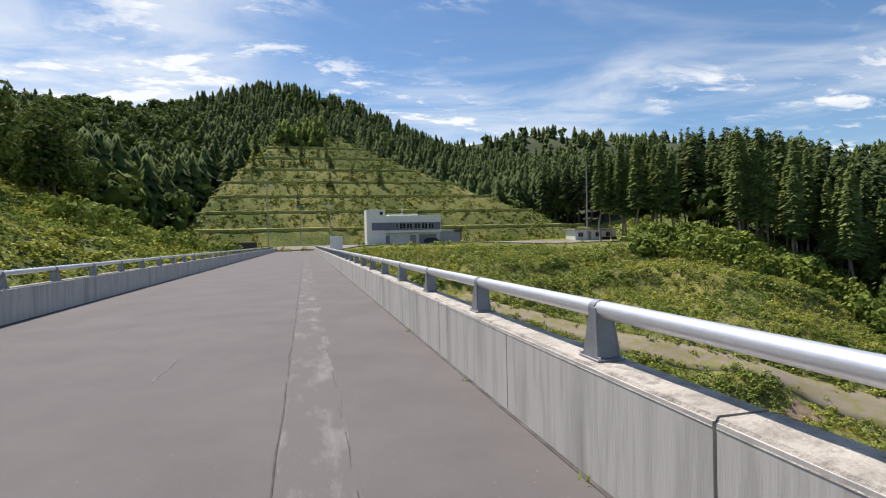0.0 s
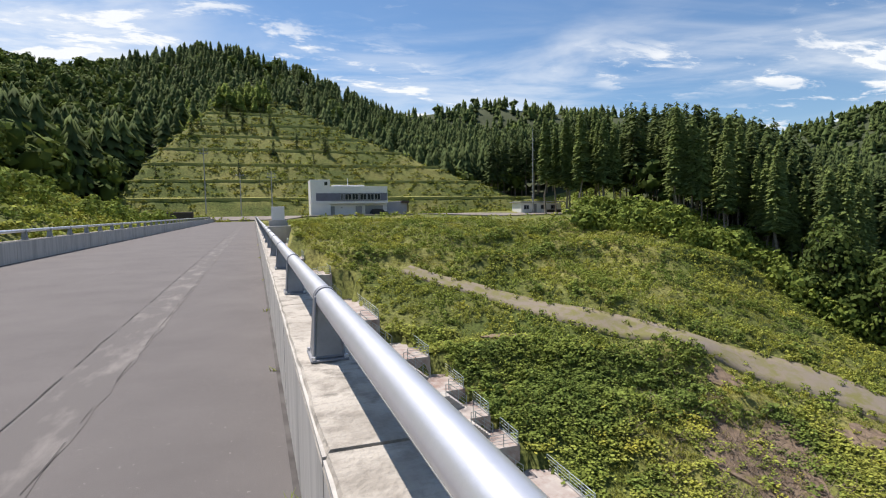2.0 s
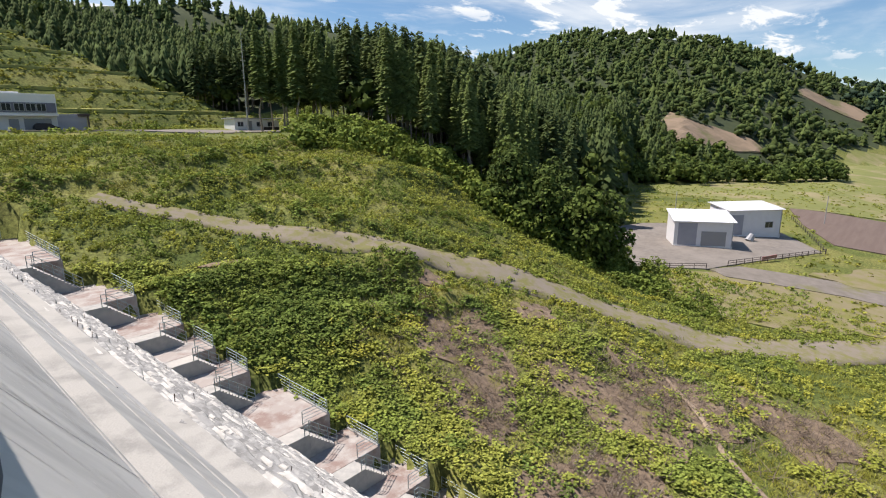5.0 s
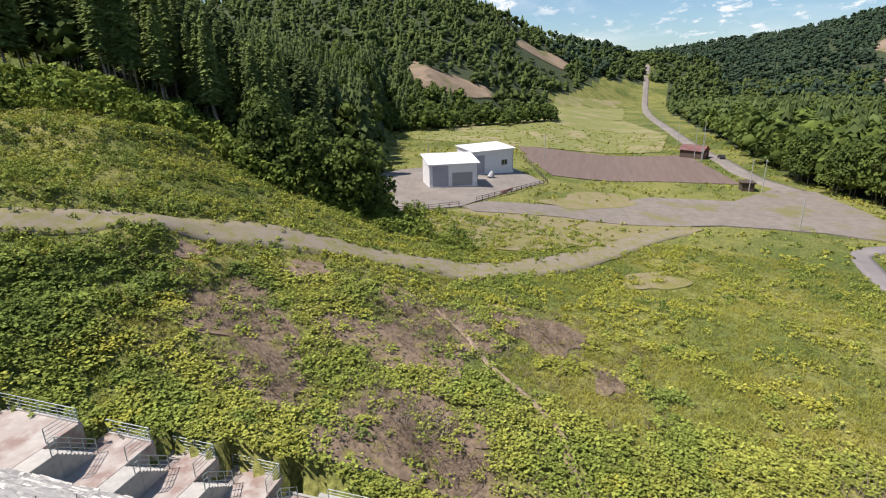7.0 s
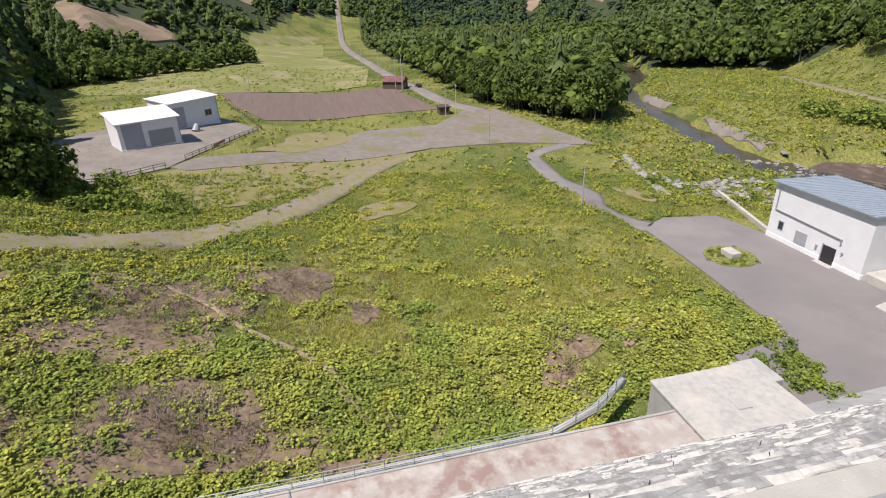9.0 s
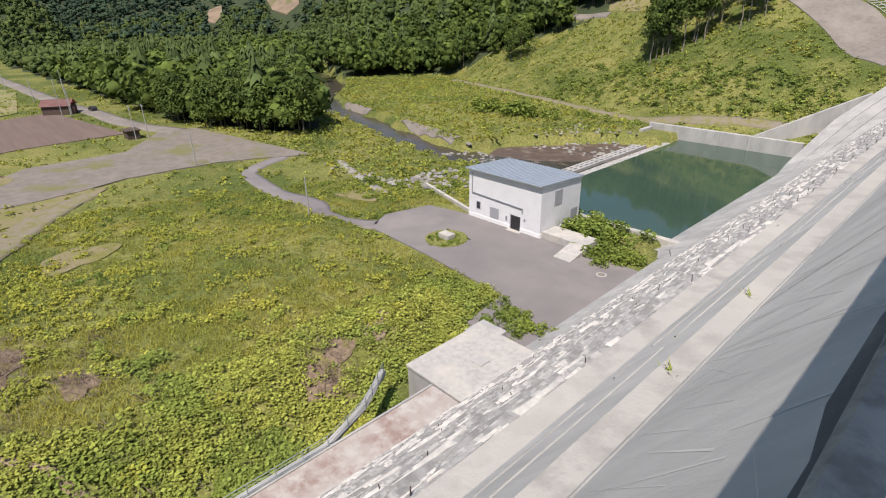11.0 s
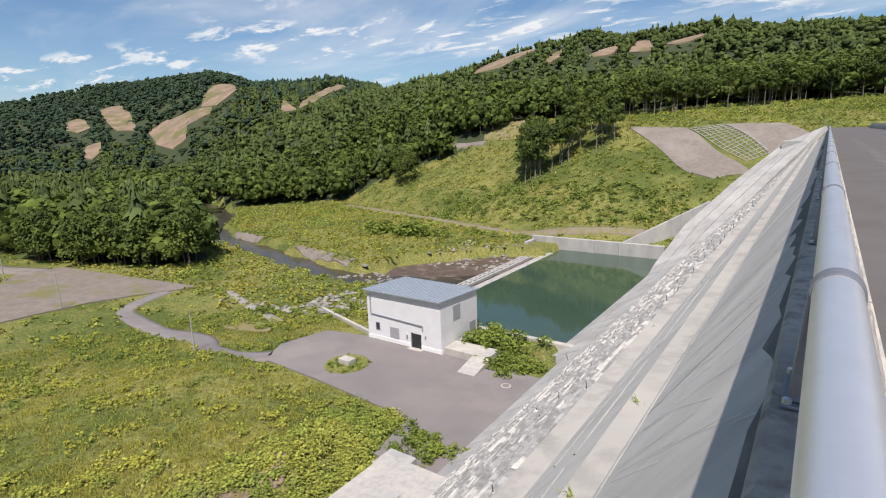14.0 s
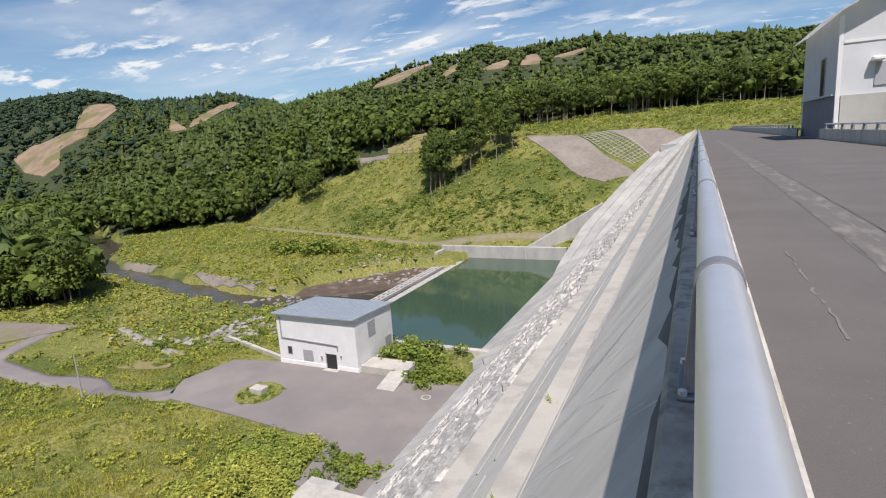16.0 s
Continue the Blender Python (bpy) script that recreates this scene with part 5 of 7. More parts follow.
def add_ribs(roof_, mat, x0, y0, x1, y1, z00, z10, pitch):
    """Standing ribs on a roof sheet, each a piece of its own."""
    n_ = int((y1 - y0) / pitch)
    me = bpy.data.meshes.new("rib")
    bm_ = box_bm((x0, -0.035, 0.0), (x1, 0.035, 0.08))
    for v_ in bm_.verts:
        v_.co.z += z00 + (z10 - z00) * (v_.co.x - x0) / (x1 - x0)
    bm_.to_mesh(me)
    bm_.free()
    me.materials.append(mat)
    for i_ in range(n_ + 1):
        o = new("rib", me)
        o.parent = roof_
        o.matrix_local = pose(0, y0 + 0.04 + (y1 - y0 - 0.08) * i_ / n_, 0)


# powerhouse
ph = empty("powerhouse", pose(0, 0, 0))
PX0, PX1, PY0, PY1, PZ, PT = 44.8, 59.6, -72.6, -62.3, YARD_Z + 0.02, -22.75
bm = box_bm((PX0, PY0, PZ + 0.7), (PX1, PY1, PT))
for v_ in bm.verts:
    if v_.co.z > PT - 0.1 and v_.co.y < PY0 + 0.1:
        v_.co.z -= 0.55
part("wall", bm, M_WHITE, ph)
part("plinth", box_bm((PX0 - 0.06, PY0 - 0.06, PZ - 1.0), (PX1 + 0.06, PY1 + 0.06, PZ + 0.7), 0.02), M_WHITE2, ph)
bm = ribbed_sheet(-0.3, 0, PY1 - PY0 + 0.6, PX1 - PX0 + 0.6, -0.42, 0.17, 0.16, 0.6)
roof = part("roof", bm, M_ROOF, ph, "pale blue ribbed metal roof")
roof.matrix_local = pose(PX1 + 0.3, PY0 - 0.0, PT + 0.02, 0, 0, 90)
add_ribs(roof, M_ROOF, -0.3, 0, PY1 - PY0 + 0.6, PX1 - PX0 + 0.6, -0.42, 0.17, 0.6)
part("eave_trim", box_bm((PX0 - 0.2, PY1 + 0.0, PT - 0.12), (PX1 + 0.2, PY1 + 0.22, PT - 0.01), 0.02), M_ROOFWHITE, ph)
part("gutter_pipe", add_tube(add_tube(bmesh.new(), (48.2, PY1 + 0.12, -27.0), (58.8, PY1 + 0.12, -26.6), 0.09, sides=8), (58.8, PY1 + 0.12, -26.6), (58.8, PY1 + 0.12, -23.4), 0.09, sides=8), M_FRAME, ph)
part("pipe_elbow", add_tube(bmesh.new(), (48.2, PY1 + 0.12, -27.0), (48.2, PY1 + 0.12, -27.6), 0.11, sides=8), M_FRAME, ph)
glass_window(ph, (57.0, PY1, -29.3), (57.9, PY1, -28.0), "+y", mullions=0)
part("louvre", box_bm((53.0, PY1 - 0.02, -30.1), (54.9, PY1 + 0.05, -28.3), 0.01), M_LOUVRE, ph, "pale grey louvre")
# solid block: the doorway's unlit inside is put into its near-black colour
part("door", box_bm((48.6, PY1 - 0.05, PZ + 0.15), (50.4, PY1 + 0.07, PZ + 2.45)), M_DOORDARK, ph, "near-black block for the doorway's dark inside")
part("door_frame", box_bm((50.4, PY1 - 0.02, PZ + 0.1), (50.55, PY1 + 0.14, PZ + 2.6)), M_FRAME, ph)
part("door_step", box_bm((48.2, PY1 + 0.06, PZ - 0.2), (50.8, PY1 + 0.9, PZ + 0.14), 0.02), M_TREAD, ph)
part("wall_box", box_bm((51.2, PY1, PZ + 1.4), (51.5, PY1 + 0.14, PZ + 2.0)), M_FRAME, ph)
part("wall_lamp", box_bm((47.6, PY1, PZ + 2.2), (47.8, PY1 + 0.2, PZ + 2.45)), M_FRAME, ph)
part("louvre", box_bm((PX0 - 0.05, -67.6, -26.6), (PX0 + 0.02, -65.6, -24.2), 0.01), M_LOUVRE, ph, "pale grey louvre")
part("louvre", box_bm((PX0 - 0.05, -72.0, -30.0), (PX0 + 0.02, -70.2, -28.2), 0.01), M_LOUVRE, ph, "pale grey louvre")
tagged(ph, "white clad powerhouse with a pale blue metal roof", "powerhouse")
# its loading platform and ramp
pl = empty("loading_platform", pose(0, 0, 0))
part("platform", box_bm((37.0, -66.2, -31.5), (44.7, -62.7, -29.9), 0.03), M_TREAD, pl)
bm = bmesh.new()
vs = [bm.verts.new(p) for p in ((36.6, -62.7, -31.3), (39.4, -62.7, -31.3), (39.4, -58.4, -31.3), (36.6, -58.4, -31.3), (36.6, -62.7, -29.9), (39.4, -62.7, -29.9), (39.4, -58.4, -30.85), (36.6, -58.4, -30.85))]
for q in ((3, 2, 1, 0), (4, 5, 6, 7), (0, 1, 5, 4), (1, 2, 6, 5), (2, 3, 7, 6), (3, 0, 4, 7)):
    bm.faces.new([vs[i] for i in q])
bmesh.ops.recalc_face_normals(bm, faces=bm.faces)
part("ramp", bm, M_TREAD, pl)
tagged(pl, "pale concrete loading platform with a ramp", "platform")
mh = empty("manhole", pose(0, 0, 0))
part("cover", add_tube(bmesh.new(), (31.6, -58.2, -30.95), (31.6, -58.2, -30.84), 0.5, sides=20), M_GRAVEL, mh)
part("rim", add_tube(bmesh.new(), (31.6, -58.2, -30.95), (31.6, -58.2, -30.87), 0.68, sides=20), M_TREAD, mh)
tagged(mh, "round manhole cover in the yard", "manhole")
isl = empty("yard_island", pose(0, 0, 0))
part("kerb", add_tube(bmesh.new(), (54.9, -52.4, -31.2), (54.9, -52.4, -30.85), 3.3, sides=28), M_GROUND, isl)
part("pit_cover", box_bm((53.9, -53.3, -31.0), (56.1, -51.8, -30.1), 0.06), M_TREAD, isl, "pale concrete pit cover")
tagged(isl, "round planted island with a concrete pit cover", "island")

# office on the left bank
of = empty("office", pose(0, 0, 0))
OX, OY, OZ = 13.2, 128.0, 0.75
part("ground_floor", box_bm((OX, OY + 0.9, OZ - 1), (OX + 17.4, OY + 10, OZ + 3.0), 0.02), M_WHITE2, of)
part("upper_floor", box_bm((OX, OY, OZ + 3.0), (OX + 17.4, OY + 10, OZ + 7.0), 0.02), M_WHITE2, of)
part("parapet", box_bm((OX + 4.6, OY + 1.5, OZ + 7.0), (OX + 12.0, OY + 8, OZ + 7.35), 0.02), M_WHITE2, of)
part("stair_tower", box_bm((OX - 0.9, OY - 0.15, OZ - 1), (OX + 3.6, OY + 5, OZ + 8.5), 0.02), M_WHITE2, of, "white stair tower")
part("tower_window", box_bm((OX + 2.3, OY - 0.2, OZ + 7.2), (OX + 3.0, OY - 0.1, OZ + 8.0)), M_GLASS, of)
part("dark_band", box_bm((OX + 0.3, OY - 0.22, OZ + 3.55), (OX + 17.2, OY - 0.02, OZ + 5.35)), M_DARKBAND, of, "dark blue-grey cladding band")
part("fascia", box_bm((OX - 0.9, OY - 0.4, OZ + 2.9), (OX + 17.5, OY + 0.95, OZ + 3.35), 0.02), M_WHITE2, of)
for a, b in ((6.0, 6.7), (7.0, 8.6), (8.7, 10.2), (10.6, 12.2), (12.4, 14.0), (14.1, 15.6)):
    glass_window(of, (OX + a, OY - 0.23, OZ + 3.75), (OX + b, OY - 0.23, OZ + 5.2), "-y", mullions=1)
for a in (3.2, 9.7):
    part("door", box_bm((OX + a, OY + 0.78, OZ), (OX + a + 1.5, OY + 0.95, OZ + 2.3)), M_DOORGREY, of)
part("garage_opening", box_bm((OX + 12.0, OY + 0.8, OZ), (OX + 16.4, OY + 0.93, OZ + 2.4)), M_DOORGREY, of)
part("air_unit", box_bm((OX + 1.6, OY + 0.3, OZ + 0.9), (OX + 2.6, OY + 0.88, OZ + 1.7), 0.03), M_WHITE, of)
part("wall_lamp", box_bm((OX + 6.2, OY + 0.7, OZ + 1.8), (OX + 6.5, OY + 0.9, OZ + 2.1)), M_FRAME, of)
part("annex", box_bm((OX + 17.4, OY + 1.2, OZ - 1), (OX + 22.6, OY + 8, OZ + 3.3), 0.02), M_GREYCLAD, of, "grey annex")
part("annex_frame", box_bm((OX + 21.0, OY + 0.6, OZ + 2.9), (OX + 23.0, OY + 8.2, OZ + 3.45), 0.02), M_FENCE, of)
part("annex_post", box_bm((OX + 22.6, OY + 0.7, OZ - 1), (OX + 22.85, OY + 0.95, OZ + 2.9)), M_FENCE, of)
part("roof_aerial", add_tube(bmesh.new(), (OX + 8.6, OY + 5, OZ + 7.3), (OX + 8.6, OY + 5, OZ + 9.2), 0.07, sides=6), M_WHITE, of)
tagged(of, "white two-storey office with dark window band and stair tower", "office")


def parked_car(x, y, z, turn, mat, label):
    c = empty("car", pose(x, y, z, 0, 0, turn))
    bm_ = bmesh.new()
    prof = [(-2.1, 0.35), (2.1, 0.35), (2.1, 0.75), (1.3, 0.9), (0.6, 1.45), (-1.4, 1.5), (-2.0, 0.95)]
    a = [bm_.verts.new((p, -0.8, q)) for p, q in prof]
    b = [bm_.verts.new((p, 0.8, q)) for p, q in prof]
    for i_ in range(len(prof)):
        j_ = (i_ + 1) % len(prof)
        bm_.faces.new((a[i_], a[j_], b[j_], b[i_]))
    bm_.faces.new(a[::-1])
    bm_.faces.new(b)
    bmesh.ops.recalc_face_normals(bm_, faces=bm_.faces)
    bmesh.ops.bevel(bm_, geom=bm_.edges[:], offset=0.06, segments=2, affect='EDGES')
    part("body", bm_, mat, c)
    part("side_glass", box_bm((-1.3, -0.79, 0.98), (0.7, 0.79, 1.36), 0.05), M_GLASS, c)
    for wx in (-1.3, 1.3):
        for wy in (-0.75, 0.75):
            part("wheel", add_tube(bmesh.new(), (wx, wy - 0.1, 0.32), (wx, wy + 0.1, 0.32), 0.32, sides=14), M_DOORDARK, c)
    return tagged(c, label, "car")


parked_car(OX + 15.0, OY - 1.0, OZ + 0.05, 0, M_DOORDARK, "dark car parked before the office garage")
parked_car(233.0, -44.5, ground_z(233, -44.5) + 0.3, 10, M_DOORDARK, "dark car parked on the valley road")

# small monitoring hut, mast and poles behind it
hut = empty("monitoring_hut", pose(0, 0, 0))
HX, HY = 61.8, 118.0
HZ = ground_z(HX + 5, HY) - 0.1
part("wall", box_bm((HX, HY, HZ - 0.5), (HX + 7.2, HY + 5, HZ + 2.5), 0.02), M_WHITE2, hut)
part("wing", box_bm((HX + 7.2, HY + 0.6, HZ - 0.5), (HX + 11.6, HY + 5, HZ + 2.3), 0.02), M_WHITE2, hut)
part("roof", box_bm((HX - 0.4, HY - 0.5, HZ + 2.5), (HX + 12.0, HY + 5.4, HZ + 2.75), 0.03), M_FRAME, hut)
for a in (0.7, 5.4, 8.6):
    glass_window(hut, (HX + a, HY + (0.6 if a > 7.2 else 0), HZ + 0.8), (HX + a + 1.4, HY + (0.6 if a > 7.2 else 0), HZ + 1.9), "-y")
part("door", box_bm((HX + 3.0, HY - 0.06, HZ), (HX + 4.2, HY + 0.05, HZ + 2.1)), M_DOORGREY, hut)
part("plinth", box_bm((HX + 7.2, HY + 0.5, HZ - 0.5), (HX + 11.65, HY + 0.62, HZ + 0.7)), M_FENCE, hut)
tagged(hut, "low white monitoring hut with a flat roof", "hut")
bm = bmesh.new()
add_tube(bm, (HX + 11.6, HY + 1.5, HZ - 0.3), (HX + 21, HY - 2, HZ - 0.3), 0.05, sides=4)
add_tube(bm, (HX + 11.6, HY + 1.5, HZ + 0.6), (HX + 21, HY - 2, HZ + 0.7), 0.05, sides=4)
for k in range(6):
    add_tube(bm, (HX + 11.6 + k * 1.88, HY + 1.5 - k * 0.7, HZ - 1.0), (HX + 11.6 + k * 1.88, HY + 1.5 - k * 0.7, HZ + 1.0), 0.07, sides=5)
tagged(part("fence", bm, M_FENCE), "dark fence beside the hut", "fence")


def pole(x, y, h, r=0.14, arms=0, label="grey concrete utility pole", z=None):
    z = ground_z(x, y) if z is None else z
    p = empty("utility_pole", pose(x, y, z))
    part("shaft", add_tube(bmesh.new(), (0, 0, -0.5), (0, 0, h), r, r * 0.6, sides=8), M_POLE, p)
    for k_ in range(arms):
        part("crossarm", box_bm((-0.9, -0.05, h - 0.6 - 0.7 * k_), (0.9, 0.05, h - 0.5 - 0.7 * k_)), M_FRAME, p)
        for q in (-0.75, 0, 0.75):
            part("insulator", add_tube(bmesh.new(), (q, 0, h - 0.5 - 0.7 * k_), (q, 0, h - 0.3 - 0.7 * k_), 0.05, sides=6), M_WHITE, p)
    return tagged(p, label, "utility pole", "utility poles")


mast = empty("radio_mast", pose(64.2, 116.5, ground_z(64.2, 116.5)))
part("shaft", add_tube(bmesh.new(), (0, 0, -0.5), (0, 0, 19.5), 0.22, 0.10, sides=8), M_POLE, mast)
for k in range(3):
    part("antenna", add_tube(bmesh.new(), (-0.5, 0, 13 + 2.2 * k), (0.5, 0, 13 + 2.2 * k), 0.04, sides=5), M_POLE, mast)
part("antenna", add_tube(bmesh.new(), (0, 0, 19.5), (0, 0, 21.0), 0.04, sides=5), M_POLE, mast)
tagged(mast, "tall thin pale radio mast beside the hut", "mast")
pole(76.0, 113.0, 9.5, arms=1)
pole(84.0, 103.0, 9.0)
pole(-10.0, 126.0, 15.0, arms=2)
pole(-3.0, 132.0, 10.0, arms=1)
pole(3.4, 118.0, 10.0, arms=2)
pole(77.5, -42.0, 6.5)
pole(126.4, -41.5, 7.5)
pole(167.6, -40.5, 9.5, arms=1)
pole(166.8, -43.6, 9.5, arms=1)
pole(160, 52.0, 9.0)
pole(196, 20.0, 8.5)
for x, y in ((228, -37), (275, -33), (330, -30), (300, -48), (390, -28), (450, -26)):
    pole(x, y, 10.5)
for k, (x, y) in enumerate(((224, -36), (221, -33))):
    o = pole(x, y, 13.0, arms=1, label="tall guyed wooden pole beside the red barn")
# end board and wing wall at the crest's left end
bd = empty("end_board", pose(0, 0, 0))
part("board", box_bm((2.9, 110.4, 0.2), (5.4, 110.8, 2.9), 0.04), M_WHITE, bd)
part("foot", box_bm((2.4, 110.2, -2.5), (6.0, 111.6, 0.2), 0.04), M_PANEL, bd)
tagged(bd, "white board on a concrete footing at the crest end", "board")
tagged(part("crest_wing_wall", box_bm((0.3, 108.0, -6.5), (7.2, 116.5, -0.9), 0.04), M_PANEL), "grey concrete wing wall at the crest end", "wall", kind="structure")
tr = empty("site_trailer", pose(-14.5, 121, ground_z(-14.5, 121)))
part("body", box_bm((-2.4, -1, 0.4), (2.4, 1, 2.1), 0.05), M_FENCE, tr)
part("wheel", add_tube(bmesh.new(), (1.2, -1.05, 0.35), (1.2, 1.05, 0.35), 0.35, sides=12), M_DOORDARK, tr)
part("wheel", add_tube(bmesh.new(), (-1.2, -1.05, 0.35), (-1.2, 1.05, 0.35), 0.35, sides=12), M_DOORDARK, tr)
tagged(tr, "dark site trailer by the road", "trailer")

# the two sheds in the valley
def shed(x, y, turn, w, d, h_front, h_back, name_label, openings):
    z = ground_z(x, y) - 0.1
    s = empty("shed", pose(x, y, z, 0, 0, turn))
    bm_ = bmesh.new()
    vs = [bm_.verts.new(p) for p in ((0, 0, -1), (w, 0, -1), (w, d, -1), (0, d, -1), (0, 0, h_front), (w, 0, h_front), (w, d, h_back), (0, d, h_back))]
    for q in ((3, 2, 1, 0), (4, 5, 6, 7), (0, 1, 5, 4), (1, 2, 6, 5), (2, 3, 7, 6), (3, 0, 4, 7)):
        bm_.faces.new([vs[i_] for i_ in q])
    bmesh.ops.recalc_face_normals(bm_, faces=bm_.faces)
    part("wall", bm_, M_WHITE, s)
    r = part("roof", ribbed_sheet(-0.5, -0.5, d + 0.5, w + 0.5, h_front + 0.12, h_back + 0.18, 0.15, 0.8), M_ROOFWHITE, s, "white ribbed metal roof")
    r.matrix_local = pose(w, 0, 0, 0, 0, 90)
    add_ribs(r, M_ROOFWHITE, -0.5, -0.5, d + 0.5, w + 0.5, h_front + 0.12, h_back + 0.18, 0.8)
    for kind, a0, a1, z0, z1 in openings:
        if kind == "window":
            glass_window(s, (a0, 0, z0), (a1, 0, z1), "-y")
        else:
            part(kind, box_bm((a0, -0.06, z0), (a1, 0.05, z1)), M_GREYCLAD if kind == "panel" else M_DOORGREY, s)
    part("plinth", box_bm((-0.1, -0.12, -1), (w + 0.1, 0.0, 0.35)), M_WHITE2, s)
    part("downpipe", add_tube(bmesh.new(), (w - 0.1, -0.12, 0), (w - 0.1, -0.12, h_front), 0.08, sides=6), M_FRAME, s)
    return tagged(s, name_label, "shed", "sheds in the valley")
shed(127.2, 41.0, -60, 12.6, 8.5, 5.9, 7.4, "pale grey metal shed with a white roof and shutter", [("panel", 0.8, 4.9, 0.4, 5.6), ("shutter", 5.9, 11.2, 0.2, 3.7), ("window", 1.6, 2.8, 3.6, 5.0)])
shed(147.5, 34.6, -40, 14.6, 8.0, 6.6, 7.6, "grey shed with a white roof behind the other", [("window", 10.2, 12.4, 2.0, 3.6), ("panel", 0.5, 4.0, 0.4, 5.5)])
heap = bmesh.new()
add_tube(heap, (146.5, 29.5, ground_z(146.5, 29.5)), (147.5, 29.0, ground_z(146.5, 29.5) + 1.5), 1.0, 0.7, sides=10)
tagged(part("tank", heap, M_DOORGREY), "dark round tank before the shed", "tank")


def field_fence(pts, label="dark low fence round the shed yard"):
    f = empty("fence", pose(0, 0, 0))
    for (x0, y0), (x1, y1) in zip(pts, pts[1:]):
        n_ = max(1, int(math.hypot(x1 - x0, y1 - y0) / 2.4))
        prev = None
        for i_ in range(n_ + 1):
            x, y = x0 + (x1 - x0) * i_ / n_, y0 + (y1 - y0) * i_ / n_
            z = ground_z(x, y)
            part("post", add_tube(bmesh.new(), (x, y, z - 0.2), (x, y, z + 1.15), 0.07, sides=4), M_FENCE, f)
            if prev:
                for h in (1.05, 0.6):
                    part("bar", add_tube(bmesh.new(), (*prev[:2], prev[2] + h), (x, y, z + h), 0.055, sides=4, caps=False), M_FENCE, f)
            prev = (x, y, z)
    return tagged(f, label, "fence", "fences of the shed yard")
field_fence([(96, 45.5), (104, 36), (111.8, 29.2)])
field_fence([(118, 26.8), (136, 20.3), (153.2, 14.3)])
field_fence([(153.4, 14.4), (170, 20), (192, 28)])
bm = box_bm((-2.6, -0.1, 0.5), (2.6, 0.1, 1.2))
sign = part("banner", bm, M_RED)
sign.matrix_world = pose(131, 21.9, ground_z(131, 21.9), 0, 0, -20)
tagged(sign, "faded red banner on the yard fence", "banner")

# red-roofed barn
bz = ground_z(234, -34)
barn = empty("barn", pose(236, -35, bz, 0, 0, 60))
part("wall", box_bm((-4.5, -3, -0.5), (4.5, 3, 3.2), 0.03), M_WOODDARK, barn)
bm = bmesh.new()
vs = [bm.verts.new(p) for p in ((-5, -3.6, 3.0), (5, -3.6, 3.0), (5, 0, 5.0), (-5, 0, 5.0), (5, 3.6, 3.0), (-5, 3.6, 3.0))]
bm.faces.new((vs[0], vs[1], vs[2], vs[3]))
bm.faces.new((vs[3], vs[2], vs[4], vs[5]))
bmesh.ops.solidify(bm, geom=bm.faces[:], thickness=0.2)
part("roof", bm, M_RED, barn, "faded red metal roof")
part("barn_door", box_bm((-4.6, -1.2, 0), (-4.48, 1.2, 2.4)), M_RED, barn)
part("wall_front", box_bm((-4.55, -3.05, 0.2), (-2.0, -2.98, 2.6)), M_RED, barn)
tagged(barn, "small dark barn with a faded red roof", "barn")
sub = empty("pump_hut", pose(171, -40.5, ground_z(171, -40.5)))
part("wall", box_bm((-2, -1.6, -0.3), (2, 1.6, 2.2), 0.03), M_WOODDARK, sub)
part("roof", box_bm((-2.4, -2, 2.2), (2.4, 2, 2.45), 0.05), M_WOODDARK, sub)
tagged(sub, "small dark hut beside the poles", "hut")

# gatehouse on the upstream side
gh = empty("gatehouse", pose(0, 0, 0))
GX0, GX1, GY0, GY1, GE, GR = -21.0, -8.45, -60.5, -47.0, 8.4, 11.8
gm = (GX0 + GX1) / 2
bm = prism_bm([(GX0, -3), (GX1, -3), (GX1, GE), (gm, GR), (GX0, GE)], GY0, GY1)
part("wall", bm, M_GATE, gh)
bm = bmesh.new()
for s in (0, 1):
    xe = GX1 + 0.9 if s else GX0 - 0.9
    ze = GE - 0.9 * (GR - GE) / (GX1 - gm)
    vs = [bm.verts.new(p) for p in ((xe, GY0 - 0.8, ze + 0.05), (xe, GY1 + 1.0, ze + 0.05), (gm, GY1 + 1.0, GR + 0.05), (gm, GY0 - 0.8, GR + 0.05))]
    bm.faces.new(vs if s else vs[::-1])
bmesh.ops.solidify(bm, geom=bm.faces[:], thickness=-0.3)
part("roof", bm, M_WHITE2, gh)
part("corner_trim", box_bm((GX1 - 0.2, GY1 - 0.2, -0.5), (GX1 + 0.05, GY1 + 0.05, GE - 0.3)), M_WHITE, gh)
part("fascia_band", box_bm((GX0, GY1 + 0.0, 6.3), (GX1 - 0.25, GY1 + 0.06, 6.5)), M_WHITE, gh)
part("concrete_base", box_bm((GX0, GY1 + 0.0, -0.5), (GX1 - 0.25, GY1 + 0.12, 2.9)), M_PANEL, gh, "stained concrete base course")
glass_window(gh, (GX1, -52.6, 2.8), (GX1, -51.0, 5.9), "+x", mullions=0)
part("shutter_door", box_bm((GX1 - 0.1, -59.6, 0.0), (GX1 + 0.06, -47.3, 2.95)), M_DARKBAND, gh, "dark roller shutter")
part("door_hood", box_bm((GX1, -59.8, 2.95), (GX1 + 0.25, -47.2, 3.07)), M_GATE, gh)
part("service_hatch", box_bm((-11.3, GY1 + 0.02, 3.4), (-10.5, GY1 + 0.08, 4.9)), M_GREYCLAD, gh)
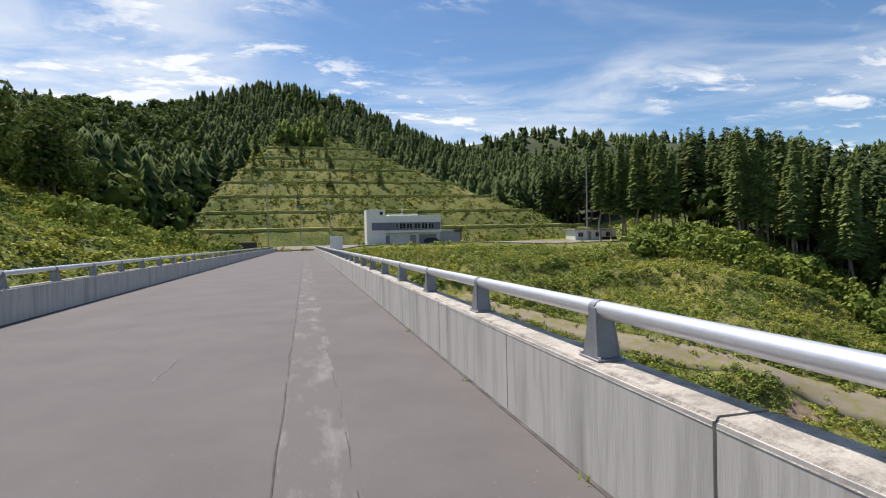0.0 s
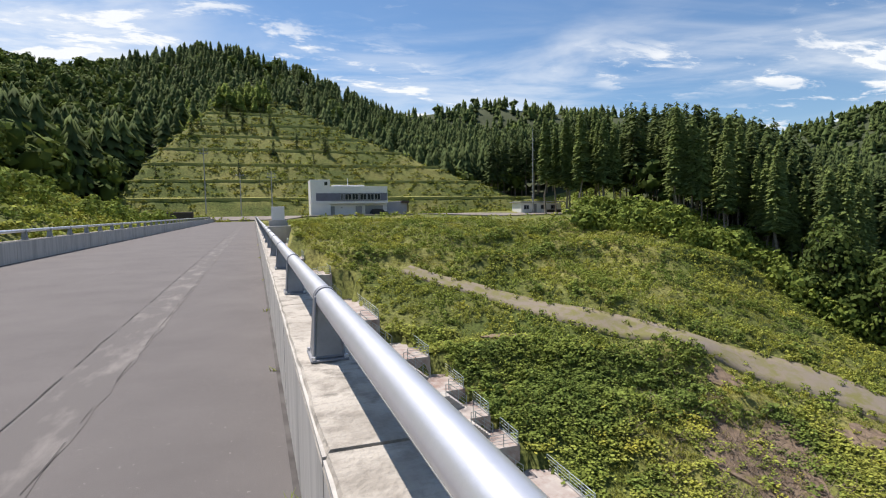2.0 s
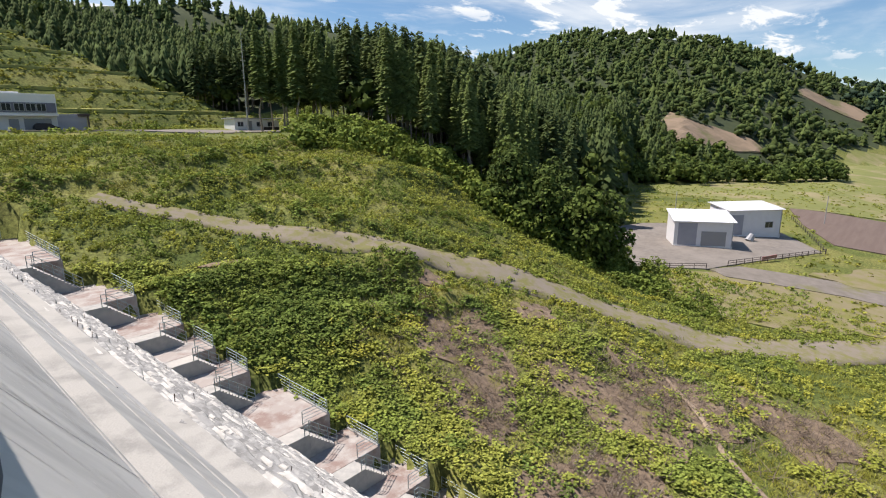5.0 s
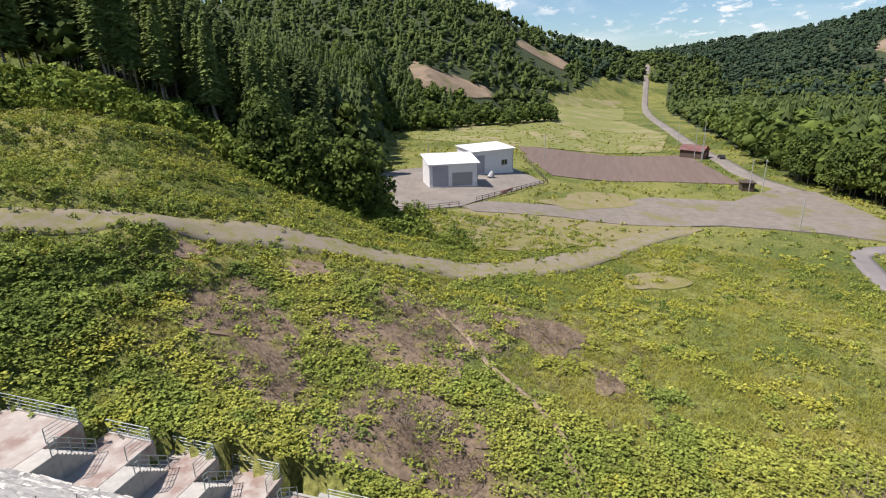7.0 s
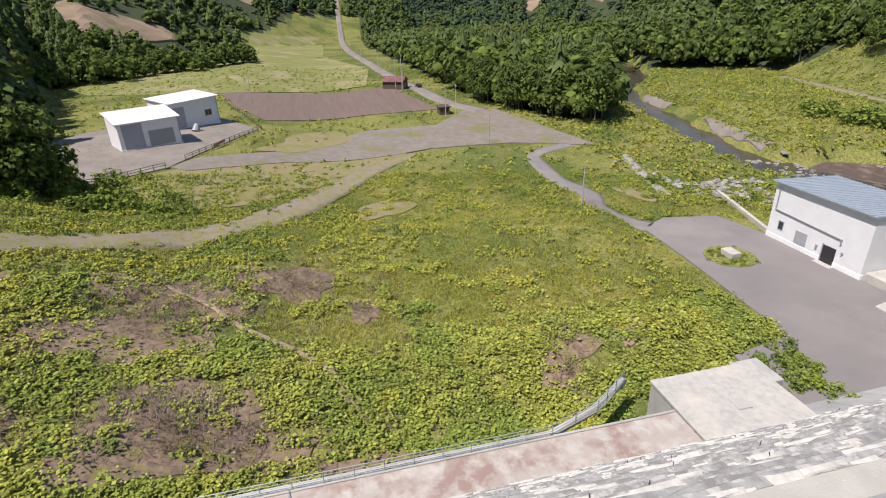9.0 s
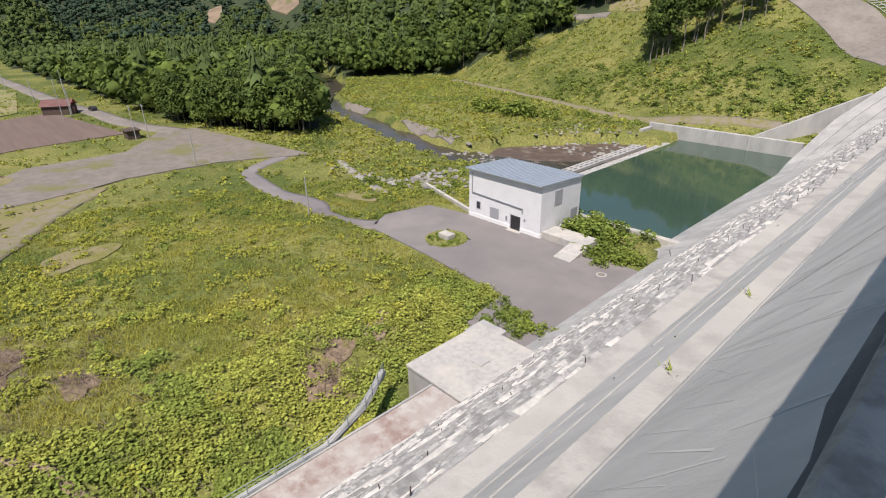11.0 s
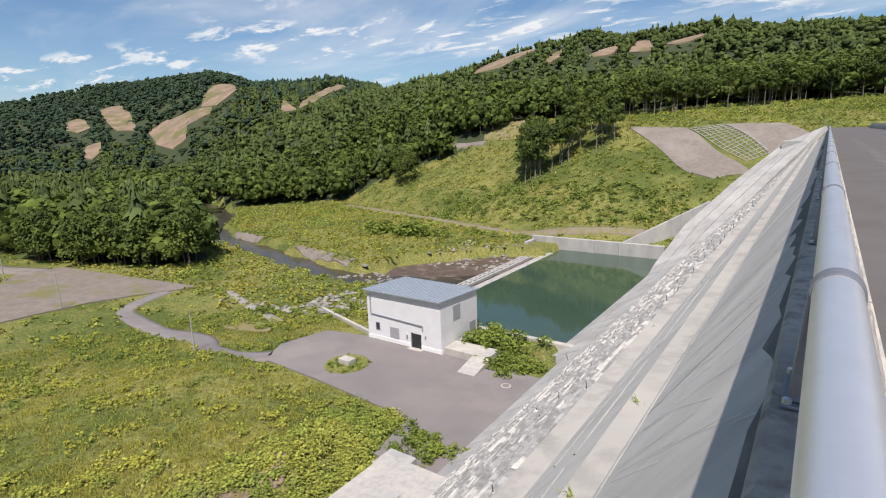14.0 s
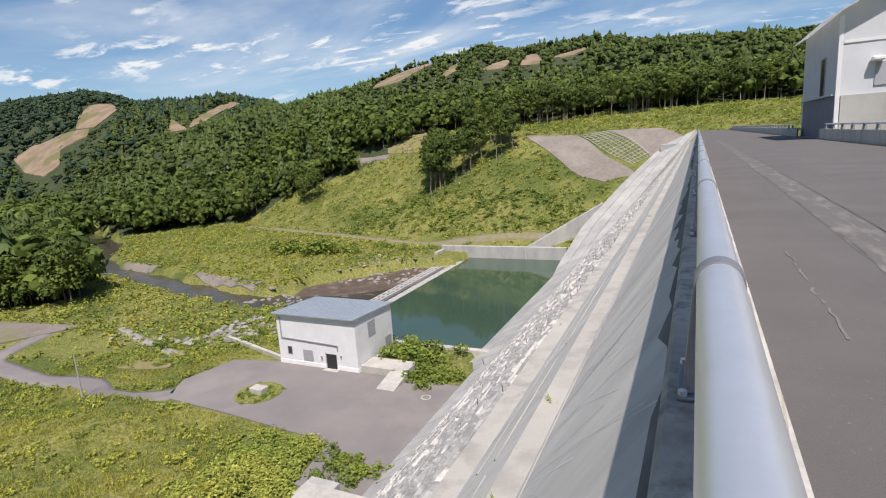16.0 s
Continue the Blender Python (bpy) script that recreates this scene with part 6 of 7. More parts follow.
part("wall_lamp", add_tube(box_bm((-10.9, GY1 + 0.05, 4.95), (-10.2, GY1 + 0.6, 5.25), 0.08), (-10.6, GY1, 5.1), (-10.6, GY1 + 0.3, 5.1), 0.08, sides=8), M_WHITE, gh, "white wall lamp")
tagged(gh, "pale gatehouse with a gabled roof on the upstream side", "gatehouse")

# ---- plants ----
def in_poly(x, y, pts):
    """True where points lie inside an outline."""
    x, y = np.asarray(x, float), np.asarray(y, float)
    out = np.zeros(x.shape, bool)
    for (x0, y0), (x1, y1) in zip(pts, pts[1:] + pts[:1]):
        if y0 == y1:
            continue
        c = ((y0 > y) != (y1 > y)) & (x < (x1 - x0) * (y - y0) / (y1 - y0) + x0)
        out ^= c
    return out


PAVED = [[(67.3, -46.6), (70.5, -52.5), (68.1, -60.8), (59.6, -73.6), (26.0, -73.6), (26.0, -37.0), (36.2, -37.0), (37.6, -45.0), (55.8, -46.2)],
         [(116, -66), (127, -64), (171, -58), (173, -48), (153, -34), (153, -13), (130, 7), (119.5, 25), (112, 28.5), (109.5, 25), (119.5, 7), (124, -18), (127, -27), (126.5, -38), (125.5, -47), (122.5, -54), (119.5, -59)],
         [(97, 45), (111.5, 29), (118, 27), (153, 15), (166, 26), (168, 40), (152, 58), (128, 66), (104, 58)],
         [(166, 14), (186, 24), (217, 33), (241, -33), (179, -41), (178, -15)],
         [(-9, 117), (6, 117), (12, 122), (40, 121), (58, 111), (76, 108), (80, 124), (12, 140), (-2, 150), (-14, 150)],
         [(26, -150.5), (72, -150.5), (74, -75), (26, -75)],
         [(62, -209), (41, -206), (29, -208.5), (12, -208), (4, -199), (8, -191), (14, -188), (17, -182), (27, -178), (34, -182), (46, -193)]]
TRACKS = [([(67.5, -48.5), (76, -44), (84, -47), (94, -45.2), (106, -46.2), (112, -47.5), (116, -52), (119.2, -59.5)], 2.0),
          ([(20.5, 76), (31.8, 64.6), (38.2, 55.6), (48.6, 47.8)], 1.4), ([(48.6, 47.8), (56.5, 41.5), (64, 33.5), (70.5, 25.5), (76.5, 16), (88, 6)], 2.6), ([(88, 6), (98, -1), (112, -10), (121, -19)], 1.9),
          ([(171, -53), (205, -45), (228, -44), (267, -40), (347, -37), (476, -33), (760, -44)], 4.0),
          ([(36, -156), (62, -156), (90, -160), (127, -172), (195, -192)], 1.8), ([(131, -221), (150, -226.5), (172, -232), (203, -239), (226, -243)], 1.8),
          ([(57.5, 17.5), (53, 12.8), (49, 9.5), (44.5, 4.2), (41, 1), (35.5, -1.5)], 0.25)]
THIN = [(40.5, -28.5, 2.4, 1.2, -60), (105, 12, 14, 7.5, -62), (96, 24, 9, 5, -60), (140, 2, 16, 6, -40), (124, -232, 12, 12, 0)]


def open_ground(x, y):
    ok = np.ones(np.shape(x), bool)
    for p in PAVED:
        ok &= ~in_poly(x, y, p)
    for p, w_ in TRACKS:
        ok &= (polyline_distance(x, y, p) > w_ * (1 + 0.4 * wave(x, y, 4, 47))) | ((wave(x, y, 2.2, 50) > 0.85) & (x < 125) & (y > -20))
    ok &= ~((x > -12) & (x < face_x(foot_z(y)) + pad_width(y) + 0.2) & (y < 113) & (y > -183))
    ok &= ~((river_distance(x, y) + wave(x, y, 18, 23) < 6.4) & (x > 58)) & ~shallows(x, y)
    ok &= ~((x > 20) & (x < 33) & (y > -37) & (y < -23.5))
    return ok


def conifer_mesh(h, seed, layers, per, bare=0.0, slim=0.17, droop=0.35, fine=1.0):
    """Crown of drooping boughs, wider below, ragged; returns vertices and triangles."""
    rng_ = np.random.RandomState(seed)
    V_, F_ = [], []
    for i_ in range(layers):
        t = i_ / (layers - 1)
        z = h * (bare + (1 - bare) * t) * 0.985
        rad = h * slim * (1 - t * 0.97) ** 0.62 * rng_.uniform(0.72, 1.12) + 0.02 * h
        for k_ in range(per):
            if rng_.rand() < 0.1:
                continue
            a = rng_.uniform(0, 6.283)
            r_ = rad * rng_.uniform(0.6, 1.15)
            c, s = math.cos(a), math.sin(a)
            w_ = (r_ * rng_.uniform(0.22, 0.4) + 0.003 * h) * fine
            zt = z + rng_.uniform(-0.02, 0.03) * h
            dz = -droop * r_ * rng_.uniform(0.5, 1.3)
            b0 = len(V_)
            m_ = 0.5 * r_
            side = zt + dz * 0.4 - 0.3 * w_
            V_ += [(0.04 * r_ * c, 0.04 * r_ * s, zt + 0.012 * h), (m_ * c - w_ * s, m_ * s + w_ * c, side), (r_ * c, r_ * s, zt + dz), (m_ * c + w_ * s, m_ * s - w_ * c, side)]
            F_ += [(b0, b0 + 2, b0 + 1), (b0, b0 + 3, b0 + 2)]
    return np.array(V_), np.array(F_)


def broad_mesh(h, spread, seed, blobs, leaves, size, low=0.25, flat=False, rough=0.24):
    """Crown of leaf sprays gathered in several uneven masses, set round a dome."""
    rng_ = np.random.RandomState(seed)
    V_, F_ = [], []
    for b_ in range(blobs):
        a = b_ * 2.4 + rng_.uniform(-0.5, 0.5)
        up = (b_ + 0.5) / blobs
        q = spread * 0.68 * math.sqrt(max(0.0, 1 - up ** 1.6)) * rng_.uniform(0.6, 1.1)
        zc_ = h * (low + (0.84 - low) * up + rng_.uniform(-0.05, 0.05))
        cx, cy = q * math.cos(a), q * math.sin(a)
        br = spread * rng_.uniform(0.30, 0.50)
        for l_ in range(leaves):
            d = rng_.normal(size=3)
            d /= np.linalg.norm(d)
            if d[2] < -0.35:
                d[2] *= -1
            p = np.array([cx, cy, zc_]) + d * br * rng_.uniform(0.78, 1.06) * np.array([1, 1, 0.8])
            n_ = d + rng_.normal(0, rough, 3) + np.array([0, 0, 0.2])
            n_ /= np.linalg.norm(n_)
            t1 = np.cross(n_, rng_.normal(size=3))
            t1 /= np.linalg.norm(t1)
            t2 = np.cross(n_, t1)
            s1, s2 = size * rng_.uniform(0.6, 1.3), size * rng_.uniform(0.45, 0.95)
            b0 = len(V_)
            if flat:
                V_ += [p - t1 * s1, p - t2 * s2, p + t1 * s1 * 0.9, p + t2 * s2]
                F_ += [(b0, b0 + 1, b0 + 2), (b0, b0 + 2, b0 + 3)]
                continue
            V_ += [p - t1 * s1, p - t2 * s2 - n_ * 0.1 * s1, p + t1 * s1 * 0.9, p + t2 * s2 - n_ * 0.15 * s1, p + n_ * 0.25 * s1]
            F_ += [(b0, b0 + 1, b0 + 4), (b0 + 1, b0 + 2, b0 + 4), (b0 + 2, b0 + 3, b0 + 4), (b0 + 3, b0, b0 + 4)]
    return np.array(V_), np.array(F_)


def lump_mesh(h, spread, seed, lumps, sides=6, low=0.3, cards=0, size=0.05, core=1.0):
    """Crown of several closed, dented leaf masses, with loose sprays on their skins; for woods seen from afar."""
    rng_ = np.random.RandomState(seed)
    V_, F_ = [], []
    for k_ in range(lumps):
        up = (k_ + 0.5) / lumps
        a = k_ * 2.4 + rng_.uniform(-0.5, 0.5)
        q = spread * 0.62 * math.sqrt(max(0.0, 1 - up ** 1.5)) * rng_.uniform(0.5, 1.1) if lumps > 1 else 0.0
        c = np.array([q * math.cos(a), q * math.sin(a), h * (low + (0.80 - low) * up)])
        br = spread * (rng_.uniform(0.42, 0.62) if lumps > 1 else 1.0)
        bz = br * rng_.uniform(0.75, 1.0) if lumps > 1 else h * (1 - low) * 0.55
        b0 = len(V_)
        for zz, rr in ((-0.75, 0.62), (-0.1, 1.0), (0.55, 0.8)):
            for i_ in range(sides):
                t_ = (i_ + 0.5 * (zz > -0.2) + rng_.uniform(-0.25, 0.25)) * 6.283 / sides
                r_ = core * br * rr * rng_.uniform(0.6, 1.15)
                V_.append(c + np.array([r_ * math.cos(t_), r_ * math.sin(t_), bz * (zz + rng_.uniform(-0.2, 0.2))]))
        V_.append(c + np.array([rng_.uniform(-0.2, 0.2) * br, rng_.uniform(-0.2, 0.2) * br, bz]))
        for lv in range(2):
            for i_ in range(sides):
                j_ = (i_ + 1) % sides
                p_, q_, r_, s_ = b0 + lv * sides + i_, b0 + lv * sides + j_, b0 + (lv + 1) * sides + j_, b0 + (lv + 1) * sides + i_
                F_ += [(p_, q_, r_), (p_, r_, s_)]
        F_ += [(b0 + 2 * sides + i_, b0 + 2 * sides + (i_ + 1) % sides, b0 + 3 * sides) for i_ in range(sides)]
        for l_ in range(cards):
            d = rng_.normal(size=3)
            d[2] = abs(d[2]) * 0.9 - 0.15
            d /= np.linalg.norm(d)
            p = c + d * np.array([br, br, bz]) * rng_.uniform(0.9, 1.15)
            n_ = d + rng_.normal(0, 0.3, 3)
            n_ /= np.linalg.norm(n_)
            t1 = np.cross(n_, rng_.normal(size=3))
            t1 /= np.linalg.norm(t1)
            t2 = np.cross(n_, t1)
            s1, s2 = size * h * rng_.uniform(0.6, 1.3), size * h * rng_.uniform(0.5, 1.0)
            b0 = len(V_)
            V_ += [p - t1 * s1, p - t2 * s2, p + t1 * s1, p + t2 * s2]
            F_ += [(b0, b0 + 1, b0 + 2), (b0, b0 + 2, b0 + 3)]
    return np.array(V_), np.array(F_)


def fir_mesh(seed, tiers, sides, bare=0.1, slim=0.2):
    """Conifer of stacked ragged skirts that droop to uneven tips."""
    rng_ = np.random.RandomState(seed)
    V_, F_ = [], []
    for i_ in range(tiers):
        t = i_ / tiers
        z0 = bare + (1 - bare) * t
        z1 = min(1.0, bare + (1 - bare) * (t + 1.75 / tiers))
        rad = slim * (1 - t) ** 0.8 * rng_.uniform(0.82, 1.1) + 0.015
        ph, b0 = rng_.uniform(0, 6.283), len(V_)
        off = rng_.uniform(-0.02, 0.02, 2)
        for k_ in range(2 * sides):
            a = ph + k_ * math.pi / sides + rng_.uniform(-0.15, 0.15)
            r_ = rad * (rng_.uniform(0.85, 1.25) if k_ % 2 else rng_.uniform(0.45, 0.7))
            V_.append((r_ * math.cos(a) + off[0], r_ * math.sin(a) + off[1], z0 + (-0.035 if k_ % 2 else 0.03) + rng_.uniform(-0.015, 0.015)))
        V_.append((0, 0, z1))
        F_ += [(b0 + k_, b0 + (k_ + 1) % (2 * sides), b0 + 2 * sides) for k_ in range(2 * sides)]
    return np.array(V_), np.array(F_)


def trunk_mesh(h, r, seed, limbs=0, spread=2.0):
    rng_ = random.Random(seed)
    bm_ = bmesh.new()
    p, n_ = Vector((0, 0, -0.6)), 5
    for i_ in range(n_):
        q = Vector((rng_.uniform(-0.02, 0.02) * h, rng_.uniform(-0.02, 0.02) * h, h * (i_ + 1) / n_))
        add_tube(bm_, p, q, r * (1 - 0.85 * i_ / n_) * (1.25 if i_ == 0 else 1), r * (1 - 0.85 * (i_ + 1) / n_), sides=6, caps=False)
        p = q
    for i_ in range(limbs):
        a, z0 = rng_.uniform(0, 6.283), h * rng_.uniform(0.35, 0.75)
        add_tube(bm_, (0, 0, z0), (spread * 0.6 * math.cos(a), spread * 0.6 * math.sin(a), z0 + h * rng_.uniform(0.12, 0.3)), r * 0.4, r * 0.12, sides=4, caps=False)
    return bm_


def many(name, template, places, material_, label, category, kind="stuff"):
    """One joined mesh out of many placed copies of a few templates. places: x, y, z, scale, squash, turn, number of the template."""
    vs, fs, off = [], [], 0
    places = np.asarray(places, float)
    for k_, (tv, tf) in enumerate(template):
        sel = places[places[:, 6] == k_]
        if not len(sel):
            continue
        c, s = np.cos(sel[:, 5])[:, None], np.sin(sel[:, 5])[:, None]
        x = (tv[None, :, 0] * c - tv[None, :, 1] * s) * sel[:, 3:4] * sel[:, 4:5] + sel[:, 0:1]
        y = (tv[None, :, 0] * s + tv[None, :, 1] * c) * sel[:, 3:4] * sel[:, 4:5] + sel[:, 1:2]
        z = tv[None, :, 2] * sel[:, 3:4] + sel[:, 2:3]
        vs.append(np.stack([x, y, z], -1).reshape(-1, 3))
        f = tf[None] + (np.arange(len(sel)) * len(tv))[:, None, None] + off
        fs.append(f.reshape(-1, 3))
        off += len(sel) * len(tv)
    ob = arrays(name, np.concatenate(vs), np.concatenate(fs), material_)
    tagged(ob, label, category, kind=kind)
    return ob


# -- forest --
FLOOR_WOOD = [(190, -60), (152, -70), (141, -84), (160, -92), (185, -97), (240, -135), (320, -165), (420, -176), (740, -160), (760, -70), (480, -52), (300, -58)]
SOUTH_WOOD = [(176, -216), (231, -207), (247, -182), (330, -197), (450, -206), (760, -175), (760, -800), (300, -520), (190, -300)]
# bare landslides on the mountains: outlines on the plan, cast from the camera's view
SCARS = [[(297, -479), (326, -541), (300, -545), (290, -566), (268, -566), (258, -542), (266, -515), (265, -483), (280, -476)], [(213, -464), (228, -511), (224, -530), (217, -522), (210, -487), (206, -463)], [(177, -471), (176, -499), (170, -527), (164, -524), (162, -493), (169, -469)],
         [(150, -502), (156, -539), (144, -542), (133, -512), (124, -488), (137, -490)], [(124, -508), (112, -530), (101, -551), (95, -536), (101, -504), (112, -500)],
         [(742, -454), (806, -500), (824, -530), (812, -566), (715, -500), (703, -454)], [(820, -414), (817, -438), (760, -450), (710, -452), (694, -437), (721, -418), (684, -392), (690, -376), (748, -386)], [(1080, -462), (1110, -500), (1066, -500), (924, -446), (855, -414), (880, -397), (965, -422)],
         [(1046, -394), (1066, -418), (1015, -411), (940, -386), (926, -363), (973, -364)], [(772, -300), (815, -326), (826, -350), (777, -327), (752, -306)], [(600, -482), (518, -430), (494, -418), (530, -463), (566, -530), (606, -590), (584, -596), (540, -530), (500, -450), (488, -410), (510, -408)],
         [(360, 134), (392, 138), (384, 123), (400, 110), (410, 90), (405, 78), (372, 92), (332, 106), (336, 121)], [(590, 98), (625, 96), (640, 61), (633, 43), (608, 48), (597, 76)]]


def scar_mask(x, y):
    m = np.zeros(np.shape(x), bool)
    for outline in SCARS:
        # reaches towards the camera too, so that no trees hide the scars
        for f_ in (1.0, 1.012, 1.024):
            m |= in_poly(x * f_, y * f_, outline)
    return m


def sample(r0, r1, az0, az1, gap, seed):
    """Scattered points in a sector, about gap apart."""
    rng_ = np.random.RandomState(seed)
    n_ = int(0.5 * (r1 * r1 - r0 * r0) * radians(az1 - az0) / gap ** 2)
    r = np.sqrt(rng_.uniform(r0 * r0, r1 * r1, n_))
    a = np.radians(rng_.uniform(az0, az1, n_))
    return r * np.sin(a), r * np.cos(a), rng_


def WOOD_EDGE(x):
    """Where the meadow above the far abutment ends at the wood."""
    return np.interp(x, [-60, -30, -5, 15, 35, 60, 90], [-262, -262, -256, -250, -240, -236, -233])


def wooded(x, y):
    r, az, h0, h1, top, t = hill_shape(x, y)
    hill = (r > h0 + 2) & (r < h1 + 40) & ~((az > 142) & (r < h0 + 10))
    for table in (SPUR_SOUTH, SPUR_NORTH, HILL_BACK):
        zs, ts, on = spur_shape(x, y, table)
        hill |= on & (ts > 0.02) & (r < 860) & ~((az > 140) & (r < 262)) & ~((az > 84) & (az < 101) & (ts < 0.45))
    hill &= ~((az > 165) & (r < 240)) & ~((az > 160) & (y > WOOD_EDGE(x)))
    flat = in_poly(x, y, FLOOR_WOOD) | in_poly(x, y, SOUTH_WOOD)
    near = (x > 74) & (y > 60 + 0.25 * np.abs(x - 105)) & (az < 66) & (y > 106 - 0.52 * (x - 62))
    ok = (hill | flat | near) & open_ground(x, y) & ~scar_mask(x, y) & (terrace_mask(x, y) < 0.02)
    ok &= ~((y > 108) & (y < 140) & (x > -18) & (x < 96))
    ok &= ~((az < -2) & (r < 150) & (x > -24 - 0.22 * (y - 60)))
    ok &= ~((x > 56) & (x < 80) & (y > 100) & (y < 126))
    return ok, r, az, t


CON = [fir_mesh(s, 8, 6, bare=b, slim=w) for s, b, w in ((1, 0.1, 0.24), (2, 0.16, 0.21), (3, 0.2, 0.22), (4, 0.14, 0.25))] + [conifer_mesh(1.0, s, 30, 7, bare=0.4, slim=0.12, fine=0.7) for s in (5, 6, 7)]
CON_FAR = [fir_mesh(s, 4, 4, bare=0.08, slim=0.24) for s in (11, 12, 13)]
BRO = [lump_mesh(1.0, 0.40, s, 6, 4, 0.26, 18, 0.07, 0.78) for s in (21, 22, 23, 24)]
BRO_FAR = [lump_mesh(1.0, 0.46, s, 3, 4, 0.28, 4, 0.11) for s in (31, 32, 33, 34)]
TRUNK_T = []
bm = trunk_mesh(1.0, 0.016, 3)
bmesh.ops.triangulate(bm, faces=bm.faces[:])
TRUNK_T.append((np.array([v_.co[:] for v_ in bm.verts]), np.array([[v_.index for v_ in f.verts] for f in bm.faces])))
bm.free()


def rows_of(x, y, scale, squash, turn, which, sink=0.3):
    return np.stack([x, y, terrain(x, y) - sink, scale, squash, turn, which], 1)


con_rows, bro_rows, conf_rows, brof_rows, trunk_rows = [], [], [], [], []
for r0, r1, gap, seed in ((60, 180, 4.6, 51), (180, 362, 5.2, 52)):
    x, y, rng = sample(r0, r1, -34, 200, gap, seed)
    ok, r, az, t = wooded(x, y)
    x, y, r, az = x[ok], y[ok], r[ok], az[ok]
    # thin the woods that lie in the hollows behind the ridges
    slope_up = np.stack([(terrain(x * f_, y * f_) + 6) / (r * f_) for f_ in np.linspace(0.35, 0.97, 20)]).max(0)
    seen = ((terrain(x, y) + 22) / r > slope_up) | (rng.rand(len(x)) < 0.15)
    x, y, r, az = x[seen], y[seen], r[seen], az[seen]
    n = len(x)
    share = np.interp(az, [-34, -13, -9, 10, 60, 66, 72, 100, 192], [0.12, 0.25, 0.92, 0.95, 0.9, 0.7, 0.2, 0.05, 0.04]) + 0.12 * wave(x, y, 70, 61)
    con = rng.rand(n) < share
    tall = np.interp(r, [150, 200, 300], [1.25, 0.78, 0.62]) * (az < 66) + 1.0 * (az >= 66)
    h = np.where(con, rng.uniform(15.5, 19.5, n), rng.uniform(10, 15, n)) * np.where(con, tall, np.maximum(tall, 0.8)) * np.interp(az, [48, 56, 66, 80, 100, 140, 192], [1.0, 0.8, 0.7, 0.9, 1.25, 1.2, 1.05])
    turn = rng.uniform(0, 6.28, n)
    sq = rng.uniform(0.9, 1.3, n)
    larch = (r < 185) & (az > 24) & (az < 62)
    which = np.where(larch, rng.randint(4, 7, n), rng.randint(0, 4, n))
    con_rows.append(rows_of(x[con], y[con], h[con] * np.where(larch, 1.14, 1.0)[con], sq[con], turn[con], which[con]))
    b = ~con
    bro_rows.append(rows_of(x[b], y[b], h[b], sq[b], turn[b], rng.randint(0, 4, b.sum())))
    front = (r < 185) | (az > 140)
    trunk_rows.append(rows_of(x[front], y[front], h[front] * 0.9, np.full(front.sum(), 1.0), turn[front], np.zeros(front.sum())))
for r0, r1, gap, seed in ((362, 860, 7.6, 53), (640, 1640, 14.0, 54)):
    x, y, rng = sample(r0, r1, -20, 200, gap, seed)
    ok, r, az, t = wooded(x, y)
    if r0 > 600:
        ok = (r > 640) & ~scar_mask(x, y) & (t > 0.0) & (t <= 1.0) & (az > 84) & (az < 141)
    x, y, r, az = x[ok], y[ok], r[ok], az[ok]
    slope_up = np.stack([(terrain(x * f_, y * f_) + 6) / (r * f_) for f_ in np.linspace(0.3, 0.98, 40)]).max(0)
    seen = (terrain(x, y) + 11) / r > slope_up
    x, y, r, az = x[seen], y[seen], r[seen], az[seen]
    n = len(x)
    con = rng.rand(n) < np.interp(az, [0, 40, 60, 75, 100, 125, 130, 140, 192], [0.95, 0.9, 0.45, 0.3, 0.1, 0.1, 0.5, 0.3, 0.06]) + 0.15 * wave(x, y, 90, 62)
    h = np.where(con, rng.uniform(9, 13, n), rng.uniform(7.5, 11, n)) * (1.0 if r0 < 600 else 1.25)
    # trees before the scars are shortened so the camera sees the bare soil
    scrub = np.zeros(n, bool)
    for f_ in (1.04, 1.055, 1.07, 1.085):
        scrub |= scar_mask(x * f_, y * f_)
    h = np.where(scrub, h * 0.35, h)
    turn, sq = rng.uniform(0, 6.28, n), rng.uniform(1.0, 1.4, n) * (1.0 if r0 < 600 else 1.15) * np.where(scrub, 2.0, 1.0)
    conf_rows.append(rows_of(x[con], y[con], h[con], sq[con] * 1.1, turn[con], rng.randint(0, 3, con.sum())))
    b = ~con
    brof_rows.append(rows_of(x[b], y[b], h[b], sq[b], turn[b], rng.randint(0, 4, b.sum()), 1.2))
many("conifer_wood", CON, np.concatenate(con_rows), M_CONIFER, "dense dark green conifer plantation on the hillsides", "forest")
many("broadleaf_wood", BRO, np.concatenate(bro_rows), M_BROAD, "dense broadleaved wood of uneven crowns", "forest")
many("far_conifers", CON_FAR, conf_rows[0], M_MOUNT, "distant dark conifers on the hills", "forest")
many("far_broadleaves", BRO_FAR, brof_rows[0], M_MOUNT, "distant broadleaved woods on the hills", "forest")
many("mountain_conifers", CON_FAR, conf_rows[1], M_MOUNT_HAZED, "conifers on the far mountains, haze painted into their blue-green", "forest")
many("mountain_broadleaves", BRO_FAR, brof_rows[1], M_MOUNT_HAZED, "woods on the far mountains, haze painted into their blue-green", "forest")
many("wood_trunks", TRUNK_T, np.concatenate(trunk_rows), M_BARK, "bare trunks along the forest edges", "trunks")
for outline in SCARS:
    near = min(math.hypot(*p) for p in outline)
    drape("landslide_scar", outline, M_SCAR, lift=1.0, cell=max(4, near / 70), label="tan bare landslide scar on the wooded mountain", category="landslide")

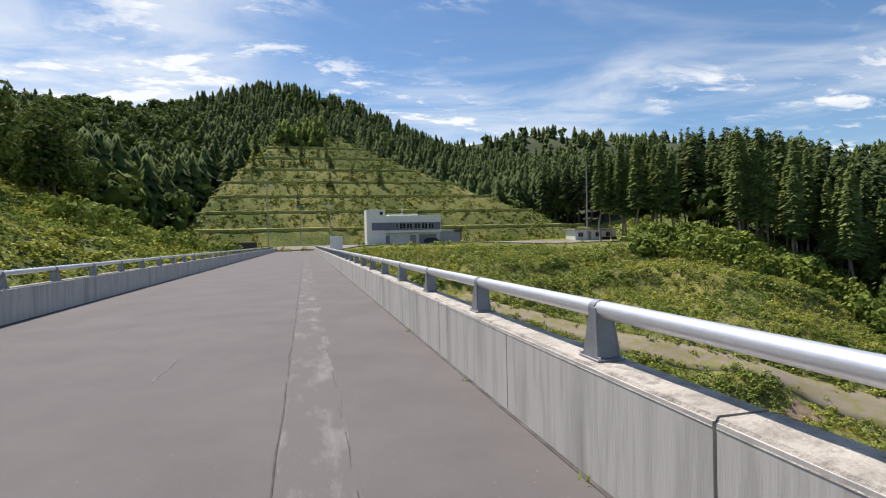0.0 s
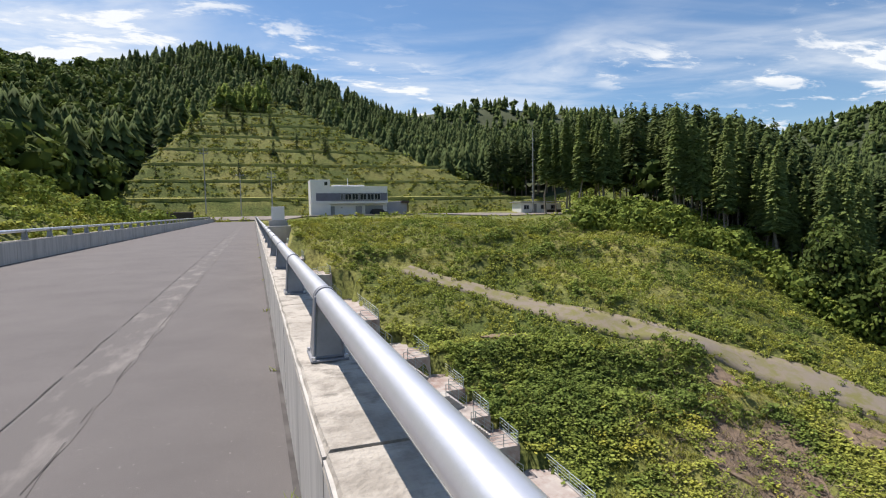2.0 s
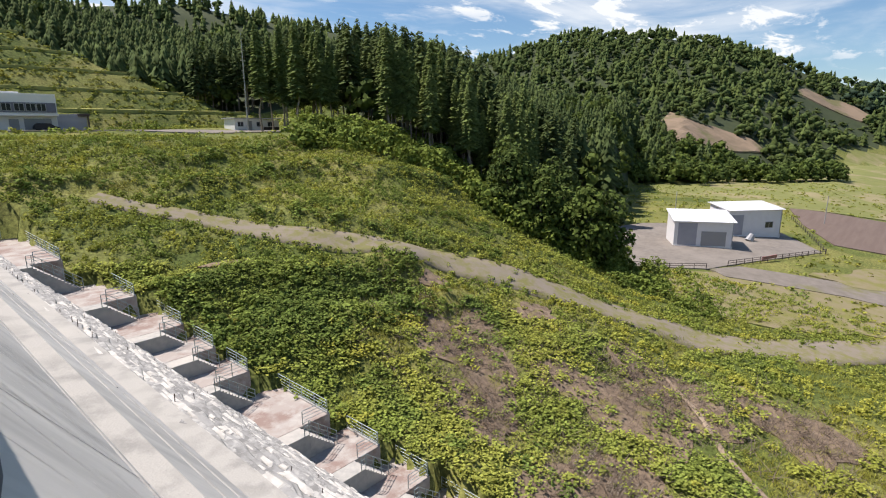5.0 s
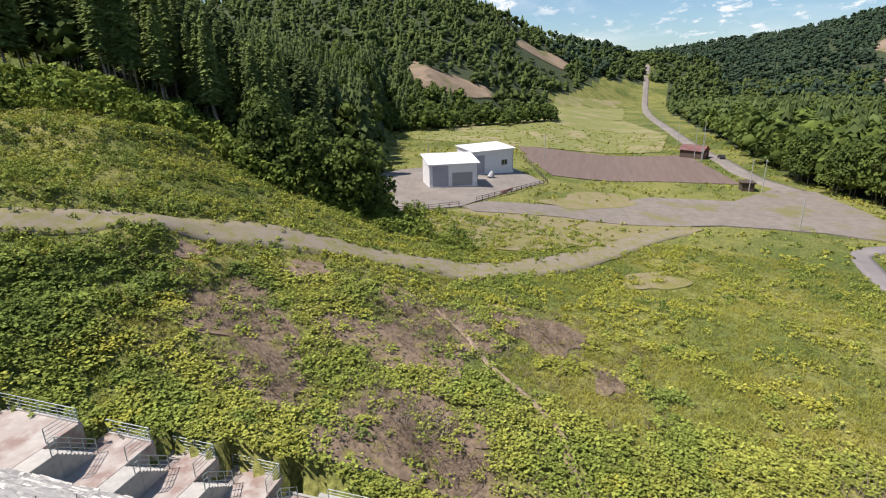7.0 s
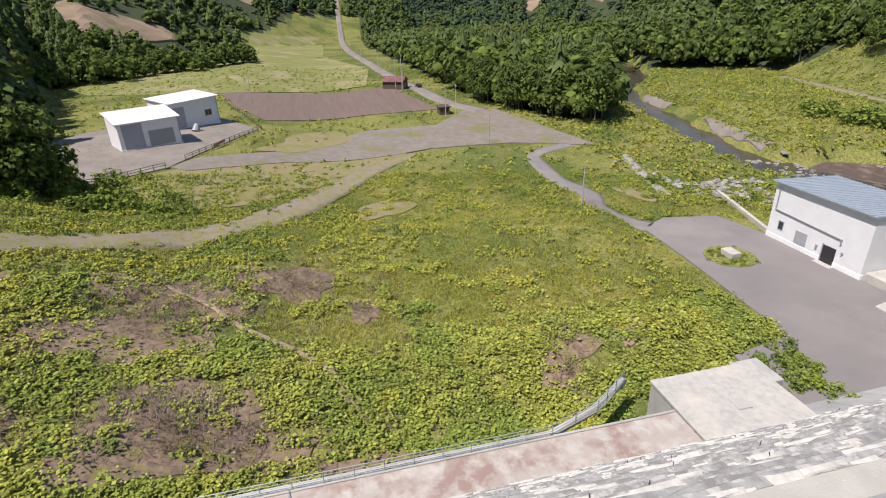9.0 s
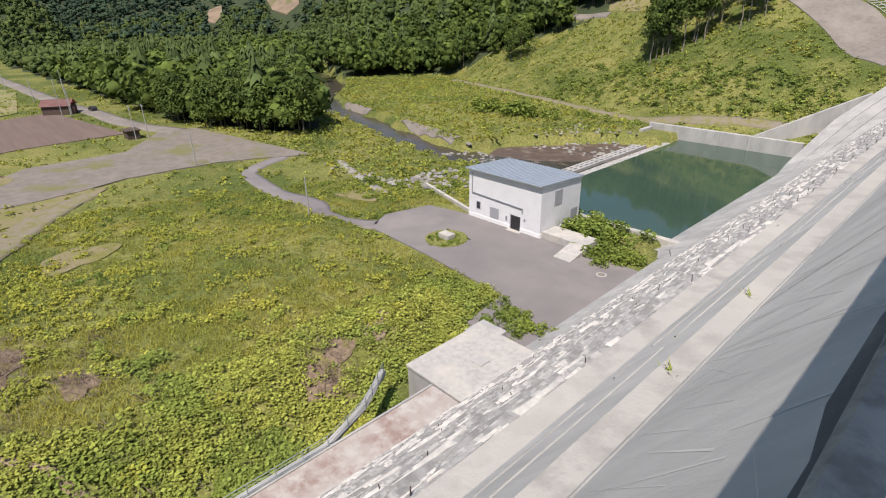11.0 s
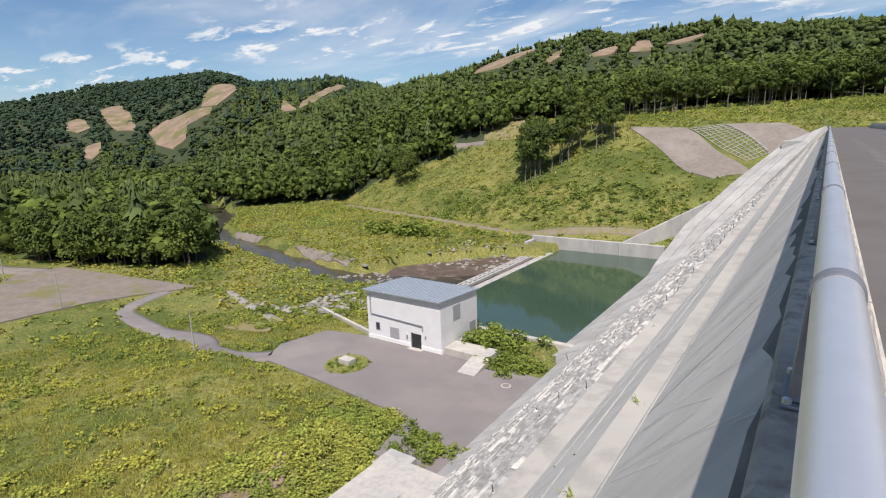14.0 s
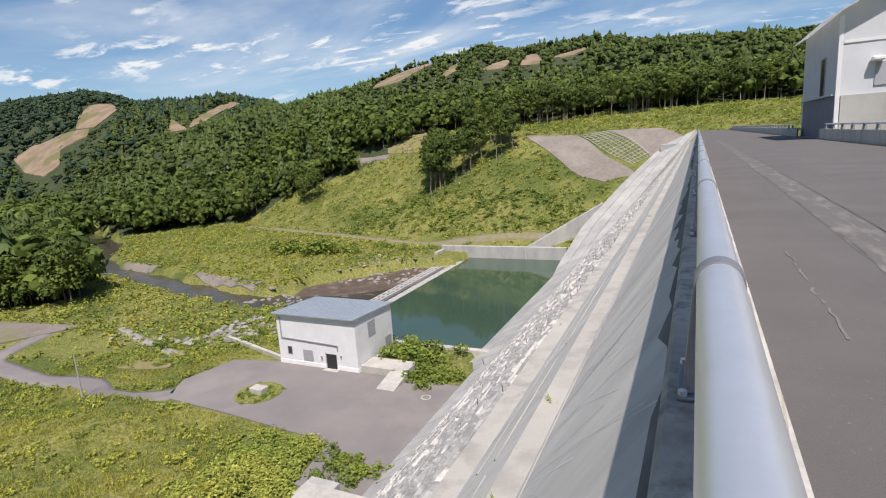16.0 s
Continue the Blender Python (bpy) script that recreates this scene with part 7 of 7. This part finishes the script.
# -- single trees --
def tree_kind(kind, h, seed):
    low_ = 0.5 if kind == "tall" else 0.22
    if kind == "conifer":
        tv, tf = conifer_mesh(h, seed, int(h * 3.0), 13, bare=0.36 if h > 12 else 0.04, slim=0.098 if h > 12 else 0.26, fine=0.7)
        mat = M_LARCH if h > 12 else M_CONIFER
    else:
        tv, tf = broad_mesh(h, h * (0.25 if kind == "tall" else 0.36), seed, 18, 52, 0.46 if h > 8 else 0.25, low_, True, 0.32)
        mat = M_BROAD
    crown = bpy.data.meshes.new("crown")
    crown.from_pydata([tuple(p) for p in tv], [], [tuple(int(i_) for i_ in f) for f in tf])
    crown.materials.append(mat)
    tb = trunk_mesh(h * 0.94, 0.008 * h + 0.05, seed, 0 if kind == "conifer" else 7, h * 0.36)
    trunk = bpy.data.meshes.new("trunk")
    tb.to_mesh(trunk)
    tb.free()
    trunk.materials.append(M_PALEBARK if kind != "broad" and h > 12 else M_BARK)
    return crown, trunk


def plant(kinds, x, y, k, scale, turn, label, category, group, name):
    t_ = empty(name, Matrix.Translation((x, y, ground_z(x, y) - 0.2)) @ Matrix.Rotation(turn, 4, 'Z') @ Matrix.Scale(scale, 4))
    for me in kinds[k]:
        o = new(me.name.split(".")[0], me)
        o.parent = t_
    return tagged(t_, label, category, group)


TALL = [tree_kind("conifer", h, s) for h, s in ((21, 71), (23, 72), (19, 73), (24, 74))]
rng = np.random.RandomState(81)
n = 0
while n < 92:
    a, d = radians(rng.uniform(30, 58)), rng.uniform(111, 140)
    x, y = d * math.sin(a), d * math.cos(a)
    if math.degrees(a) < 42 and d < 126:
        continue
    plant(TALL, x, y, rng.randint(4), rng.uniform(0.84, 1.04), rng.uniform(0, 6.28), "tall slender conifer with a bare lower trunk", "tree", "tall conifers at the forest edge", "conifer_tree")
    n += 1
BROADS = [tree_kind("broad", h, s) for h, s in ((15, 91), (17, 92), (13, 93), (10, 94))]
EDGE = [tree_kind("tall", h, s) for h, s in ((18, 95), (20, 96), (16, 97))]
for i in range(30):
    a, d = radians(rng.uniform(153.5, 163.0)), rng.uniform(205, 224)
    plant(EDGE, d * math.sin(a), d * math.cos(a), rng.randint(3), rng.uniform(0.8, 1.1), rng.uniform(0, 6.28), "tall leafy tree in the clump on the far bank", "tree", "tree clump on the far bank", "broadleaf_tree")
for i in range(40):
    a, d = radians(rng.uniform(55, 66)), rng.uniform(98, 118)
    x, y = d * math.sin(a), d * math.cos(a)
    if not open_ground(np.array([x]), np.array([y]))[0] or y < 40:
        continue
    plant(BROADS, x, y, rng.randint(4), rng.uniform(0.7, 1.05), rng.uniform(0, 6.28), "leafy tree at the foot of the conifer wood", "tree", "trees at the forest foot", "broadleaf_tree")
for i in range(46):
    k = rng.rand()
    x, y = 141 + 45 * k + rng.uniform(-3, 5), -82 - 14 * k + rng.uniform(-2, 14)
    plant(BROADS, x, y, rng.randint(3), rng.uniform(0.9, 1.2), rng.uniform(0, 6.28), "full leafy tree on the river bank", "tree", "trees along the river", "broadleaf_tree")
for i in range(24):
    k = rng.rand()
    x, y = 150 + 45 * k + rng.uniform(-4, 4), -72 + 14 * k + rng.uniform(-6, 4)
    plant(BROADS, x, y, rng.randint(3), rng.uniform(0.85, 1.1), rng.uniform(0, 6.28), "full leafy tree by the gravel place", "tree", "trees by the gravel place", "broadleaf_tree")
EDGE_LINE = [(150, -231), (128, -238), (104, -234), (84, -234), (64, -236), (43, -239), (22, -248), (5, -254), (-14, -260), (-34, -262)]
for i in range(84):
    k = rng.uniform(0, len(EDGE_LINE) - 1.001)
    (xa, ya), (xb, yb) = EDGE_LINE[int(k)], EDGE_LINE[int(k) + 1]
    x, y = xa + (xb - xa) * (k % 1) + rng.uniform(-2, 2), ya + (yb - ya) * (k % 1) - rng.uniform(0, 10)
    if 106 < x < 142 and y > -248:
        y -= 18
    plant(EDGE, x, y, rng.randint(3), rng.uniform(0.7, 1.0), rng.uniform(0, 6.28), "tall leafy tree with a bare trunk at the wood's edge", "tree", "trees at the far wood's edge", "broadleaf_tree")
for x, y in ((178, -214), (186, -211), (171, -206), (195, -216), (163, -203), (204, -208), (212, -206)):
    plant(BROADS, x, y, rng.randint(4), rng.uniform(0.9, 1.1), rng.uniform(0, 6.28), "full leafy tree at the far bank meadow", "tree", "trees at the far bank meadow", "broadleaf_tree")
for i in range(22):
    x, y = rng.uniform(-62, -34), rng.uniform(62, 112)
    if x > -24 - 0.22 * (y - 60) - 6:
        continue
    plant(BROADS, x, y, rng.randint(4), rng.uniform(0.7, 1.0), rng.uniform(0, 6.28), "leafy tree on the bank above the reservoir", "tree", "trees above the reservoir", "broadleaf_tree")
# pale strips on the cut slope's benches, raised so the camera sees their edges
for k in range(1, 9):
    yb = 138 + (5.2 * k - 0.5) / 0.56
    kk = (yb - 138) / 82
    if kk > 0.95:
        break
    xl, xr = -34 + 26 * kk ** 1.6 + 1, 100 - 92 * kk ** 0.72 - 2
    strip("bench", [(xl + (xr - xl) * q / 12, yb + 1.3) for q in range(13)], 2.6, M_BENCH, lift=0.5, label="pale grassy strip raised along a bench of the terraced slope", category="terrace", step=3.0)
SAPS = [tree_kind("conifer", h, s) for h, s in ((3.2, 101), (4.4, 102), (2.4, 103))]
n = 0
while n < 60:
    y = rng.uniform(146, 216)
    k = (y - 138) / 82
    x = rng.uniform(-34 + 26 * k ** 1.6 + 3, 100 - 92 * k ** 0.72 - 3)
    if rng.rand() > 0.10 + 1.2 * k * k or x > 40:
        continue
    plant(SAPS, x, y, rng.randint(3), rng.uniform(0.8, 1.6), rng.uniform(0, 6.28), "young conifer on the terraced slope", "tree", "young conifers on the terraces", "conifer_sapling")
    n += 1

# -- bushes --
DARK_BANK = [(17, 53), (28, 54), (37, 49), (48, 47), (42, 39), (36, 40), (27, 39), (20, 40)]
BUSH = [broad_mesh(1.0, 0.72, s, 7, 14, 0.12, 0.12, True, 0.35) for s in (111, 112, 113)]
BUSH_LOW = [broad_mesh(1.0, 0.72, s, 4, 12, 0.15, 0.12, True, 0.35) for s in (114, 115, 116)]
x, y, rng = sample(60, 150, 20, 76, 1.75, 121)
d1 = in_poly(x, y, [(60, 94), (70, 100), (86, 101), (100, 96), (112, 78), (112, 55), (102, 42), (94, 36), (86, 44), (79, 54), (74, 66), (66, 76), (59, 84)])
ok = d1 & open_ground(x, y)
rows = [rows_of(x[ok], y[ok], rng.uniform(1.9, 4.3, ok.sum()), rng.uniform(0.8, 1.15, ok.sum()), rng.uniform(0, 6.28, ok.sum()), rng.randint(0, 3, ok.sum()))]
for cx, cy, sx, sy, n, hmax in ((39, -70, 5.5, 3.4, 44, 2.6), (46, -71, 0.8, 1.5, 4, 2.2), (31.8, -41.2, 4.2, 2.6, 46, 1.3), (112, -141, 8, 4, 22, 4.6), (124, -139, 6, 4, 14, 4.0), (93, -150, 7, 3, 10, 2.2), (86, -62, 3, 2, 8, 1.4), (88, 25, 3, 5, 14, 2.0), (89, 34, 4, 6, 26, 2.6), (101, 35, 4, 5, 10, 2.2), (54.9, -52.4, 2.3, 2.3, 44, 0.75), (34, -63.5, 4.0, 2.2, 26, 1.8), (60, -78, 3, 2, 0, 1), (-2, 124, 0.1, 0.1, 0, 1),
                            (46, 62, 7, 1.6, 26, 1.1), (38, 78, 9, 1.2, 26, 0.9), (63, 55, 6, 1.4, 18, 1.0), (72, -70, 2, 3, 5, 1.6), (90, 128, 6, 3, 10, 2.6), (46, 128, 3, 4, 6, 2.0), (-22, 100, 4, 12, 22, 3.0), (-30, 84, 4, 12, 22, 3.4), (-18, 118, 3, 5, 10, 2.4)):
    xx, yy = cx + rng.normal(0, 0.6, n) * sx, cy + rng.normal(0, 0.6, n) * sy
    rows.append(rows_of(xx, yy, rng.uniform(0.6, 1.0, n) * hmax, rng.uniform(0.9, 1.3, n), rng.uniform(0, 6.28, n), rng.randint(0, 3, n), 0.15))
many("bushes", BUSH, np.concatenate(rows), M_BUSH, "thick green bushes on the banks", "bush")
rows_s = []
for line, up, wide in BANK_LINES:
    for (xa, ya), (xb, yb) in zip(line, line[1:]):
        m_ = int(math.hypot(xb - xa, yb - ya) * 2.6)
        k_ = rng.rand(m_)
        xx, yy = xa + (xb - xa) * k_ + rng.normal(0, 0.5, m_), ya + (yb - ya) * k_ - 1.2 + rng.normal(0, 0.7, m_)
        ok = (wave(xx, yy, 9, 135) > -0.35) & open_ground(xx, yy)
        m_ = ok.sum()
        rows_s.append(rows_of(xx[ok], yy[ok], rng.uniform(0.5, 1.15, m_), rng.uniform(1.0, 1.6, m_), rng.uniform(0, 6.28, m_), rng.randint(0, 3, m_), 0.15))
x, y, rng = sample(40, 66, 18, 50, 1.15, 136)
ok = in_poly(x, y, DARK_BANK) & open_ground(x, y) & (rng.rand(len(x)) < 0.7)
rows_s.append(rows_of(x[ok], y[ok], rng.uniform(0.6, 1.3, ok.sum()), rng.uniform(0.9, 1.4, ok.sum()), rng.uniform(0, 6.28, ok.sum()), rng.randint(0, 3, ok.sum()), 0.2))
many("scarp_shrubs", BUSH_LOW, np.concatenate(rows_s), M_KUDZU, "dark leafy scrub along the grassy scarps", "bush")
SHRUB_ROW = [(260, 108), (280, 92), (300, 74), (325, 50), (345, 32)]
rows_s = []
for (xa, ya), (xb, yb) in zip(SHRUB_ROW, SHRUB_ROW[1:]):
    k_ = rng.rand(26)
    xx, yy = xa + (xb - xa) * k_ + rng.normal(0, 4, 26), ya + (yb - ya) * k_ + rng.normal(0, 4, 26)
    rows_s.append(rows_of(xx, yy, rng.uniform(6, 12, 26), rng.uniform(0.9, 1.3, 26), rng.uniform(0, 6.28, 26), rng.randint(0, 4, 26)))
many("field_hedge", BRO, np.concatenate(rows_s), M_BROAD, "row of leafy trees and shrubs behind the field", "hedge")
x, y, rng = sample(155, 235, 135, 170, 1.7, 133)
ok = in_poly(x, y, [(30, -163), (59, -159), (88, -166), (122, -171), (138, -182), (114, -188), (92, -186), (76, -183), (50, -176), (32, -174)]) & open_ground(x, y) & (wave(x, y, 14, 134) > -0.3)
rows_s = rows_of(x[ok], y[ok], rng.uniform(0.8, 2.0, ok.sum()), rng.uniform(0.9, 1.5, ok.sum()), rng.uniform(0, 6.28, ok.sum()), rng.randint(0, 3, ok.sum()))
many("bank_shrubs", BUSH_LOW, rows_s, M_KUDZU, "low dark green shrubs on the far bank", "bush")
# young grove at the head of the terraces
x, y, rng = sample(195, 245, -8, 6, 2.6, 131)
ok = (y > 205) & (x > -24) & (x < 8)
rows = rows_of(x[ok], y[ok], rng.uniform(4, 9, ok.sum()), rng.uniform(1.2, 1.6, ok.sum()), rng.uniform(0, 6.28, ok.sum()), rng.randint(0, 4, ok.sum()))
many("young_grove", CON, rows, M_BUSH, "grove of young conifers above the terraces", "grove")

# much darker green ground under the woods and about the landslide scars
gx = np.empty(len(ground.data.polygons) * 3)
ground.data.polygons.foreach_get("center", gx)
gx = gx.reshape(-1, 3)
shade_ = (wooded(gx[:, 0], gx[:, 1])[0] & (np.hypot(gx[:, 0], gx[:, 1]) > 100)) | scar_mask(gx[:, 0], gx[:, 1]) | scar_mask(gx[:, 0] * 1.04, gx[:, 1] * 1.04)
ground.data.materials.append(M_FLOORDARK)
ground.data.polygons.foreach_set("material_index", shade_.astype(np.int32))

# -- weeds and grass --
def leaf_template(seed, n_leaf, size, height, simple=False):
    """A weed: round leaves on short stalks at different heights."""
    rng_ = np.random.RandomState(seed)
    V_, F_ = [], []
    for i_ in range(n_leaf):
        c = np.array([rng_.normal(0, size * 2.0), rng_.normal(0, size * 2.0), height * rng_.uniform(0.35, 1.0)])
        n_ = np.array([rng_.normal(0, 0.3), rng_.normal(0, 0.3), 1.0])
        n_ /= np.linalg.norm(n_)
        t1 = np.cross(n_, [0.3, 1, 0])
        t1 /= np.linalg.norm(t1)
        t2 = np.cross(n_, t1)
        s_ = size * rng_.uniform(0.6, 1.25)
        b0 = len(V_)
        if simple:
            V_ += [c - t1 * s_, c - t2 * s_ * 0.9, c + t1 * s_, c + t2 * s_ * 0.9]
            F_ += [(b0, b0 + 1, b0 + 2), (b0, b0 + 2, b0 + 3)]
            continue
        V_.append(c - n_ * 0.12 * s_)
        for q in range(6):
            a = q * 6.283 / 6 + rng_.uniform(-0.2, 0.2)
            V_.append(c + (t1 * math.cos(a) + t2 * math.sin(a)) * s_ * rng_.uniform(0.85, 1.1))
        F_ += [(b0, b0 + 1 + q, b0 + 1 + (q + 1) % 6) for q in range(6)]
    return np.array(V_), np.array(F_)


def tuft_template(seed, blades, height, width):
    rng_ = np.random.RandomState(seed)
    V_, F_ = [], []
    for i_ in range(blades):
        a, l_ = rng_.uniform(0, 6.283), rng_.uniform(0.4, 1.5)
        x, y = rng_.normal(0, width), rng_.normal(0, width)
        h = height * rng_.uniform(0.55, 1.1)
        w_ = 0.10 * height
        b0 = len(V_)
        V_ += [(x - w_ * math.sin(a), y + w_ * math.cos(a), 0), (x + w_ * math.sin(a), y - w_ * math.cos(a), 0), (x + l_ * h * math.cos(a), y + l_ * h * math.sin(a), h)]
        F_.append((b0, b0 + 1, b0 + 2))
    return np.array(V_), np.array(F_)


LEAF = [leaf_template(s, 18, 0.125, 0.5, True) for s in (141, 142, 143, 144)]
LEAF_MID = [broad_mesh(0.5, 0.58, s, 3, 7, 0.125, 0.1, True, 0.45) for s in (145, 146, 147)]
LEAF_FAR = [broad_mesh(0.65, 0.9, s, 3, 5, 0.24, 0.05, True, 0.4) for s in (151, 152)]
TUFT = [tuft_template(s, 14, 0.32, 0.26) for s in (161, 162, 163)]
TUFT_FAR = [broad_mesh(0.3, 0.9, s, 2, 5, 0.30, 0.05, True, 0.35) for s in (171, 172)]
def in_patch(x, y, zone):
    """How far out a point lies in a turned ellipse: 1 at its rim."""
    cx, cy, rx, ry, turn = zone
    c, s_ = math.cos(radians(turn)), math.sin(radians(turn))
    u_, v_ = (x - cx) * c + (y - cy) * s_, -(x - cx) * s_ + (y - cy) * c
    return (u_ / rx) ** 2 + (v_ / ry) ** 2
def clear_bare(x, y):
    ok_ = np.ones(len(x), bool)
    for zone in THIN:
        ok_ &= in_patch(x, y, zone) + 0.5 * wave(x, y, 6, 49) > rng.uniform(-1.2, 1.1, len(x))
    for zone in DEAD_ZONES:
        e = in_patch(x, y, zone) + 0.35 * wave(x, y, 3.5, 48)
        ok_ &= (e > 1.2) | (rng.rand(len(x)) < 0.2)
    return ok_
YELLOW_BANK = [(60, -3), (67, 2), (82, -2), (106, -8), (113, -20), (96, -19), (86, -22), (74, -14), (66, -12)]
def weeds(r0, r1, az0, az1, gap, seed, leafy_t, tuft_t, names, keep_wood=False):
    x, y, rng_ = sample(r0, r1, az0, az1, gap, seed)
    ok_ = open_ground(x, y) & clear_bare(x, y) & ((np.hypot(x, y) < 110) | ~wooded(x, y)[0])
    mown = (np.hypot(x, y) > 110) & (y > -62) & (y < 120) & (x > 0)
    ok_ &= ~mown | (rng_.rand(len(x)) < 0.2)
    x, y = x[ok_], y[ok_]
    lush = wave(x, y, 16, 201) + 0.6 * wave(x, y, 6, 202)
    meadow = (x > 44) & (y < 8) & (y > -40) & (x < 80)
    bank = (y < 30) & (x < 46)
    far_bank = (y < -135) & (wave(x, y, 45, 205) > -0.1)
    lush = lush + 0.9 * bank - 0.75 * meadow + 0.6 * far_bank
    u_ = rng_.rand(len(x))
    left_bank = (y > 8) & (x < 130)
    kind = np.where(lush + 0.5 * (u_ - 0.5) + 0.8 * left_bank > 0.1, 0, 1)
    kind = np.where(terrace_mask(x, y) > 0.02, np.where(u_ < 0.12, 0, 1), kind)
    dark = ((wave(x, y, 20, 203) + 0.4 * wave(x, y, 5, 204)) > (0.75 if r1 < 200 else 1.1)) | (in_poly(x, y, DARK_BANK) & (wave(x, y, 4, 206) > -0.9))
    yellow = (wave(x, y, 12, 207) + 0.7 * wave(x, y, 4, 208) + 1.3 * in_poly(x, y, YELLOW_BANK) - 0.35 * (y > 40) - 0.7 * bank - 0.9 * (np.hypot(x, y) > 112)) > 0.45
    kind = np.where(yellow & meadow & (u_ < 0.6), 0, kind)
    n_ = len(x)
    for label, sel, tpl, mat, nm in (("bright green broad-leaved weeds", (kind == 0) & ~dark & ~yellow, leafy_t, M_WEED, names[0]), ("yellowing broad-leaved weeds in patches", (kind == 0) & yellow & ~dark, leafy_t, M_YELLOW, names[0].replace("broad", "yellow")), ("dark green climbing weeds", (kind == 0) & dark, leafy_t, M_KUDZU, names[1]), ("yellow-green long meadow grass", kind == 1, tuft_t, M_GRASS, names[2])):
        m_ = sel.sum()
        if m_:
            many(nm, tpl, np.stack([x[sel], y[sel], terrain(x[sel], y[sel]) - 0.12, rng_.uniform(0.6, 1.35, m_), rng_.uniform(0.8, 1.3, m_), rng_.uniform(0, 6.28, m_), rng_.randint(0, len(tpl), m_)], 1), mat, label, "weeds")
weeds(14, 62, -2, 150, 0.46, 211, LEAF, TUFT, ("broad_weeds", "dark_weeds", "meadow_grass"))
weeds(62, 110, -2, 150, 0.64, 212, LEAF_MID, TUFT, ("broad_weeds_middle", "dark_weeds_middle", "meadow_grass_middle"))
weeds(46, 110, -34, -2, 1.1, 214, LEAF_FAR, TUFT_FAR, ("broad_weeds_upstream", "dark_weeds_upstream", "bank_grass"))
weeds(110, 330, -34, 196, 1.6, 213, LEAF_FAR, TUFT_FAR, ("broad_weeds_far", "dark_weeds_far", "meadow_grass_far"))

# small weeds along the foot of the parapet, and dead stalks on the bare slope
PW = [tuft_template(s, 12, 0.10, 0.05) for s in (181, 182)]
rng = np.random.RandomState(301)
for yy in (2.35, 1.95, 4.9, 8.3, 12.4, -4.2, -9.0, 19.0, 27.0):
    tv, tf = PW[int(rng.randint(2))]
    o = arrays("parapet_weed", tv, tf, M_WEED)
    o.matrix_world = pose(PAR_IN - 0.05, yy, 0.0, 0, 0, rng.uniform(0, 360)) @ Matrix.Scale(rng.uniform(0.4, 0.75), 4)
    tagged(o, "small green weed at the foot of the parapet", "weed", "weeds along the parapet")
STALK = []
for s in (191, 192):
    bm = bmesh.new()
    rg = random.Random(s)
    for i in range(7):
        a, x, y = rg.uniform(0, 6.28), rg.uniform(-0.6, 0.6), rg.uniform(-0.6, 0.6)
        ln, ti = rg.uniform(0.5, 1.3), rg.uniform(0.3, 1.2)
        add_tube(bm, (x, y, 0), (x + ln * math.sin(ti) * math.cos(a), y + ln * math.sin(ti) * math.sin(a), ln * math.cos(ti)), 0.022, 0.01, sides=3, caps=False)
    bmesh.ops.triangulate(bm, faces=bm.faces[:])
    bm.verts.index_update()
    STALK.append((np.array([v_.co[:] for v_ in bm.verts]), np.array([[v_.index for v_ in f.verts] for f in bm.faces])))
    bm.free()
xs, ys = [], []
for cx, cy, rx, ry, turn in DEAD_ZONES[:8]:
    n = int(rx * ry * 5)
    xs.append(cx + rng.normal(0, 0.6, n) * rx)
    ys.append(cy + rng.normal(0, 0.6, n) * ry)
xs.append(rng.uniform(30, 60, 260))
ys.append(rng.uniform(-8, 42, 260))
x, y = np.concatenate(xs), np.concatenate(ys)
ok = open_ground(x, y)
x, y = x[ok], y[ok]
many("dead_stalks", STALK, np.stack([x, y, terrain(x, y) - 0.05, rng.uniform(0.7, 1.4, len(x)), np.ones(len(x)), rng.uniform(0, 6.28, len(x)), rng.randint(0, 2, len(x))], 1), M_TWIG, "dry brown stalks lying on the slope", "stalks")

# a strip of pale cut canes lying down the slope
n = 90
x0, y0 = rng.uniform(35.6, 36.6, n), rng.uniform(8.6, 18.0, n)
bm = bmesh.new()
for xa, ya in zip(x0, y0):
    ln, dy = rng.uniform(1.6, 3.8), rng.uniform(-0.25, 0.25)
    xb = xa + ln
    add_tube(bm, (xa, ya, ground_z(xa, ya) + 0.12), (xb, ya + dy, ground_z(xb, ya + dy) + rng.uniform(0.1, 0.3)), 0.02, 0.012, sides=3, caps=False)
tagged(part("cut_canes", bm, M_CANE), "pale cut canes lying down the slope", "stalks", kind="stuff")
# two weeds rooted on the ledge of the dam
for yy in (-6.5, -9.4, -31.0):
    tv, tf = PW[0]
    o = arrays("ledge_weed", tv, tf, M_WEED)
    o.matrix_world = pose(2.3, yy, -3.03) @ Matrix.Scale(1.3, 4)
    tagged(o, "small green weed rooted on the dam's ledge", "weed", "weeds on the dam ledge")
